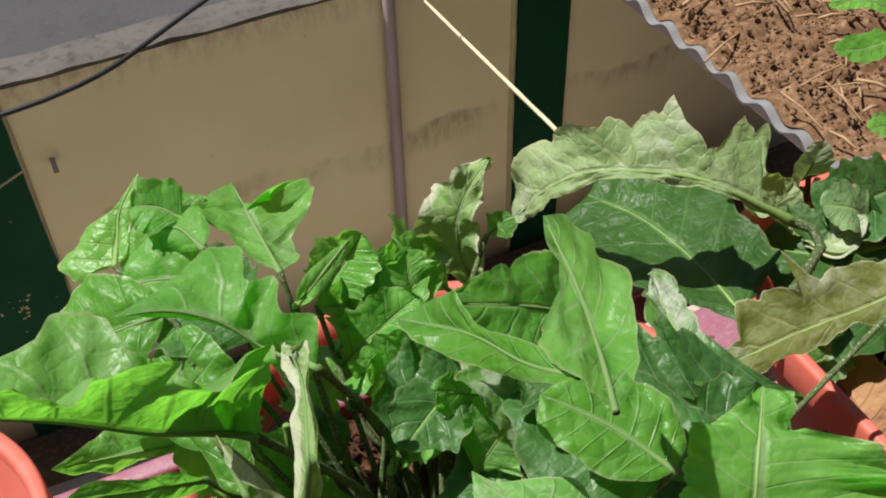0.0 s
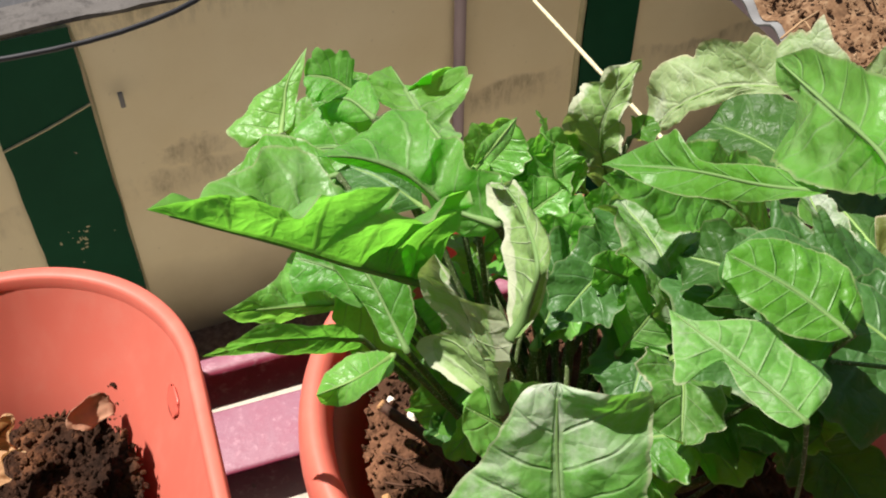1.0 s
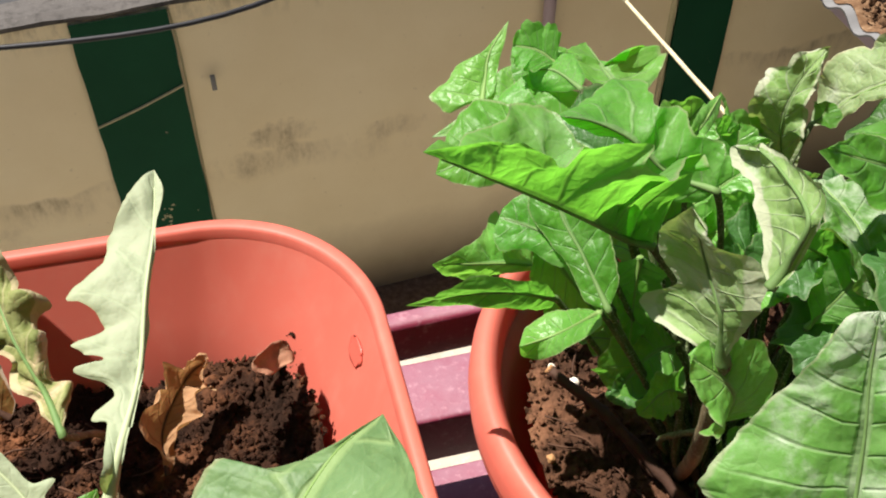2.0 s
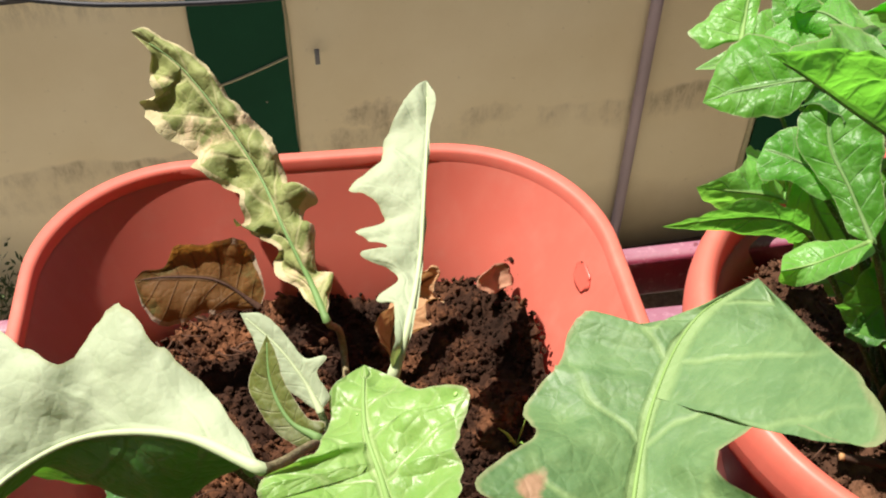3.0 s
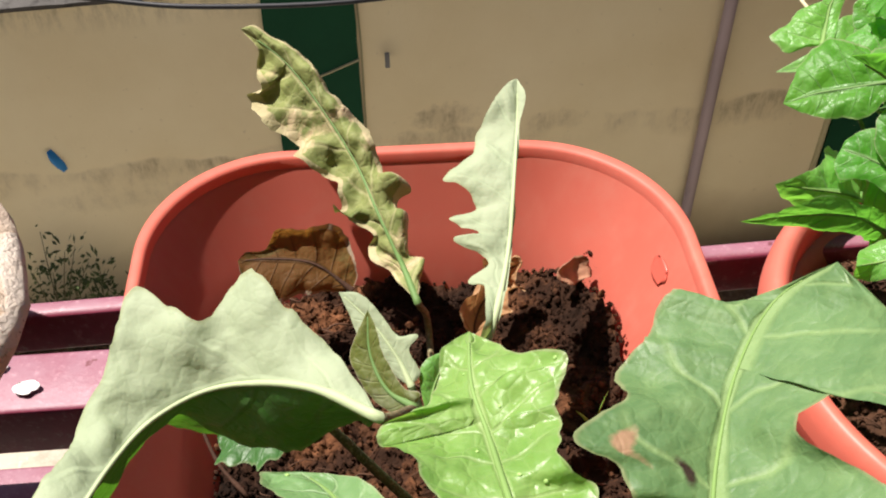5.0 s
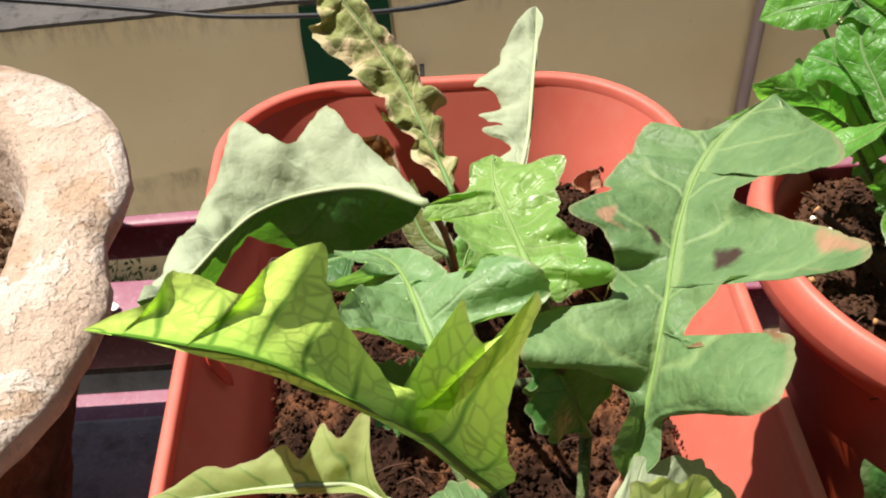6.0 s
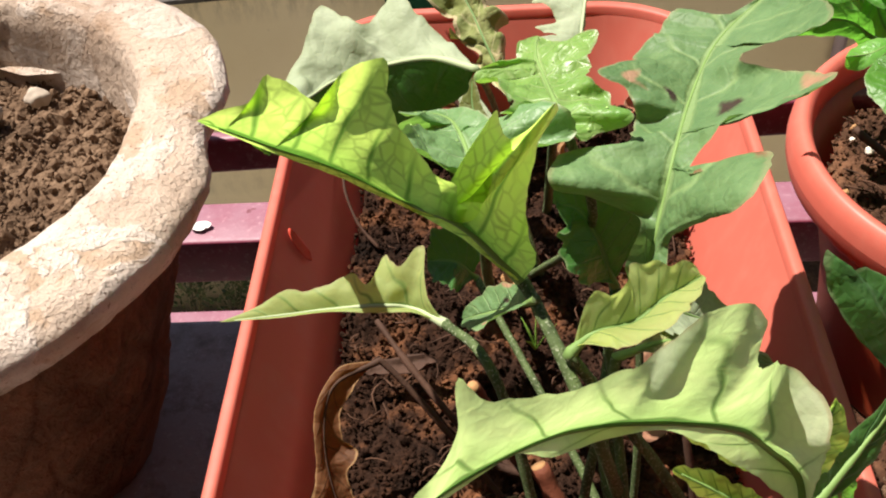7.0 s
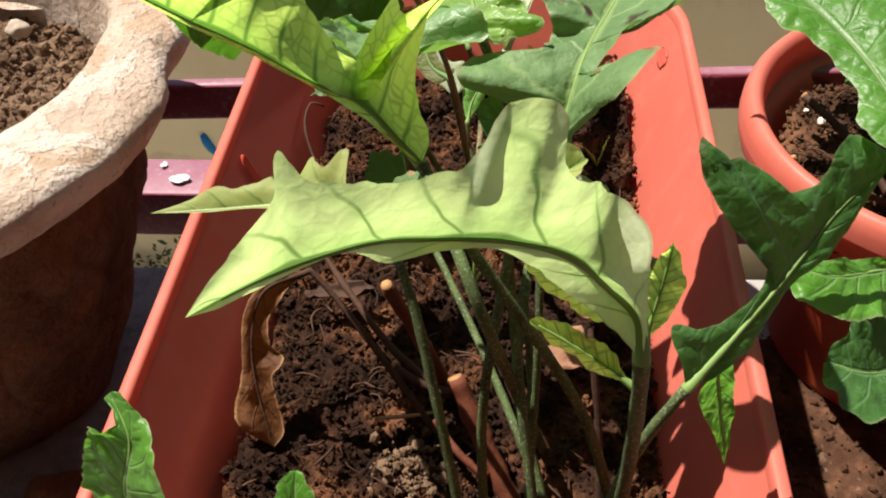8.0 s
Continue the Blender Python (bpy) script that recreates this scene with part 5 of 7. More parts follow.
herb2 = thing("potted_herb", "lobed-leaf herb with yellow-green young leaves in the long planter", "plant", c)
blade(herb2, L_BLUE, [(0.030, -0.261, 0.062), (0.033, -0.253, 0.069), (0.036, -0.246, 0.078), (0.041, -0.232, 0.089), (0.049, -0.208, 0.090), (0.058, -0.189, 0.093), (0.070, -0.174, 0.095), (0.080, -0.174, 0.105)], [(0.030, -0.257, 0.059), (0.026, -0.256, 0.070), (0.030, -0.250, 0.080), (0.026, -0.239, 0.075), (0.018, -0.238, 0.079), (0.007, -0.246, 0.091), (0.011, -0.232, 0.089), (0.028, -0.229, 0.090), (0.032, -0.216, 0.086), (0.032, -0.215, 0.093), (0.029, -0.209, 0.094), (0.022, -0.205, 0.097), (0.035, -0.195, 0.094), (0.035, -0.185, 0.088), (0.041, -0.180, 0.091), (0.050, -0.168, 0.093), (0.057, -0.172, 0.094), (0.065, -0.171, 0.092)], [(0.036, -0.259, 0.070), (0.037, -0.253, 0.075), (0.041, -0.260, 0.087), (0.049, -0.275, 0.109), (0.057, -0.259, 0.109), (0.050, -0.251, 0.099), (0.042, -0.247, 0.093), (0.044, -0.239, 0.090), (0.052, -0.236, 0.102), (0.058, -0.239, 0.105), (0.061, -0.246, 0.114), (0.067, -0.258, 0.127), (0.072, -0.240, 0.117), (0.067, -0.223, 0.107), (0.060, -0.210, 0.102), (0.070, -0.203, 0.104), (0.079, -0.218, 0.118), (0.082, -0.190, 0.109)], bulge=(0.05, 0.05), ruffle=0.0008, quilt=0.0009, seed=21, thick=0.0012, stalk=[(0.032, -0.292, -0.050), (0.030, -0.278, 0.020)], label='broad blue-green lobed leaf with dark dry spots')
blade(herb2, L_YOUNG, [(-0.001, -0.272, 0.082), (-0.015, -0.268, 0.097), (-0.031, -0.258, 0.098), (-0.046, -0.254, 0.105), (-0.060, -0.258, 0.116), (-0.072, -0.265, 0.129)], [(0.002, -0.278, 0.095), (0.000, -0.280, 0.111), (0.003, -0.273, 0.125), (0.008, -0.259, 0.125), (0.001, -0.267, 0.124), (-0.003, -0.268, 0.123), (-0.006, -0.257, 0.122), (-0.007, -0.266, 0.113), (-0.011, -0.271, 0.103), (-0.016, -0.269, 0.100), (-0.016, -0.268, 0.110), (-0.021, -0.267, 0.113), (-0.028, -0.257, 0.119), (-0.030, -0.256, 0.128), (-0.031, -0.253, 0.135), (-0.040, -0.257, 0.134), (-0.046, -0.255, 0.125), (-0.051, -0.258, 0.132), (-0.056, -0.260, 0.136), (-0.060, -0.260, 0.130), (-0.067, -0.263, 0.130)], [(-0.003, -0.274, 0.085), (-0.017, -0.266, 0.093), (-0.032, -0.260, 0.099), (-0.047, -0.257, 0.106), (-0.061, -0.258, 0.115), (-0.069, -0.260, 0.122)], bulge=(0.06, 0.10), ruffle=0.0007, quilt=0.0004, seed=23, thick=0.0018, stalk=[(0.028, -0.268, -0.050), (0.016, -0.302, 0.056)], label='folded yellow-green young leaf with dark veins')
blade(herb2, L_YPALE, [(-0.023, -0.251, 0.044), (-0.033, -0.242, 0.041), (-0.042, -0.242, 0.043), (-0.058, -0.240, 0.040), (-0.074, -0.241, 0.039), (-0.092, -0.243, 0.039)], [(-0.028, -0.245, 0.048), (-0.029, -0.236, 0.051), (-0.030, -0.229, 0.055), (-0.037, -0.234, 0.051), (-0.041, -0.230, 0.052), (-0.047, -0.236, 0.046), (-0.051, -0.233, 0.048), (-0.058, -0.235, 0.046), (-0.065, -0.236, 0.044), (-0.072, -0.235, 0.044), (-0.079, -0.238, 0.041)], [(-0.033, -0.245, 0.043), (-0.042, -0.244, 0.042), (-0.058, -0.242, 0.041), (-0.074, -0.242, 0.039)], bulge=(0.08, 0.1), ruffle=0.0012, quilt=0.0008, seed=26, thick=0.0016, stalk=[(0.006, -0.298, -0.050), (-0.007, -0.275, 0.040)], label='pale yellow-green young leaf with a jagged edge')
leaf(herb2, L_YPALE, [(0.009, -0.292, 0.078), (0.015, -0.290, 0.083), (0.024, -0.288, 0.084), (0.031, -0.284, 0.087), (0.040, -0.280, 0.090)], 0.012, (-0.1, -0.3, 1), stalk=[(0.061, -0.280, -0.050)], lobes=2, depth=0.35, fold=(50, 40), seed=27, thick=0.0016)
leaf(herb2, L_PALE, [(0.020, -0.270, 0.066), (0.035, -0.265, 0.063), (0.047, -0.262, 0.055), (0.056, -0.260, 0.050)], 0.011, (0, -0.3, 1), stalk=[(0.039, -0.310, -0.050)], lobes=2, depth=0.3, seed=28, thick=0.0014, label='pale leaf with a rusty dry patch')
leaf(herb2, L_WILT, [(0.022, -0.280, 0.062), (0.037, -0.275, 0.062), (0.053, -0.270, 0.050), (0.068, -0.265, 0.038)], 0.009, (0, -0.3, 1), stalk=[(0.017, -0.292, -0.050)], lobes=3, depth=0.3, fold=(-20, 10), seed=29, thick=0.0014)
leaf(herb2, L_BLUE, [(0.002, -0.280, 0.084), (-0.006, -0.270, 0.070), (-0.017, -0.262, 0.058)], 0.008, (0, -0.3, 1), lobes=2, depth=0.3, seed=30, thick=0.0012)
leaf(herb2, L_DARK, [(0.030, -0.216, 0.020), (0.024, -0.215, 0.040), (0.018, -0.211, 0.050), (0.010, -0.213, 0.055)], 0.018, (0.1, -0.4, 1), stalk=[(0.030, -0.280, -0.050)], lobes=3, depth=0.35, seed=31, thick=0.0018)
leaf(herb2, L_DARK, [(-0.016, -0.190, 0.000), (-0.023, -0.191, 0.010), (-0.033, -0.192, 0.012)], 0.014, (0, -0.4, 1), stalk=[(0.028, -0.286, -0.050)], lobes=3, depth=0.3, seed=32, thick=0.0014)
blade(herb2, L_DOWNY, [(0.049, -0.342, 0.088), (0.048, -0.337, 0.095), (0.042, -0.336, 0.102), (0.033, -0.340, 0.114), (0.022, -0.342, 0.119), (0.010, -0.343, 0.120), (-0.001, -0.349, 0.124), (-0.015, -0.359, 0.126), (-0.026, -0.371, 0.128)], [(0.049, -0.342, 0.101), (0.048, -0.344, 0.115), (0.047, -0.339, 0.120), (0.042, -0.334, 0.123), (0.037, -0.340, 0.131), (0.032, -0.346, 0.139), (0.032, -0.346, 0.148), (0.030, -0.345, 0.151), (0.023, -0.348, 0.152), (0.018, -0.344, 0.140), (0.014, -0.345, 0.136), (0.001, -0.351, 0.139), (-0.009, -0.354, 0.143), (-0.012, -0.355, 0.148), (-0.012, -0.360, 0.143), (-0.015, -0.366, 0.141), (-0.022, -0.368, 0.133)], [(0.045, -0.341, 0.093), (0.040, -0.340, 0.098), (0.033, -0.340, 0.105), (0.027, -0.341, 0.112), (0.021, -0.342, 0.117), (0.011, -0.345, 0.119), (0.002, -0.348, 0.119), (-0.004, -0.351, 0.124), (-0.009, -0.355, 0.125), (-0.018, -0.362, 0.125), (-0.022, -0.368, 0.127)], bulge=(0.07, 0.06), ruffle=0.0005, quilt=0.0004, seed=33, thick=0.0019, stalk=[(0.050, -0.315, -0.050), (0.052, -0.326, 0.030)], label='arching yellow-green leaf close above the soil')
leaf(herb2, L_YOUNG, [(0.050, -0.334, 0.086), (0.052, -0.332, 0.094), (0.054, -0.330, 0.108)], 0.01, (-0.2, -0.7, 0.7), fold=(5, 5), seed=34, thick=0.001, sweep=0.3, edges=([(0.202, 1.5), (0.523, 3.3), (0.89, 1.5)], [(0.22, 3.0), (0.596, 4.5), (0.862, 2.1)]))
leaf(herb2, L_YOUNG, [(0.050, -0.334, 0.070), (0.044, -0.332, 0.074), (0.036, -0.330, 0.079), (0.027, -0.328, 0.084)], 0.004, (0, -0.4, 1), lobes=3, depth=0.4, fold=(30, 30), seed=35, thick=0.001)
leaf(herb2, L_YOUNG, [(0.048, -0.330, 0.083), (0.039, -0.326, 0.089), (0.026, -0.322, 0.095)], 0.0045, (0, -0.4, 1), lobes=3, depth=0.4, fold=(10, 40), seed=36, thick=0.001)
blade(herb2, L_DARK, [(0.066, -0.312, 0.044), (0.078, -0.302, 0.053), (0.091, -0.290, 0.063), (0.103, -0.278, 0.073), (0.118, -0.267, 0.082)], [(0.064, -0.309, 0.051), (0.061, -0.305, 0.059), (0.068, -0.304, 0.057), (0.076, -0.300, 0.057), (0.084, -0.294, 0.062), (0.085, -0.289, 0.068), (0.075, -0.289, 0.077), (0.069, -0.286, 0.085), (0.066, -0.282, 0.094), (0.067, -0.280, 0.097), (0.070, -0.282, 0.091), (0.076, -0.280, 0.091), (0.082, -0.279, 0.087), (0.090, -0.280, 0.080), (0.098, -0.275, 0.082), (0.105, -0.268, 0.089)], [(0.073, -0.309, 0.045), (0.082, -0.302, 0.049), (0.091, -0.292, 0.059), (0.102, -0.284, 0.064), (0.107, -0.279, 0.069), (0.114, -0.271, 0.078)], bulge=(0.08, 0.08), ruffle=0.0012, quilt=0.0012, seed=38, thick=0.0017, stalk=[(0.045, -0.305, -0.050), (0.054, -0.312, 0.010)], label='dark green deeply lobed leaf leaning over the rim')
leaf(herb2, L_GREEN, [(0.074, -0.304, 0.050), (0.077, -0.302, 0.030), (0.082, -0.305, 0.004)], 0.008, (0.2, -0.7, 0.6), fold=(5, 5), seed=39, thick=0.001, label='drooping wet side lobe', sweep=0.3, edges=([(0.211, 4.5), (0.55, 4.2), (0.817, 1.8)], [(0.138, 1.5), (0.358, 6.3), (0.734, 2.1)]))
leaf(herb2, L_GREEN, [(0.144, -0.251, 0.030), (0.123, -0.269, 0.045), (0.107, -0.279, 0.052), (0.095, -0.279, 0.055)], 0.02, (0, -0.5, 0.9), fold=(5, 5), seed=40, thick=0.0014, sweep=0.3, edges=([(0.477, 14.2), (0.771, 12.0), (0.917, 8.7)], [(0.266, 0.0), (0.651, 5.1), (0.89, 3.6)]))
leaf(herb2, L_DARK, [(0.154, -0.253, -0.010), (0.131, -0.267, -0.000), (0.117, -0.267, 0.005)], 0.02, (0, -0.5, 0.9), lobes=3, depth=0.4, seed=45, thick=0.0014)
leaf(herb2, L_GREEN, [(-0.069, -0.346, 0.020), (-0.065, -0.348, 0.045), (-0.061, -0.345, 0.060), (-0.066, -0.337, 0.067)], 0.0155, (-0.1, -0.5, 0.9), stalk=[(0.000, -0.330, -0.050), (-0.040, -0.360, -0.010)], fold=(10, 10), curl=(10, 10), seed=41, thick=0.0018, sweep=0.3, edges=([(0.165, 10.5), (0.532, 11.1), (0.743, 9.9), (0.853, 1.8), (0.927, 0.9), (0.982, 1.8)], [(0.606, 14.5), (0.752, 7.2), (0.835, 3.6), (0.954, 3.0)]))
leaf(herb2, L_GREEN, [(-0.034, -0.336, 0.000), (-0.032, -0.335, 0.015), (-0.032, -0.327, 0.025)], 0.008, (0.2, -0.5, 0.9), stalk=[(0.010, -0.330, -0.050)], lobes=2, depth=0.3, fold=(25, 35), seed=42, thick=0.0012)
blade(herb2, L_CRISP, [(-0.049, -0.227, 0.000), (-0.064, -0.236, -0.002), (-0.068, -0.247, -0.014), (-0.066, -0.258, -0.028), (-0.060, -0.270, -0.044)], [(-0.062, -0.231, 0.002), (-0.070, -0.241, -0.005), (-0.071, -0.250, -0.016), (-0.071, -0.256, -0.023), (-0.073, -0.266, -0.033), (-0.068, -0.269, -0.039)], [(-0.055, -0.232, -0.002), (-0.062, -0.241, -0.009), (-0.062, -0.247, -0.017), (-0.057, -0.249, -0.021), (-0.061, -0.254, -0.025), (-0.059, -0.260, -0.033), (-0.057, -0.266, -0.041)], bulge=(0.3, -0.3), crimp=(0.0016, 5), ruffle=0.0030, quilt=0.0012, seed=44, thick=0.0012, stem=TWIG, stalk=[(0.000, -0.262, -0.050)], label='shrivelled brown leaf hanging over the soil')
c = Vector((0.195, -0.112, -0.05))
herb3 = thing("potted_herb", "bushy lobed-leaf herb with mildewed leaves in the round pot", "plant", c)
blade(herb3, L_LUSH, [(0.158, -0.118, 0.073), (0.152, -0.115, 0.074), (0.138, -0.121, 0.089), (0.124, -0.120, 0.099), (0.111, -0.121, 0.109), (0.100, -0.120, 0.116)], [(0.161, -0.111, 0.078), (0.150, -0.115, 0.092), (0.142, -0.110, 0.099), (0.138, -0.109, 0.103), (0.134, -0.100, 0.108), (0.126, -0.099, 0.108), (0.121, -0.106, 0.109), (0.114, -0.107, 0.110), (0.110, -0.111, 0.109), (0.105, -0.113, 0.112)], [(0.163, -0.116, 0.088), (0.165, -0.122, 0.102), (0.165, -0.118, 0.102), (0.155, -0.128, 0.105), (0.145, -0.130, 0.112), (0.147, -0.130, 0.115), (0.140, -0.129, 0.115), (0.134, -0.129, 0.117), (0.132, -0.127, 0.117), (0.128, -0.130, 0.115), (0.122, -0.131, 0.119), (0.116, -0.124, 0.119), (0.107, -0.122, 0.117)], bulge=(0.08, 0.10), crimp=(0.0012, 5), ruffle=0.0014, quilt=0.0009, seed=51, thick=0.0012, stalk=[(0.195, -0.112, -0.050), (0.187, -0.112, 0.015)], label='large folded green leaf glowing from below')
blade(herb3, L_LUSH, [(0.175, -0.114, 0.084), (0.167, -0.104, 0.083), (0.158, -0.098, 0.091), (0.148, -0.096, 0.097), (0.137, -0.099, 0.103)], [(0.177, -0.111, 0.091), (0.178, -0.107, 0.093), (0.171, -0.104, 0.096), (0.173, -0.093, 0.095), (0.167, -0.094, 0.097), (0.168, -0.079, 0.094), (0.162, -0.075, 0.093), (0.152, -0.083, 0.094), (0.144, -0.090, 0.097)], [(0.172, -0.111, 0.078), (0.167, -0.100, 0.073), (0.163, -0.093, 0.080), (0.156, -0.095, 0.089), (0.150, -0.087, 0.088)], bulge=(0.10, 0.12), ruffle=0.0014, quilt=0.0014, seed=53, thick=0.0010, stalk=[(0.195, -0.112, -0.050), (0.199, -0.095, 0.010)])
blade(herb3, L_BRIGHT, [(0.139, -0.033, 0.060), (0.142, -0.026, 0.064), (0.145, -0.020, 0.069), (0.153, -0.013, 0.075)], [(0.134, -0.032, 0.059), (0.128, -0.032, 0.057), (0.124, -0.025, 0.059), (0.131, -0.022, 0.063), (0.134, -0.019, 0.065), (0.143, -0.019, 0.069)], [(0.143, -0.032, 0.062), (0.146, -0.025, 0.066), (0.150, -0.019, 0.071)], bulge=(0.10, 0.10), ruffle=0.0012, quilt=0.0012, seed=55, thick=0.0010, stalk=[(0.195, -0.112, -0.050), (0.168, -0.080, 0.030)], label='pointed bright green leaf at the top of the bush')
blade(herb3, L_LUSH, [(0.162, -0.055, 0.076), (0.158, -0.043, 0.075), (0.152, -0.037, 0.072)], [(0.165, -0.050, 0.076), (0.165, -0.038, 0.076), (0.157, -0.030, 0.071)], [(0.157, -0.047, 0.070), (0.152, -0.041, 0.068)], bulge=(0.14, 0.14), ruffle=0.0008, quilt=0.0016, thick=0.0009, stalk=[(0.195, -0.112, -0.050)], seed=56)
leaf(herb3, L_LUSH, [(0.161, -0.040, 0.074), (0.155, -0.036, 0.078), (0.148, -0.033, 0.079)], 0.009, (0, -0.7, 0.7), stalk=[(0.195, -0.112, -0.050)], lobes=3, depth=0.25, seed=59, thick=0.0009)
blade(herb3, L_LUSH, [(0.179, -0.066, 0.070), (0.179, -0.043, 0.066), (0.178, -0.018, 0.066)], [(0.174, -0.058, 0.069), (0.170, -0.043, 0.068), (0.165, -0.038, 0.073), (0.169, -0.025, 0.069)], [(0.186, -0.060, 0.067), (0.189, -0.044, 0.062), (0.199, -0.034, 0.067), (0.197, -0.027, 0.066), (0.186, -0.034, 0.072), (0.186, -0.033, 0.067), (0.179, -0.029, 0.064)], bulge=(0.10, 0.10), ruffle=0.0016, quilt=0.0014, thick=0.0009, stalk=[(0.195, -0.112, -0.050)], seed=57)
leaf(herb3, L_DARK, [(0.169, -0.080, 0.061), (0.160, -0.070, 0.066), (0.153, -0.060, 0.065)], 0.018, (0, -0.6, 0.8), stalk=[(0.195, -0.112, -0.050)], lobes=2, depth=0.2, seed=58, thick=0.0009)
blade(herb3, L_BRIGHT, [(0.150, -0.074, 0.023), (0.135, -0.083, 0.038), (0.110, -0.084, 0.045)], [(0.152, -0.069, 0.027), (0.145, -0.069, 0.037), (0.142, -0.062, 0.036), (0.134, -0.065, 0.043), (0.126, -0.078, 0.047), (0.117, -0.083, 0.047)], [(0.140, -0.084, 0.035), (0.126, -0.078, 0.029), (0.115, -0.082, 0.037)], bulge=(0.12, 0.10), ruffle=0.0015, quilt=0.0013, thick=0.0010, stalk=[(0.195, -0.112, -0.050)], seed=159)
blade(herb3, L_GREEN, [(0.145, -0.093, 0.031), (0.129, -0.099, 0.044), (0.116, -0.092, 0.039), (0.102, -0.084, 0.030)], [(0.142, -0.096, 0.039), (0.139, -0.097, 0.044), (0.128, -0.100, 0.050), (0.120, -0.098, 0.052), (0.112, -0.097, 0.048)], [(0.144, -0.090, 0.024), (0.131, -0.098, 0.036), (0.116, -0.089, 0.031)], bulge=(0.10, 0.10), ruffle=0.0012, quilt=0.0010, thick=0.0010, stalk=[(0.195, -0.112, -0.050)], seed=60)
blade(herb3, L_BRIGHT, [(0.148, -0.116, 0.049), (0.139, -0.110, 0.036), (0.128, -0.111, 0.035)], [(0.145, -0.105, 0.040), (0.138, -0.102, 0.036), (0.132, -0.104, 0.034)], [(0.146, -0.121, 0.050), (0.140, -0.119, 0.042), (0.135, -0.113, 0.030), (0.130, -0.110, 0.029)], bulge=(0.10, 0.10), ruffle=0.0008, quilt=0.0010, thick=0.0009, stalk=[(0.195, -0.112, -0.050)], seed=61)
leaf(herb3, L_LUSH, [(0.143, -0.078, 0.050), (0.149, -0.083, 0.035), (0.157, -0.087, 0.022), (0.163, -0.091, 0.012)], 0.014, (0.0, -0.7, 0.7), stalk=[(0.195, -0.112, -0.050)], lobes=3, depth=0.3, fold=(25, 15), seed=62, label='hanging mid-green leaf', thick=0.0009)
leaf(herb3, L_GREEN, [(0.168, -0.096, 0.045), (0.166, -0.101, 0.030), (0.164, -0.107, 0.018)], 0.014, (0.0, -0.7, 0.7), stalk=[(0.195, -0.112, -0.050)], fold=(5, 5), sweep=0.1, seed=162, edges=([(0.147, 9.9), (0.642, 6.6), (0.89, 2.7)], [(0.012, 10.2), (0.505, 4.8), (0.881, 2.4)]), scallop=0.22, thick=0.0009)
leaf(herb3, L_GREEN, [(0.184, -0.102, 0.010), (0.170, -0.108, 0.014), (0.160, -0.111, 0.004)], 0.015, (0.0, -0.6, 0.8), stalk=[(0.195, -0.112, -0.050)], lobes=3, depth=0.25, seed=63, thick=0.0009)
leaf(herb3, L_WOOL, [(0.246, -0.047, 0.018), (0.240, -0.046, 0.040), (0.243, -0.044, 0.055), (0.255, -0.038, 0.064)], 0.016, (-0.3, -0.7, 0.6), stalk=[(0.195, -0.112, -0.050), (0.238, -0.062, -0.010)], fold=(8, 20), sweep=0.2, ruffle=0.32, seed=64, label='puckered leaf white with mildew', edges=([(0.138, 5.7), (0.413, 8.4), (0.523, 14.5), (0.651, 11.4), (0.743, 6.6), (0.789, 8.1)], [(0.275, 8.4), (0.615, 6.3), (0.853, 3.0)]), scallop=0.22, thick=0.0009)
leaf(herb3, L_BRIGHT, [(0.237, -0.047, 0.020), (0.226, -0.045, 0.035), (0.214, -0.046, 0.045)], 0.011, (-0.2, -0.6, 0.8), stalk=[(0.195, -0.112, -0.050)], lobes=2, depth=0.3, seed=65, thick=0.0009)
blade(herb3, L_BRIGHT, [(0.176, -0.095, 0.085), (0.183, -0.089, 0.085), (0.198, -0.071, 0.079)], [(0.178, -0.092, 0.089), (0.191, -0.077, 0.082)], [(0.179, -0.096, 0.086), (0.192, -0.081, 0.080)], bulge=(0.12, 0.12), ruffle=0.0008, quilt=0.0008, thick=0.0009, stalk=[(0.195, -0.112, -0.050)], seed=165)
blade(herb3, L_WOOL, [(0.161, -0.153, 0.069), (0.158, -0.152, 0.084), (0.156, -0.146, 0.093), (0.149, -0.145, 0.112)], [(0.157, -0.164, 0.099), (0.158, -0.163, 0.105), (0.155, -0.160, 0.110), (0.151, -0.154, 0.109), (0.149, -0.149, 0.111)], [(0.155, -0.148, 0.072), (0.149, -0.133, 0.071), (0.154, -0.139, 0.083), (0.149, -0.134, 0.093)], bulge=(0.14, -0.12), ruffle=0.0014, quilt=0.0010, thick=0.0022, stem=STALK_BROWN, stalk=[(0.195, -0.112, -0.050), (0.168, -0.145, 0.020)], label='cupped leaf white with woolly mildew', seed=66)
blade(herb3, L_DUSTY, [(0.143, -0.216, 0.109), (0.145, -0.209, 0.123), (0.146, -0.204, 0.132), (0.147, -0.200, 0.141)], [(0.124, -0.204, 0.111), (0.131, -0.201, 0.121), (0.136, -0.200, 0.127), (0.141, -0.200, 0.138), (0.144, -0.199, 0.140)], [(0.152, -0.220, 0.115), (0.155, -0.214, 0.128), (0.156, -0.210, 0.136), (0.158, -0.206, 0.140), (0.153, -0.207, 0.144), (0.149, -0.205, 0.144)], bulge=(0.10, 0.10), ruffle=0.0012, quilt=0.0014, thick=0.0004, stalk=[(0.195, -0.112, -0.050), (0.170, -0.170, -0.030), (0.150, -0.210, 0.030)], label='broad green leaf dusted with mildew close to the eye', seed=68)
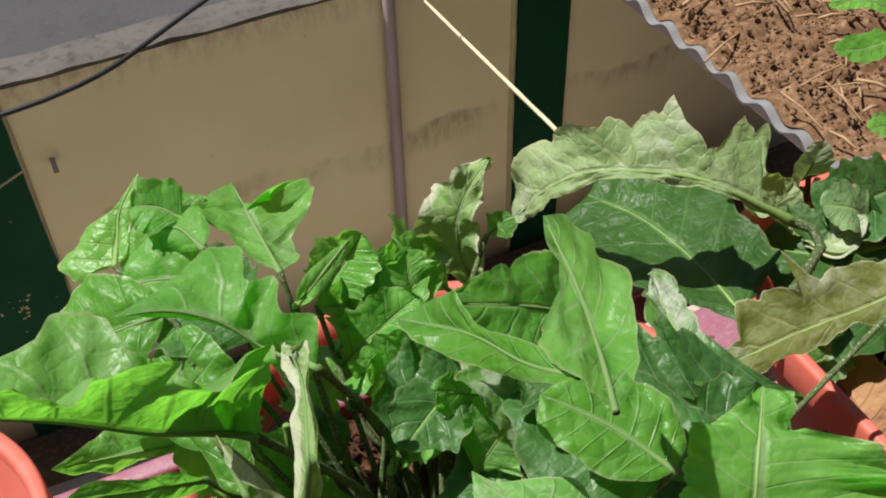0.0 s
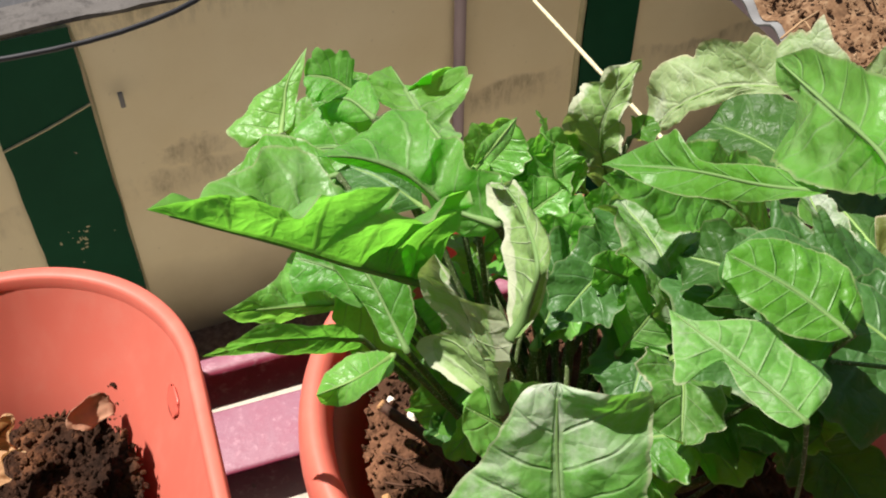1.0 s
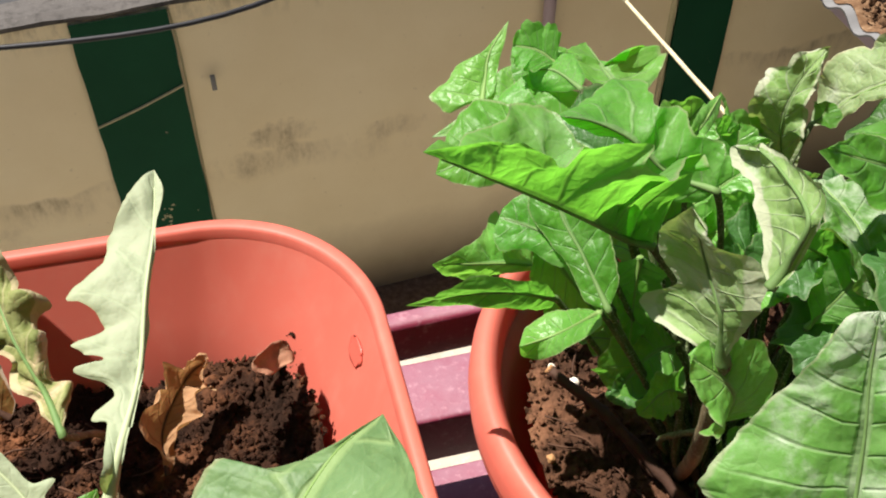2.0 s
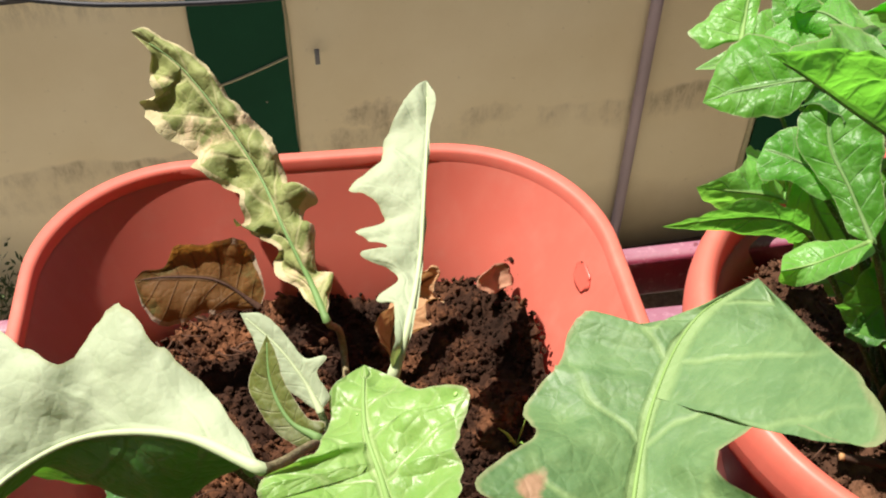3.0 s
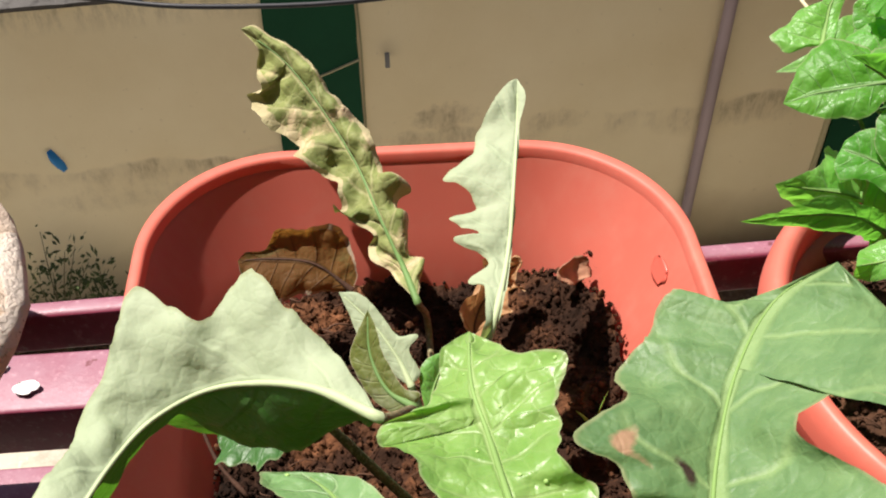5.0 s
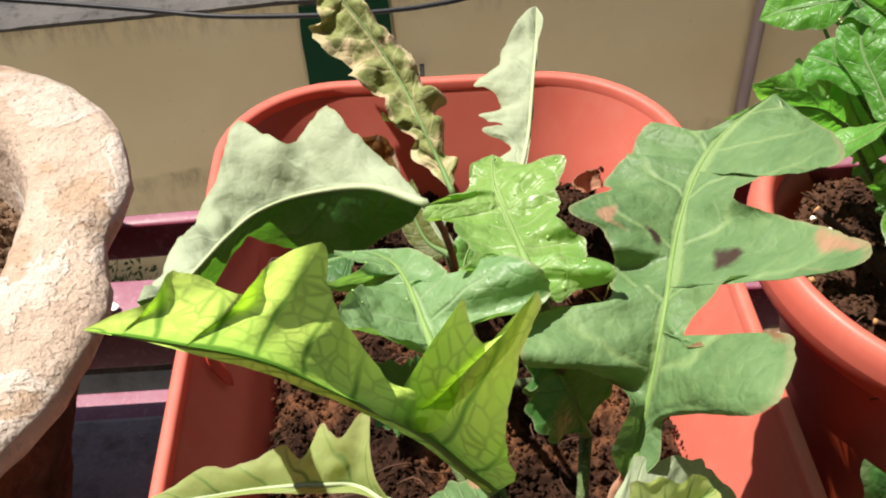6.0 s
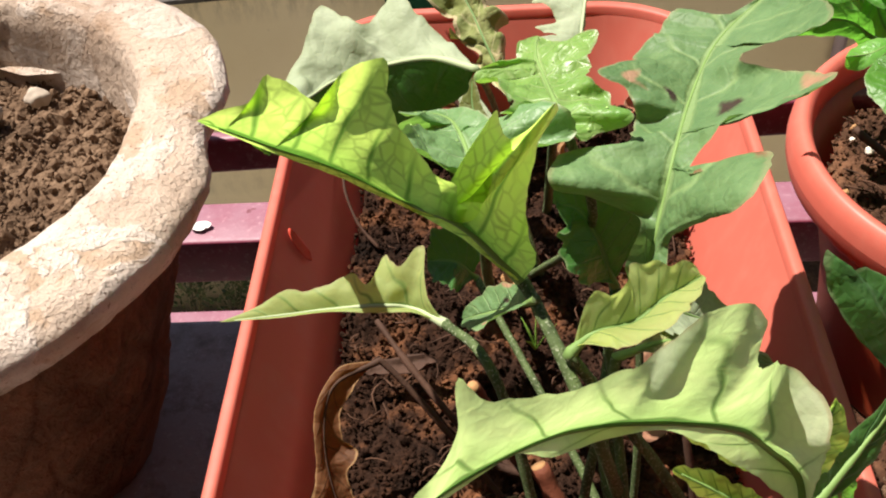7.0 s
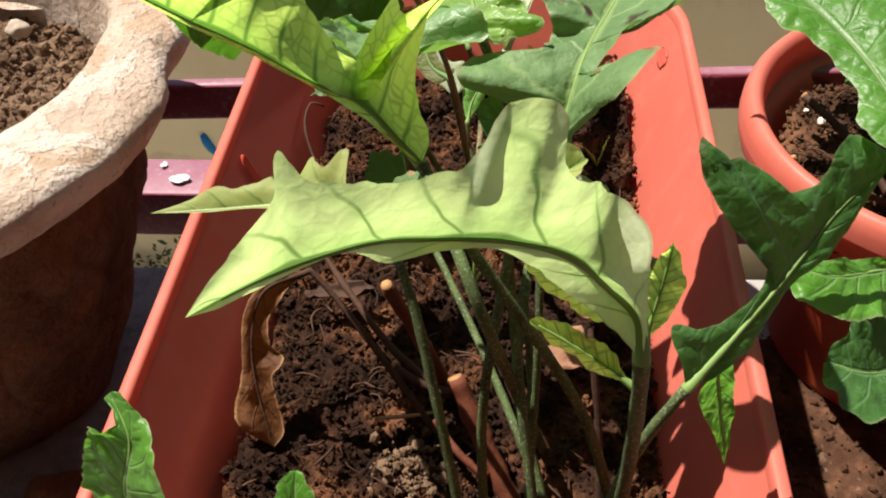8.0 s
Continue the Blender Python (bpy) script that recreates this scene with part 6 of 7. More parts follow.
blade(herb3, L_DUSTY, [(0.202, -0.193, 0.098), (0.196, -0.180, 0.101), (0.189, -0.165, 0.103)], [(0.210, -0.188, 0.101), (0.206, -0.180, 0.102), (0.205, -0.174, 0.103), (0.198, -0.171, 0.103), (0.192, -0.169, 0.103)], [(0.198, -0.193, 0.098), (0.194, -0.184, 0.099), (0.193, -0.178, 0.101), (0.184, -0.179, 0.099), (0.186, -0.173, 0.101)], bulge=(0.10, 0.10), ruffle=0.0012, quilt=0.0014, thick=0.0005, stalk=[(0.205, -0.122, -0.050), (0.225, -0.175, 0.010)], seed=168)
blade(herb3, L_GREEN, [(0.196, -0.185, 0.147), (0.193, -0.175, 0.141), (0.192, -0.157, 0.130), (0.186, -0.138, 0.118)], [(0.195, -0.175, 0.144), (0.193, -0.158, 0.133), (0.193, -0.151, 0.134), (0.193, -0.148, 0.131), (0.191, -0.140, 0.121)], [(0.193, -0.184, 0.146), (0.192, -0.173, 0.136), (0.190, -0.165, 0.131), (0.187, -0.154, 0.125), (0.184, -0.150, 0.126)], bulge=(0.10, 0.08), ruffle=0.0010, quilt=0.0012, seed=69, thick=0.0003, label='folded green leaf with a pale downy edge')
leaf(herb3, L_BRIGHT, [(0.166, -0.152, 0.040), (0.164, -0.156, 0.060), (0.153, -0.152, 0.072)], 0.013, (0.0, -0.5, 0.9), stalk=[(0.195, -0.112, -0.050)], lobes=2, depth=0.3, seed=70, thick=0.0009)
# the neighbours' shade on this leaf is put into its colour by L_DARK
blade(herb3, L_DARK, [(0.245, -0.178, 0.078), (0.240, -0.169, 0.082), (0.231, -0.160, 0.086), (0.222, -0.153, 0.090), (0.214, -0.148, 0.093)], [(0.248, -0.165, 0.082), (0.245, -0.160, 0.085), (0.243, -0.158, 0.085), (0.240, -0.152, 0.088), (0.236, -0.149, 0.090), (0.229, -0.144, 0.093), (0.223, -0.144, 0.093), (0.217, -0.146, 0.093)], [(0.240, -0.176, 0.079), (0.235, -0.173, 0.081), (0.227, -0.170, 0.083), (0.224, -0.173, 0.082), (0.221, -0.176, 0.082), (0.215, -0.174, 0.083), (0.213, -0.170, 0.085), (0.215, -0.164, 0.087), (0.215, -0.158, 0.089), (0.210, -0.154, 0.091), (0.210, -0.151, 0.093)], bulge=(0.08, 0.10), ruffle=0.0012, quilt=0.0012, seed=71, thick=0.0006, stalk=[(0.215, -0.115, -0.050), (0.245, -0.140, 0.030)], label='broad leaf under its neighbours, their shade put into its dark green')
blade(herb3, L_LUSH, [(0.189, -0.203, 0.164), (0.193, -0.193, 0.162), (0.200, -0.176, 0.155), (0.207, -0.154, 0.148)], [(0.195, -0.186, 0.148), (0.195, -0.175, 0.144), (0.201, -0.166, 0.138), (0.204, -0.166, 0.146), (0.206, -0.157, 0.145)], [(0.197, -0.196, 0.161), (0.200, -0.190, 0.162), (0.202, -0.185, 0.165), (0.200, -0.180, 0.164), (0.203, -0.174, 0.161), (0.205, -0.163, 0.156)], bulge=(0.08, 0.08), ruffle=0.0008, quilt=0.0012, seed=171, thick=0.0003, label='glossy bright green leaf standing high')
leaf(herb3, L_GREEN, [(0.263, -0.110, 0.045), (0.239, -0.110, 0.070), (0.204, -0.112, 0.090)], 0.024, (0.0, -0.6, 0.8), stalk=[(0.195, -0.112, -0.050)], fold=(5, 5), sweep=0.1, seed=72, label='green leaf with a white midvein', edges=([(0.193, 5.1), (0.716, 12.7), (0.945, 4.5)], [(0.303, 16.6), (0.541, 14.5), (0.771, 8.1), (0.908, 3.6)]), scallop=0.22, thick=0.0009)
leaf(herb3, L_GREEN, [(0.247, -0.114, 0.020), (0.239, -0.107, 0.035), (0.232, -0.101, 0.045), (0.217, -0.104, 0.050)], 0.018, (0, -0.6, 0.8), stalk=[(0.195, -0.112, -0.050)], lobes=3, depth=0.4, seed=172, thick=0.0009)
leaf(herb3, L_SAGE, [(0.350, -0.075, 0.031), (0.329, -0.065, 0.045), (0.315, -0.055, 0.049), (0.292, -0.040, 0.047), (0.280, -0.028, 0.033), (0.273, -0.018, 0.012)], 0.04, (0, 0.15, 1), stalk=[(0.235, -0.120, -0.050), (0.347, -0.090, 0.022)], fold=(-45, 50), curl=(0, 10), sweep=0.1, ruffle=0.08, seed=73, thick=0.0019, quilt=0.0016, label='large grey-green leaf with puckered mildewed face', edges=([(0.22, 2.7), (0.367, 3.9), (0.587, 3.0), (0.78, 7.2), (0.945, 2.7)], [(0.128, 5.4), (0.14, 32.2), (0.183, 21.1), (0.229, 24.7), (0.266, 16.9), (0.312, 9.9), (0.367, 17.2), (0.394, 26.5), (0.45, 20.8), (0.495, 13.6), (0.55, 19.3), (0.596, 15.1), (0.688, 18.7), (0.789, 18.4), (0.945, 14.5)]), scallop=0.22)
# shade of the large leaf above is put into this deep green
leaf(herb3, L_DEEP_SHADE, [(0.331, -0.091, 0.000), (0.333, -0.058, 0.000), (0.331, -0.021, -0.004), (0.323, 0.008, -0.010)], 0.03, (-0.1, -0.6, 0.8), stalk=[(0.235, -0.120, -0.050)], lobes=2, depth=0.15, fold=(5, 5), ruffle=0.08, waist=0.2, blunt=0.3, seed=74, label='broad leaf under the others, their shade put into its deep green', thick=0.0009)
blade(herb3, L_WOOL, [(0.156, -0.166, 0.108), (0.159, -0.165, 0.113), (0.161, -0.164, 0.123), (0.165, -0.148, 0.120), (0.166, -0.136, 0.117)], [(0.157, -0.168, 0.111), (0.162, -0.165, 0.113), (0.162, -0.165, 0.128), (0.165, -0.151, 0.124), (0.170, -0.133, 0.115)], [(0.158, -0.160, 0.107), (0.159, -0.155, 0.110), (0.163, -0.143, 0.111), (0.166, -0.129, 0.110)], bulge=(-0.25, -0.15), ruffle=0.0014, quilt=0.0010, thick=0.0012, label='upright woolly limb of the cupped leaf', seed=67)
blade(herb3, L_LUSH, [(0.167, -0.060, 0.060), (0.155, -0.050, 0.063), (0.140, -0.045, 0.062), (0.120, -0.044, 0.058)], [(0.167, -0.049, 0.066), (0.162, -0.043, 0.069), (0.152, -0.037, 0.070), (0.143, -0.039, 0.066), (0.139, -0.043, 0.063), (0.132, -0.041, 0.063), (0.127, -0.042, 0.061)], [(0.162, -0.062, 0.057), (0.152, -0.060, 0.057), (0.140, -0.051, 0.059), (0.135, -0.047, 0.060), (0.126, -0.046, 0.059)], bulge=(0.12, 0.10), ruffle=0.0016, quilt=0.0014, seed=251, thick=0.0009, stalk=[(0.195, -0.112, -0.050)])
blade(herb3, L_GREEN, [(0.158, -0.033, 0.064), (0.158, -0.027, 0.068), (0.158, -0.021, 0.072)], [(0.150, -0.030, 0.065), (0.151, -0.024, 0.070)], [(0.165, -0.029, 0.067), (0.168, -0.026, 0.070)], bulge=(0.12, 0.10), ruffle=0.0010, quilt=0.0012, seed=252, thick=0.0008, stalk=[(0.195, -0.112, -0.050)])
blade(herb3, L_GREEN, [(0.148, -0.067, 0.069), (0.136, -0.064, 0.065), (0.126, -0.062, 0.062), (0.117, -0.061, 0.058)], [(0.146, -0.059, 0.072), (0.141, -0.054, 0.073), (0.134, -0.049, 0.073), (0.128, -0.049, 0.070), (0.123, -0.052, 0.066), (0.121, -0.055, 0.063), (0.119, -0.058, 0.061)], [(0.144, -0.071, 0.065), (0.138, -0.074, 0.061), (0.131, -0.071, 0.059), (0.125, -0.068, 0.058), (0.121, -0.066, 0.058)], bulge=(0.14, 0.12), ruffle=0.0014, quilt=0.0016, seed=311, thick=0.0009, stalk=[(0.195, -0.112, -0.050), (0.160, -0.098, 0.040)], label='puckered dark green leaf with a whitened tip')
blade(herb3, L_GREEN, [(0.153, -0.111, 0.043), (0.150, -0.097, 0.051), (0.147, -0.085, 0.058), (0.149, -0.073, 0.068)], [(0.148, -0.106, 0.043), (0.146, -0.097, 0.048), (0.142, -0.089, 0.052), (0.139, -0.082, 0.055), (0.141, -0.075, 0.061), (0.145, -0.073, 0.065)], [(0.157, -0.106, 0.049), (0.158, -0.096, 0.057), (0.160, -0.088, 0.064), (0.157, -0.079, 0.068), (0.153, -0.074, 0.069)], bulge=(0.10, 0.12), ruffle=0.0016, quilt=0.0016, seed=312, thick=0.0010, stalk=[(0.195, -0.112, -0.050)], label='broad dark green puckered leaf')
blade(herb3, L_LUSH, [(0.150, -0.094, 0.047), (0.143, -0.085, 0.050), (0.137, -0.080, 0.051), (0.132, -0.076, 0.051)], [(0.148, -0.086, 0.052), (0.144, -0.076, 0.056), (0.139, -0.074, 0.056), (0.134, -0.074, 0.053)], [(0.145, -0.094, 0.045), (0.137, -0.087, 0.047), (0.130, -0.084, 0.046), (0.129, -0.080, 0.048)], bulge=(0.12, 0.12), ruffle=0.0014, quilt=0.0014, seed=313, thick=0.0008, stalk=[(0.195, -0.112, -0.050)])
blade(herb3, L_LUSH, [(0.146, -0.045, 0.051), (0.148, -0.036, 0.059), (0.152, -0.026, 0.067)], [(0.139, -0.038, 0.055), (0.141, -0.032, 0.060), (0.147, -0.026, 0.066)], [(0.156, -0.044, 0.054), (0.157, -0.036, 0.060), (0.155, -0.029, 0.065)], bulge=(0.12, 0.12), ruffle=0.0012, quilt=0.0014, seed=253, thick=0.0008, stalk=[(0.195, -0.112, -0.050)])
blade(herb3, L_GREEN, [(0.119, -0.281, 0.089), (0.113, -0.257, 0.097), (0.104, -0.236, 0.102), (0.093, -0.219, 0.106)], [(0.110, -0.275, 0.091), (0.106, -0.267, 0.093), (0.107, -0.258, 0.096), (0.103, -0.250, 0.098), (0.098, -0.241, 0.100), (0.091, -0.236, 0.101), (0.088, -0.226, 0.104)], [(0.129, -0.267, 0.095), (0.128, -0.241, 0.103), (0.119, -0.219, 0.109), (0.105, -0.215, 0.109)], bulge=(0.08, 0.08), ruffle=0.0010, quilt=0.0012, seed=254, thick=0.0014, stalk=[(0.200, -0.120, -0.050)], label='broad mid-green leaf reaching over the round pot')
leaf(herb3, L_POWDER, [(0.265, -0.142, 0.060), (0.268, -0.128, 0.060), (0.270, -0.114, 0.060), (0.276, -0.098, 0.058)], 0.012, (0.2, -0.6, 0.8), stalk=[(0.195, -0.112, -0.050)], fold=(5, 15), seed=75, sweep=0.3, edges=([(0.012, 8.7), (0.284, 10.2), (0.761, 3.9)], [(0.101, 7.8), (0.486, 6.9), (0.89, 7.5)]), scallop=0.22, thick=0.0009)
leaf(herb3, L_OLIVE, [(0.347, -0.130, 0.055), (0.339, -0.125, 0.044), (0.317, -0.120, 0.036), (0.297, -0.115, 0.027), (0.282, -0.110, 0.029)], 0.024, (0, 0.1, 1), stalk=[(0.240, -0.130, -0.050)], fold=(0, 35), sweep=0.1, ruffle=0.128, seed=76, edges=([(0.229, 7.2), (0.394, 5.1), (0.596, 8.7), (0.789, 4.5)], [(0.012, 13.3), (0.229, 13.0), (0.385, 16.0), (0.422, 24.1), (0.434, 10.5), (0.55, 17.2), (0.642, 16.0), (0.706, 5.4), (0.927, 4.2)]), scallop=0.22, thick=0.0009)
leaf(herb3, L_LUSH, [(0.215, -0.206, 0.120), (0.220, -0.198, 0.130), (0.228, -0.188, 0.132)], 0.034, (0.0, -0.4, 1), thick=0.0007, fold=(3, 5), sweep=0.1, ruffle=0.08, seed=77, label='broad green leaf spread flat over the pot', edges=([(0.119, 11.7), (0.404, 13.0), (0.569, 11.7), (0.633, 7.2), (0.798, 3.6)], [(0.11, 22.6), (0.706, 18.7), (0.718, 8.4), (0.789, 5.4), (0.985, 4.5)]), scallop=0.22)
blade(herb3, L_GREEN, [(0.229, -0.173, 0.089), (0.221, -0.162, 0.094), (0.210, -0.152, 0.099)], [(0.234, -0.169, 0.091), (0.234, -0.160, 0.095), (0.227, -0.154, 0.098), (0.218, -0.151, 0.100)], [(0.224, -0.173, 0.089), (0.216, -0.170, 0.090), (0.211, -0.165, 0.093), (0.207, -0.157, 0.096)], bulge=(0.10, 0.10), ruffle=0.0012, quilt=0.0013, seed=177, thick=0.0008, stalk=[(0.205, -0.118, -0.050)])
# dark green here holds the shade low in the bush
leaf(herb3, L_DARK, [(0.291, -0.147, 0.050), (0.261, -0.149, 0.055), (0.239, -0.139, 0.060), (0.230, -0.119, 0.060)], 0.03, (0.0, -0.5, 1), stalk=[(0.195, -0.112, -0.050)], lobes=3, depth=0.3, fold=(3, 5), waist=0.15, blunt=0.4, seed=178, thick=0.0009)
leaf(herb3, L_BRIGHT, [(0.191, -0.050, 0.037), (0.198, -0.048, 0.044), (0.209, -0.046, 0.056)], 0.012, (0, -0.6, 0.8), stalk=[(0.195, -0.112, -0.050)], lobes=2, depth=0.2, fold=(30, 20), seed=78, thick=0.0009)
leaf(herb3, L_BRIGHT, [(0.212, -0.060, 0.027), (0.213, -0.055, 0.035), (0.208, -0.050, 0.041)], 0.013, (0, -0.6, 0.8), stalk=[(0.195, -0.112, -0.050)], lobes=3, depth=0.4, seed=79, thick=0.0009)
leaf(herb3, L_BRIGHT, [(0.224, -0.060, 0.027), (0.220, -0.055, 0.039), (0.221, -0.050, 0.048)], 0.011, (0, -0.6, 0.8), stalk=[(0.195, -0.112, -0.050)], lobes=2, depth=0.3, seed=80, thick=0.0009)
leaf(herb3, L_GREEN, [(0.248, -0.050, 0.043), (0.253, -0.048, 0.044), (0.255, -0.046, 0.048)], 0.006, (0, -0.6, 0.8), stalk=[(0.195, -0.112, -0.050)], lobes=2, depth=0.2, seed=81, thick=0.0009)
rng = random.Random(31)
for k in range(16):
    a = 2.4 * k
    r0 = 0.02 + 0.035 * rng.random()
    p0 = Vector((0.205 + r0 * math.cos(a) * 0.9, -0.105 + r0 * math.sin(a) * 0.8, -0.015 + 0.03 * rng.random()))
    d = Vector((math.cos(a), math.sin(a), 0.5)) * rng.uniform(0.018, 0.028)
    leaf(herb3, (L_GREEN, L_DARK, L_BRIGHT)[k % 3], [p0, p0 + d * 0.5 + Vector((0, 0, 0.006)), p0 + d], rng.uniform(0.007, 0.010), (0, -0.5, 1), lobes=3, depth=0.6,
         fold=(rng.uniform(-10, 40), rng.uniform(-10, 40)), ruffle=0.2, stalk=[(0.197, -0.112, -0.05)], thick=0.0012, seed=200 + k)
# darker greens among these leaves paint in the shade of the bush's gaps
for k in range(22):
    a = 2.4 * k
    p0 = Vector((rng.uniform(0.190, 0.262), rng.uniform(-0.168, -0.092), rng.uniform(0.0, 0.055)))
    d = Vector((math.cos(a), math.sin(a), rng.uniform(0.0, 0.5))) * rng.uniform(0.026, 0.046)
    leaf(herb3, (L_DARK, L_GREEN, L_DEEP_SHADE, L_POWDER)[k % 4], [p0, p0 + d * 0.5 + Vector((0, 0, 0.007)), p0 + d], rng.uniform(0.011, 0.018), (0, -0.4, 1), lobes=3, depth=0.45,
         fold=(rng.uniform(-15, 30), rng.uniform(-15, 30)), curl=(10, -10), ruffle=0.22, stalk=[(0.205, -0.118, -0.05)], thick=0.0014, seed=240 + k)
SPROUTS = [(0.204, -0.052, 0.028), (0.215, -0.049, 0.035), (0.226, -0.037, 0.036), (0.205, -0.064, 0.032), (0.214, -0.069, 0.030), (0.201, -0.049, 0.031), (0.205, -0.079, 0.032), (0.217, -0.093, 0.038), (0.219, -0.107, 0.042), (0.203, -0.100, 0.029), (0.217, -0.121, 0.044), (0.229, -0.123, 0.047), (0.200, -0.069, 0.026), (0.223, -0.071, 0.031)]
for k, p0 in enumerate(SPROUTS):
    a = 1.9 * k + 0.6
    p0 = Vector(p0)
    d = Vector((math.cos(a) * 0.9, math.sin(a) * 0.5 - 0.2, rng.uniform(0.5, 1.0))) * rng.uniform(0.022, 0.034)
    leaf(herb3, (L_BRIGHT, L_LUSH, L_GREEN)[k % 3], [p0 - d * 0.5, p0 + Vector((0, -0.002, 0.003)), p0 + d * 0.5], rng.uniform(0.010, 0.014), (-0.1, -0.7, 0.75), lobes=2 + k % 2, depth=0.35,
         fold=(rng.uniform(0, 35), rng.uniform(0, 35)), ruffle=0.15, stalk=[(0.203, -0.110, -0.05)], thick=0.0009, seed=280 + k)
c = Vector((0.47, -0.10, -0.055))
herb4 = thing("potted_herb", "young lobed-leaf herb in the second planter", "plant", c)
leaf(herb4, L_SAGE, [(0.354, -0.032, 0.020), (0.364, -0.038, 0.010), (0.384, -0.049, -0.005)], 0.014, (0, -0.6, 0.8), lobes=2, depth=0.2, fold=(20, 30), curl=(20, 40), ruffle=0.2, waist=0.15, blunt=0.35, seed=401, thick=0.0013, label='pale curled leaf hanging over the planter rim')
# this and the next deep green leaf are added as the planter's shade
leaf(herb4, L_DEEP_SHADE, [(0.419, -0.070, -0.010), (0.386, -0.068, -0.005), (0.368, -0.049, -0.010)], 0.022, (0, -0.5, 0.9), stalk=[(0.470, -0.100, -0.055)], lobes=3, depth=0.3, ruffle=0.15, waist=0.15, blunt=0.4, seed=402, thick=0.0014, label='broad dark leaf added to stand for the deep shade')
leaf(herb4, L_DEEP_SHADE, [(0.396, -0.104, -0.020), (0.381, -0.090, -0.015), (0.366, -0.072, -0.020)], 0.022, (0, -0.5, 0.9), stalk=[(0.470, -0.100, -0.055)], lobes=3, depth=0.3, ruffle=0.15, waist=0.15, blunt=0.4, seed=403, thick=0.0014)
leaf(herb4, L_SAGE, [(0.384, -0.050, -0.010), (0.385, -0.064, 0.000), (0.400, -0.063, 0.006)], 0.008, (0, -0.5, 0.9), stalk=[(0.470, -0.100, -0.055)], lobes=2, depth=0.3, fold=(15, 20), ruffle=0.2, seed=404, thick=0.0012)
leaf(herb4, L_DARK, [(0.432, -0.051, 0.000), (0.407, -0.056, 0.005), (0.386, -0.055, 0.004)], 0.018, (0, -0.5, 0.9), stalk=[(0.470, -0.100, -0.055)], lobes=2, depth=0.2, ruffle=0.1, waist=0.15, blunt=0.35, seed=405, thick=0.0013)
leaf(herb4, L_GREEN, [(0.579, 0.089, -0.044), (0.549, 0.087, -0.044), (0.526, 0.087, -0.039)], 0.01, (0, -0.5, 0.9), stalk=[(0.470, -0.100, -0.055)], lobes=2, depth=0.2, fold=(8, 8), seed=90, thick=0.0013)
leaf(herb4, L_BRIGHT, [(0.535, 0.030, -0.063), (0.518, 0.032, -0.052), (0.502, 0.030, -0.047)], 0.008, (0, -0.5, 0.9), stalk=[(0.470, -0.100, -0.055)], lobes=2, depth=0.2, fold=(8, 8), seed=91, thick=0.0013)
leaf(herb4, L_BRIGHT, [(0.598, 0.110, -0.045), (0.569, 0.118, -0.034), (0.545, 0.116, -0.032)], 0.007, (0, -0.5, 0.9), stalk=[(0.470, -0.100, -0.055)], lobes=2, depth=0.2, fold=(8, 8), seed=92, thick=0.0013)
leaf(herb4, L_BLUE, [(0.404, -0.064, 0.000), (0.394, -0.062, 0.010), (0.383, -0.057, 0.012)], 0.011, (0, -0.5, 0.9), stalk=[(0.470, -0.100, -0.055)], lobes=2, depth=0.2, fold=(8, 8), seed=93, thick=0.0013)
leaf(herb4, L_PALE, [(0.393, -0.033, 0.000), (0.393, -0.038, 0.012), (0.396, -0.038, 0.025)], 0.008, (0, -0.5, 0.9), stalk=[(0.470, -0.100, -0.055)], lobes=2, depth=0.2, fold=(8, 8), seed=94, thick=0.0013)
leaf(herb4, L_PALE, [(0.384, -0.053, -0.010), (0.384, -0.066, 0.000), (0.397, -0.066, 0.008)], 0.007, (0, -0.5, 0.9), stalk=[(0.470, -0.100, -0.055)], lobes=2, depth=0.2, fold=(8, 8), seed=95, thick=0.0013)
leaf(herb4, L_POWDER, [(0.388, -0.088, -0.030), (0.357, -0.098, -0.020), (0.343, -0.098, -0.020)], 0.01, (0, -0.5, 0.9), stalk=[(0.470, -0.100, -0.055)], lobes=2, depth=0.2, fold=(8, 8), seed=96, thick=0.0013)


# ---- stumps, twigs, scraps and small things ----
def strand(plant, name, pts, radius, material, seed, label="", cut=None):
    """A bare stalk or twig of a plant; cut gives its sawn end a pale face."""
    bm = bmesh.new()
    line = [q - plant.location for q in spline(pts, 18)]
    tube(bm, line, radius if callable(radius) else (lambda f: radius * (1.0 - 0.35 * f)), 9, 1.0, 0.35, seed)
    ob = part(name, bm, material, plant, label)
    if cut:
        end, way = line[-1], (line[-1] - line[-2]).normalized()
        bm = bmesh.new()
        tube(bm, [end - way * 0.0008, end + way * 0.0007], cut, 10, 1.0, 0.2, seed)
        part("cut_face", bm, CUT, ob, "pale cut pith")
    return ob


strand(herb2, "cut_stalk", [(-0.002, -0.236, -0.052), (-0.010, -0.248, -0.008), (-0.016, -0.260, 0.026)], lambda f: 0.0028 - 0.0006 * f, STUMP, 1, "red-brown cut flower stalk", 0.0018)
strand(herb2, "cut_stalk", [(0.024, -0.284, -0.056), (0.012, -0.268, -0.036), (0.003, -0.257, -0.020)], lambda f: 0.0038 - 0.0004 * f, STUMP, 2, "rust-red cut flower stalk", 0.0026)
strand(herb2, "twig", [(-0.002, -0.244, -0.046), (-0.022, -0.232, -0.034), (-0.040, -0.214, -0.022), (-0.054, -0.196, -0.014)], 0.0017, TWIG, 3, "dry brown twig")
strand(herb2, "twig", [(0.000, -0.246, -0.042), (-0.012, -0.244, -0.038), (-0.021, -0.240, -0.034)], 0.0019, TWIG, 4, "", 0.0013)
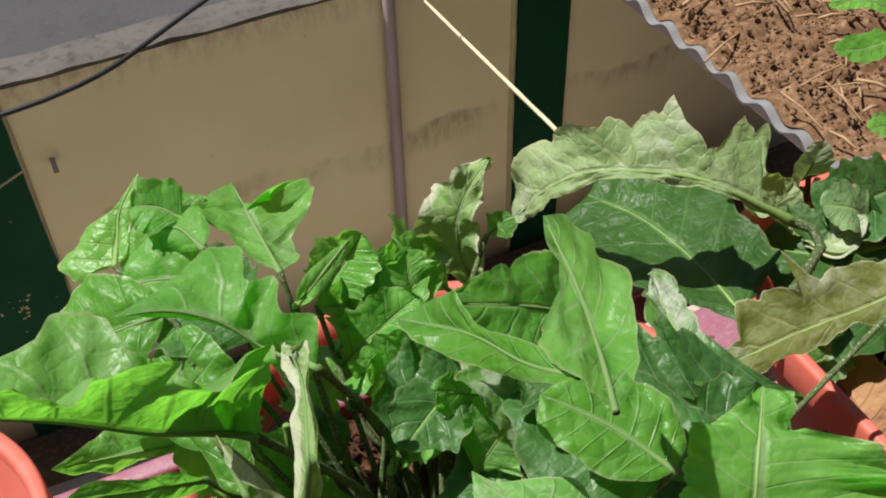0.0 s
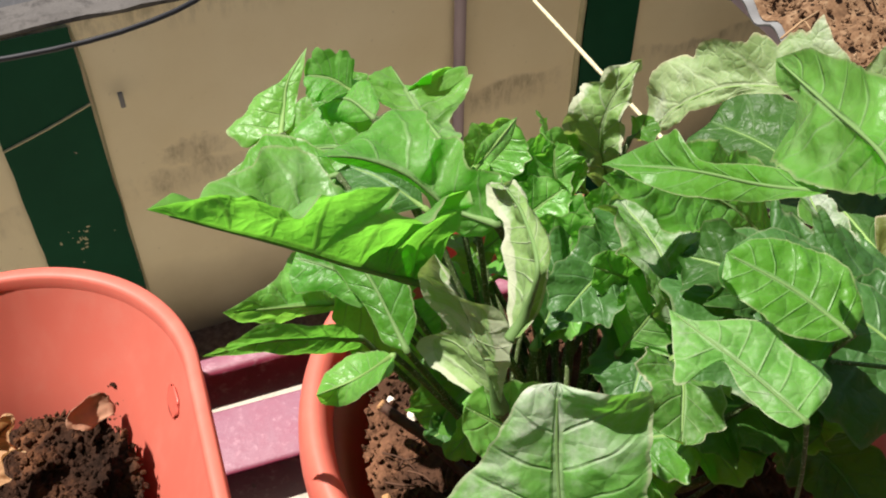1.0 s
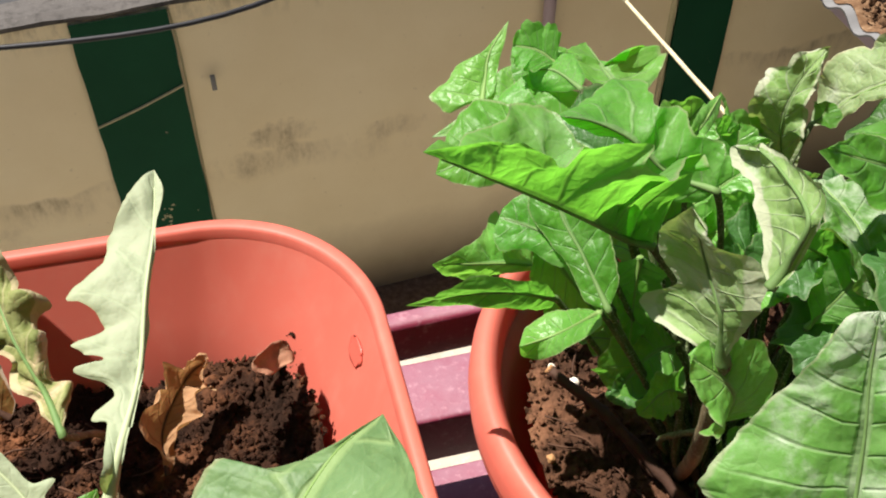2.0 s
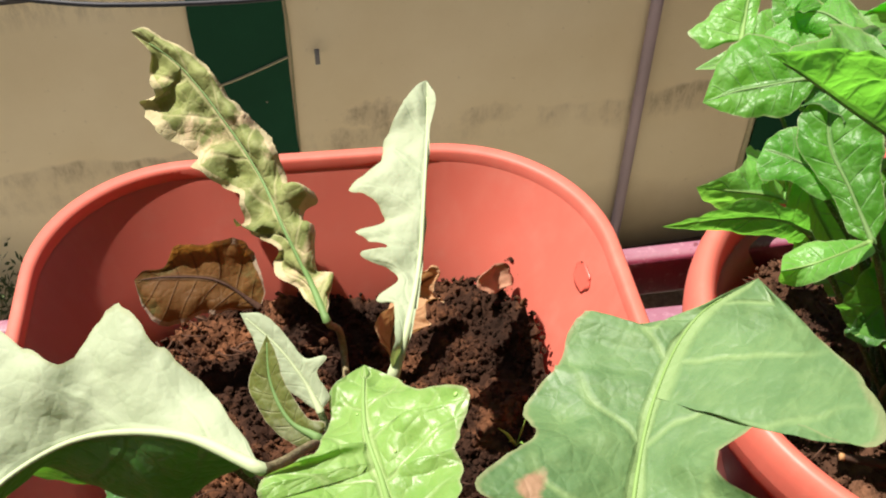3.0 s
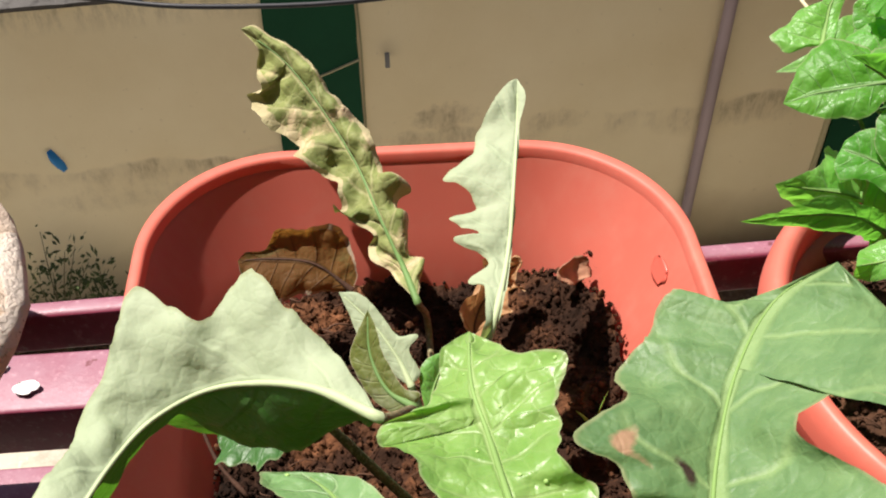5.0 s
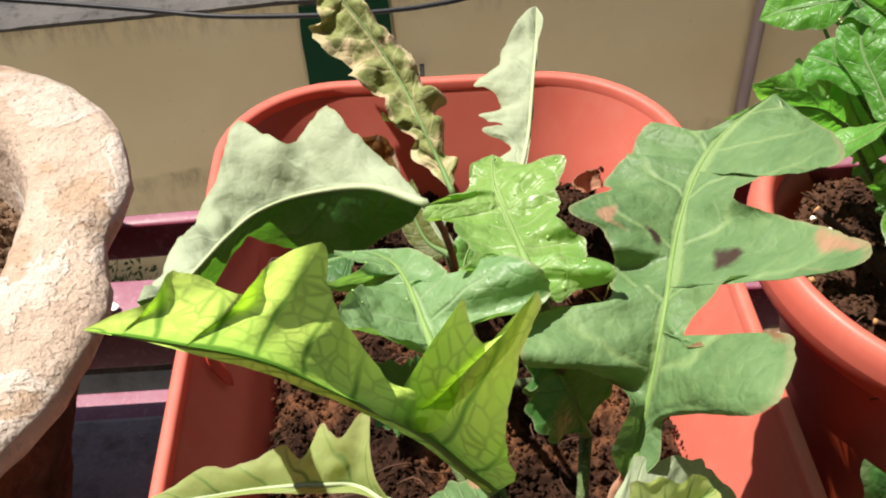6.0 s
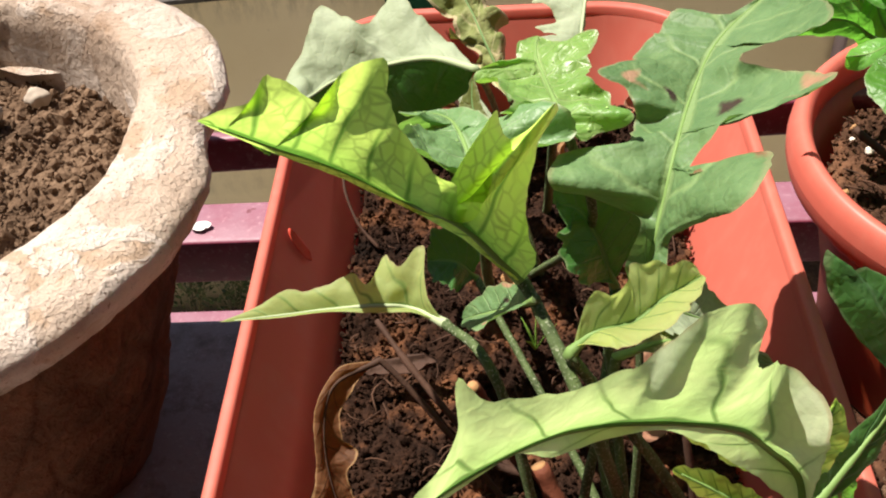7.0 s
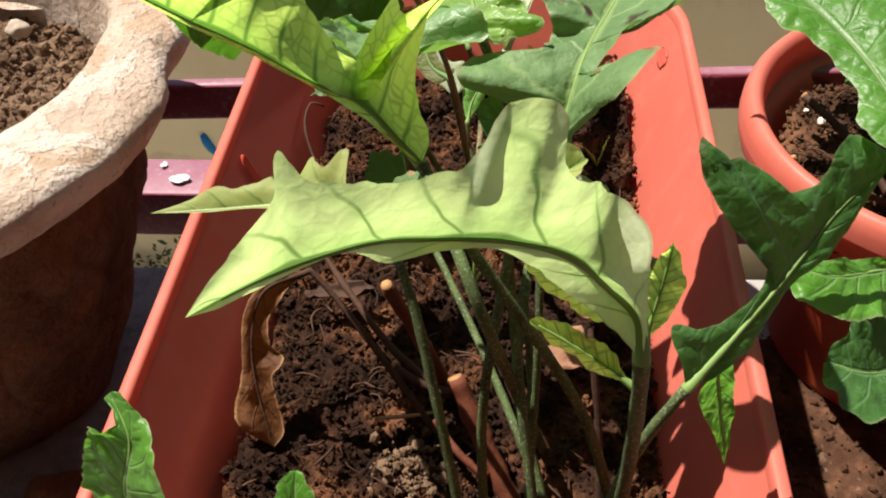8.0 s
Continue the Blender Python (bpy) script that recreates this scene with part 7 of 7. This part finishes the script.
strand(herb2, "twig", [(0.014, -0.278, -0.046), (0.004, -0.272, -0.040), (-0.004, -0.262, -0.036)], 0.0018, STUMP, 5)
strand(herb2, "twig", [(-0.026, -0.258, -0.042), (-0.014, -0.257, -0.041), (-0.004, -0.254, -0.042)], 0.0008, STRAW, 6)
strand(herb2, "twig", [(0.030, -0.262, -0.050), (0.028, -0.250, -0.020), (0.026, -0.240, 0.004)], 0.0017, STALK, 7)
strand(herb2, "stem", [(0.052, -0.288, -0.052), (0.050, -0.276, -0.02), (0.046, -0.262, 0.012)], 0.0016, TWIG, 10)
strand(herb, "root", [(-0.062, -0.122, -0.048), (-0.072, -0.112, -0.040), (-0.078, -0.098, -0.030), (-0.076, -0.088, -0.024), (-0.070, -0.088, -0.026)], 0.0008, TWIG, 11, "thin curly dry root")
strand(herb3, "twig", [(0.182, -0.112, -0.048), (0.170, -0.094, -0.036), (0.154, -0.074, -0.028)], 0.0026, TWIG, 12, "dry brown cut stalk", 0.0018)
strand(herb3, "twig", [(0.188, -0.124, -0.050), (0.178, -0.108, -0.042), (0.168, -0.090, -0.034)], 0.0024, TWIG, 13)
strand(herb3, "twig", [(0.196, -0.128, -0.050), (0.190, -0.112, -0.038), (0.186, -0.096, -0.026)], 0.0022, TWIG, 14)
strand(herb3, "twig", [(0.186, -0.136, -0.046), (0.176, -0.132, -0.042), (0.162, -0.128, -0.040)], 0.0018, TWIG, 15, "", 0.0014)
strand(herb4, "tendril", [(0.400, -0.030, 0.012), (0.396, -0.036, 0.006), (0.394, -0.040, -0.004), (0.390, -0.046, -0.012), (0.388, -0.048, -0.022)], 0.0012, STUMP, 16, "red-brown dead tendril")
leaf(herb4, L_DRY, [(0.366, -0.126, -0.046), (0.367, -0.112, -0.036), (0.368, -0.098, -0.036), (0.366, -0.088, -0.042)], 0.017, (-0.2, -0.6, 0.8), lobes=2, depth=0.2, fold=(15, 25), curl=(20, 20), ruffle=0.25, waist=0.12, blunt=0.3, seed=301, stem=TWIG, thick=0.001, label="tan dry fallen leaf")


def scrap(name, at, size, turn, material, label, seed, category="leaf scrap"):
    """A curled papery flake."""
    bm = bmesh.new()
    n = 9
    rows_ = []
    for i in range(n):
        row = []
        for j in range(n):
            x, y = 2 * i / (n - 1) - 1, 2 * j / (n - 1) - 1
            k = 1 / max(1.0, math.hypot(x, y)) * (1 + 0.3 * noise.noise(Vector((x, y, seed))))
            row.append(bm.verts.new((x * k * size[0], y * k * size[1], size[2] * (x * x * 0.8 + y * y * 0.5 + 0.9 * noise.noise(Vector((x * 1.6, y * 1.6, seed * 2.0)))))))
        rows_.append(row)
    for a, b in zip(rows_, rows_[1:]):
        for j in range(n - 1):
            bm.faces.new((a[j], a[j + 1], b[j + 1], b[j]))
    geo_ = bmesh.ops.extrude_face_region(bm, geom=bm.faces[:])["geom"]
    bmesh.ops.translate(bm, verts=[v for v in geo_ if isinstance(v, bmesh.types.BMVert)], vec=(0, 0, 0.0005))
    bmesh.ops.recalc_face_normals(bm, faces=bm.faces)
    ob = part(name, bm, material)
    ob.matrix_world = pose(*at, *turn) if len(turn) == 3 else Matrix.Translation(at) @ Vector(turn[:3]).to_track_quat("Z", "Y").to_matrix().to_4x4()
    return tagged(ob, label, category)


PAPER = mat_plain("papery_dead_leaf", (0.30, 0.15, 0.09), 0.8, 0.2, 200.0, 0.4, 0.001)
scrap("dead_leaf", (0.040, -0.226, -0.038), (0.012, 0.009, 0.004), (25, 10, 20), PAPER, "pinkish papery dead leaf on the soil", 1)
scrap("dead_leaf", (0.048, -0.204, -0.034), (0.010, 0.007, 0.003), (35, -10, 70), PAPER, "pinkish papery dead leaf on the soil", 2)
scrap("dead_leaf", (0.060, -0.042, -0.032), (0.009, 0.005, 0.003), (50, 20, 30), PAPER, "curled dry leaf scrap in the corner", 4)
scrap("dead_leaf", (-0.048, -0.196, -0.042), (0.014, 0.004, 0.003), (10, 0, 10), TWIG, "flat brown dead leaf on the soil", 5)
scrap("dead_leaf", (-0.004, -0.152, -0.040), (0.006, 0.004, 0.002), (20, 0, 60), CUT, "small orange leaf scrap on the soil", 6)
# red petals stuck to the plastic
for k, (at, sx, sy, turn) in enumerate((((-0.0886, -0.153, -0.0150), 0.0030, 0.0088, (0.92, -0.05, 0.39, 0)),)):
    scrap("petal", at, (sx, sy, 0.00015), turn, PETAL, "wet red petal stuck to the plastic wall", 20 + k, "petal")
WET = Mat("wet_plastic").set((0.47, 0.088, 0.062), 0.34, spec=0.4)
scrap("water_film", (0.08927, -0.0584, -0.01772), (0.0060, 0.0042, 0.0001), (-0.908, -0.07, 0.413, 0), WET, "wet patch drying on the plastic wall", 41, "water film")
# white chips and pebbles
for at, sz in (((-0.199, 0.018, -0.1562), 0.006), ((-0.214, 0.033, -0.1564), 0.0025), ((0.165, -0.021, -0.0568), 0.004), ((0.188, -0.020, -0.0570), 0.003)):
    scrap("paint_chip", at, (sz, sz * 0.8, 0.001), (0, 0, 30 * sz * 1000), PAINT_FLAKE, "white paint chip on the maroon bar", 30 + sz * 900, "paint chip")


def lump(name, at, size, material, label, category, seed, squash=(1, 1, 1)):
    bm = bmesh.new()
    v = bmesh.ops.create_icosphere(bm, subdivisions=3, radius=1.0)["verts"]
    for q in v:
        k = 1 + 0.35 * noise.noise(q.co * 1.4 + Vector((seed, 0, 0))) + 0.12 * noise.noise(q.co * 4 + Vector((0, seed, 0)))
        q.co = Vector((q.co.x * squash[0], q.co.y * squash[1], q.co.z * squash[2])) * k * size
    ob = part(name, bm, material)
    ob.location = at
    return tagged(ob, label, category)


lump("perlite_grain", (0.166, -0.070, -0.045), 0.0020, PERLITE, "round white perlite grain on the soil", "perlite", 1)
lump("perlite_grain", (0.161, -0.060, -0.046), 0.0013, PERLITE, "round white perlite grain on the soil", "perlite", 2)
lump("perlite_grain", (0.148, -0.098, -0.046), 0.0016, CUT, "pale round grain on the soil", "perlite", 3)
lump("pebble", (-0.228, -0.052, -0.006), 0.006, STONE, "rounded brown pebble in the clay pot's soil", "pebble", 4, (1, 0.8, 0.8))
lump("pebble", (-0.243, -0.072, 0.0), 0.006, STONE, "rounded brown pebble in the clay pot's soil", "pebble", 5, (1, 0.8, 0.8))
lump("clay_shard", (-0.188, -0.222, -0.158), 0.022, CLAY_BODY, "broken piece of red clay on the ledge", "shard", 6, (1.0, 0.7, 0.5))


def clod_at(r):
    v = Vector((r.gauss(0, 1), r.gauss(0, 1), abs(r.gauss(0, 0.7)))) * 0.006
    return Vector((-0.012, -0.276, -0.050)) + v


v, f = crumbs(clod_at, 220, 0.0006, 0.003, random.Random(4))
stuff_mesh("soil_clod", v, f, SOIL_BROWN, "light brown crumbly clod on the dark soil", "soil")


# grass seedlings and yellow-green sprouts
def sprout(at, material, height, count, label, seed):
    rng_ = random.Random(seed)
    top = thing("seedling", label, "seedling", at, "seedlings in the planter")
    for k in range(count):
        a = rng_.uniform(0, 6.28)
        d = Vector((math.cos(a) * 0.6, math.sin(a) * 0.6, 1.0)) * height * rng_.uniform(0.7, 1.1)
        line = spline([(0, 0, 0), d * 0.5 + Vector((0, 0, height * 0.1)), d], 9)
        bm = bmesh.new()
        tube(bm, line, lambda f: height * 0.05 * max(0.1, math.sin(math.pi * (0.15 + 0.85 * f))), 6, 0.35)
        part("blade", bm, material, top)


SPROUT = mat_plain("sprout_green", (0.20, 0.36, 0.06), 0.5, 0.15, 200.0)
sprout((0.058, -0.106, -0.046), SPROUT, 0.013, 4, "thin green grass seedling in the soil", 1)
sprout((0.005, -0.185, -0.046), SPROUT, 0.014, 4, "tiny green seedling in the soil", 3)

# fibres and crumbs strewn in the beds and over the ledge
rng = random.Random(77)
FIBRE = mat_plain("root_fibre", (0.07, 0.032, 0.017), 0.85, 0.3, 200.0)
for box, z0, count, where in (((-0.07, 0.07, -0.40, -0.03), -0.046, 260, "long planter"), ((0.155, 0.29, -0.16, -0.03), -0.047, 160, "round pot")):
    bm = bmesh.new()
    for k in range(count):
        c = Vector((rng.uniform(box[0], box[1]), rng.uniform(box[2], box[3]), 0))
        c.z = z0 + height_soil(c.x, c.y, 0.0085 if z0 > -0.0465 else 0.006, 3.0 if z0 > -0.0465 else 8.0) - 0.003
        a, ln = rng.uniform(0, 6.28), rng.uniform(0.004, 0.016)
        d = Vector((math.cos(a), math.sin(a), rng.uniform(-0.2, 0.5))) * ln * 0.5
        tube(bm, spline([c - d, c + Vector((rng.uniform(-1, 1), rng.uniform(-1, 1), 0.6)) * ln * 0.25, c + d], 5), rng.uniform(0.00018, 0.0005), 4)
    tagged(part("fibre", bm, FIBRE), "fine root fibres in the soil of the " + where, "fibre", kind="stuff")


def on_ledge(r):
    x, y = r.uniform(-0.5, 0.6), r.uniform(-0.60, -0.09)
    keep = noise.noise(Vector((x * 9, y * 9, 4))) + (0.5 if 0.10 < x < 0.34 else 0.0)
    return (x, y, LEDGE_Z + 0.0006) if keep > (-0.1 if x > 0.1 else 0.12) else None


def in_spill(x, y):
    return 0.062 < x < 0.31 and -0.50 < y < -0.10 and noise.noise(Vector((x * 14, y * 14, 2))) + 0.5 * noise.noise(Vector((x * 60, y * 60, 5))) > (0.06 if y < -0.2 else -0.28)


soil_bed("spilled_soil", in_spill, (0.06, 0.312, -0.502, -0.098), lambda x, y: LEDGE_Z + 0.0025 + height_soil(x, y, 0.0035, 9.0), SOIL_RED,
         "dark soil spilled on the ledge between the pots", 15, 5000, 0.0005, 0.003, 0.004)
v, f = crumbs(on_ledge, 16000, 0.0006, 0.0032, rng)
stuff_mesh("spilled_soil", v, f, SOIL_BROWN, "spilled soil crumbs on the concrete ledge", "soil")


def far_wall_dirt(r):
    along, up = r.gauss(0, 0.0045), abs(r.gauss(0, 0.006))
    c = Vector((0.0632, -0.0372, -0.0490)) + Vector((0.72, -0.69, 0)) * along + Vector((0.30, 0.33, 0.88)) * up
    return c


v, f = crumbs(far_wall_dirt, 150, 0.0004, 0.0014, rng)
stuff_mesh("soil_splash", v, f, SOIL, "dark soil splashed up the planter's far wall", "soil")
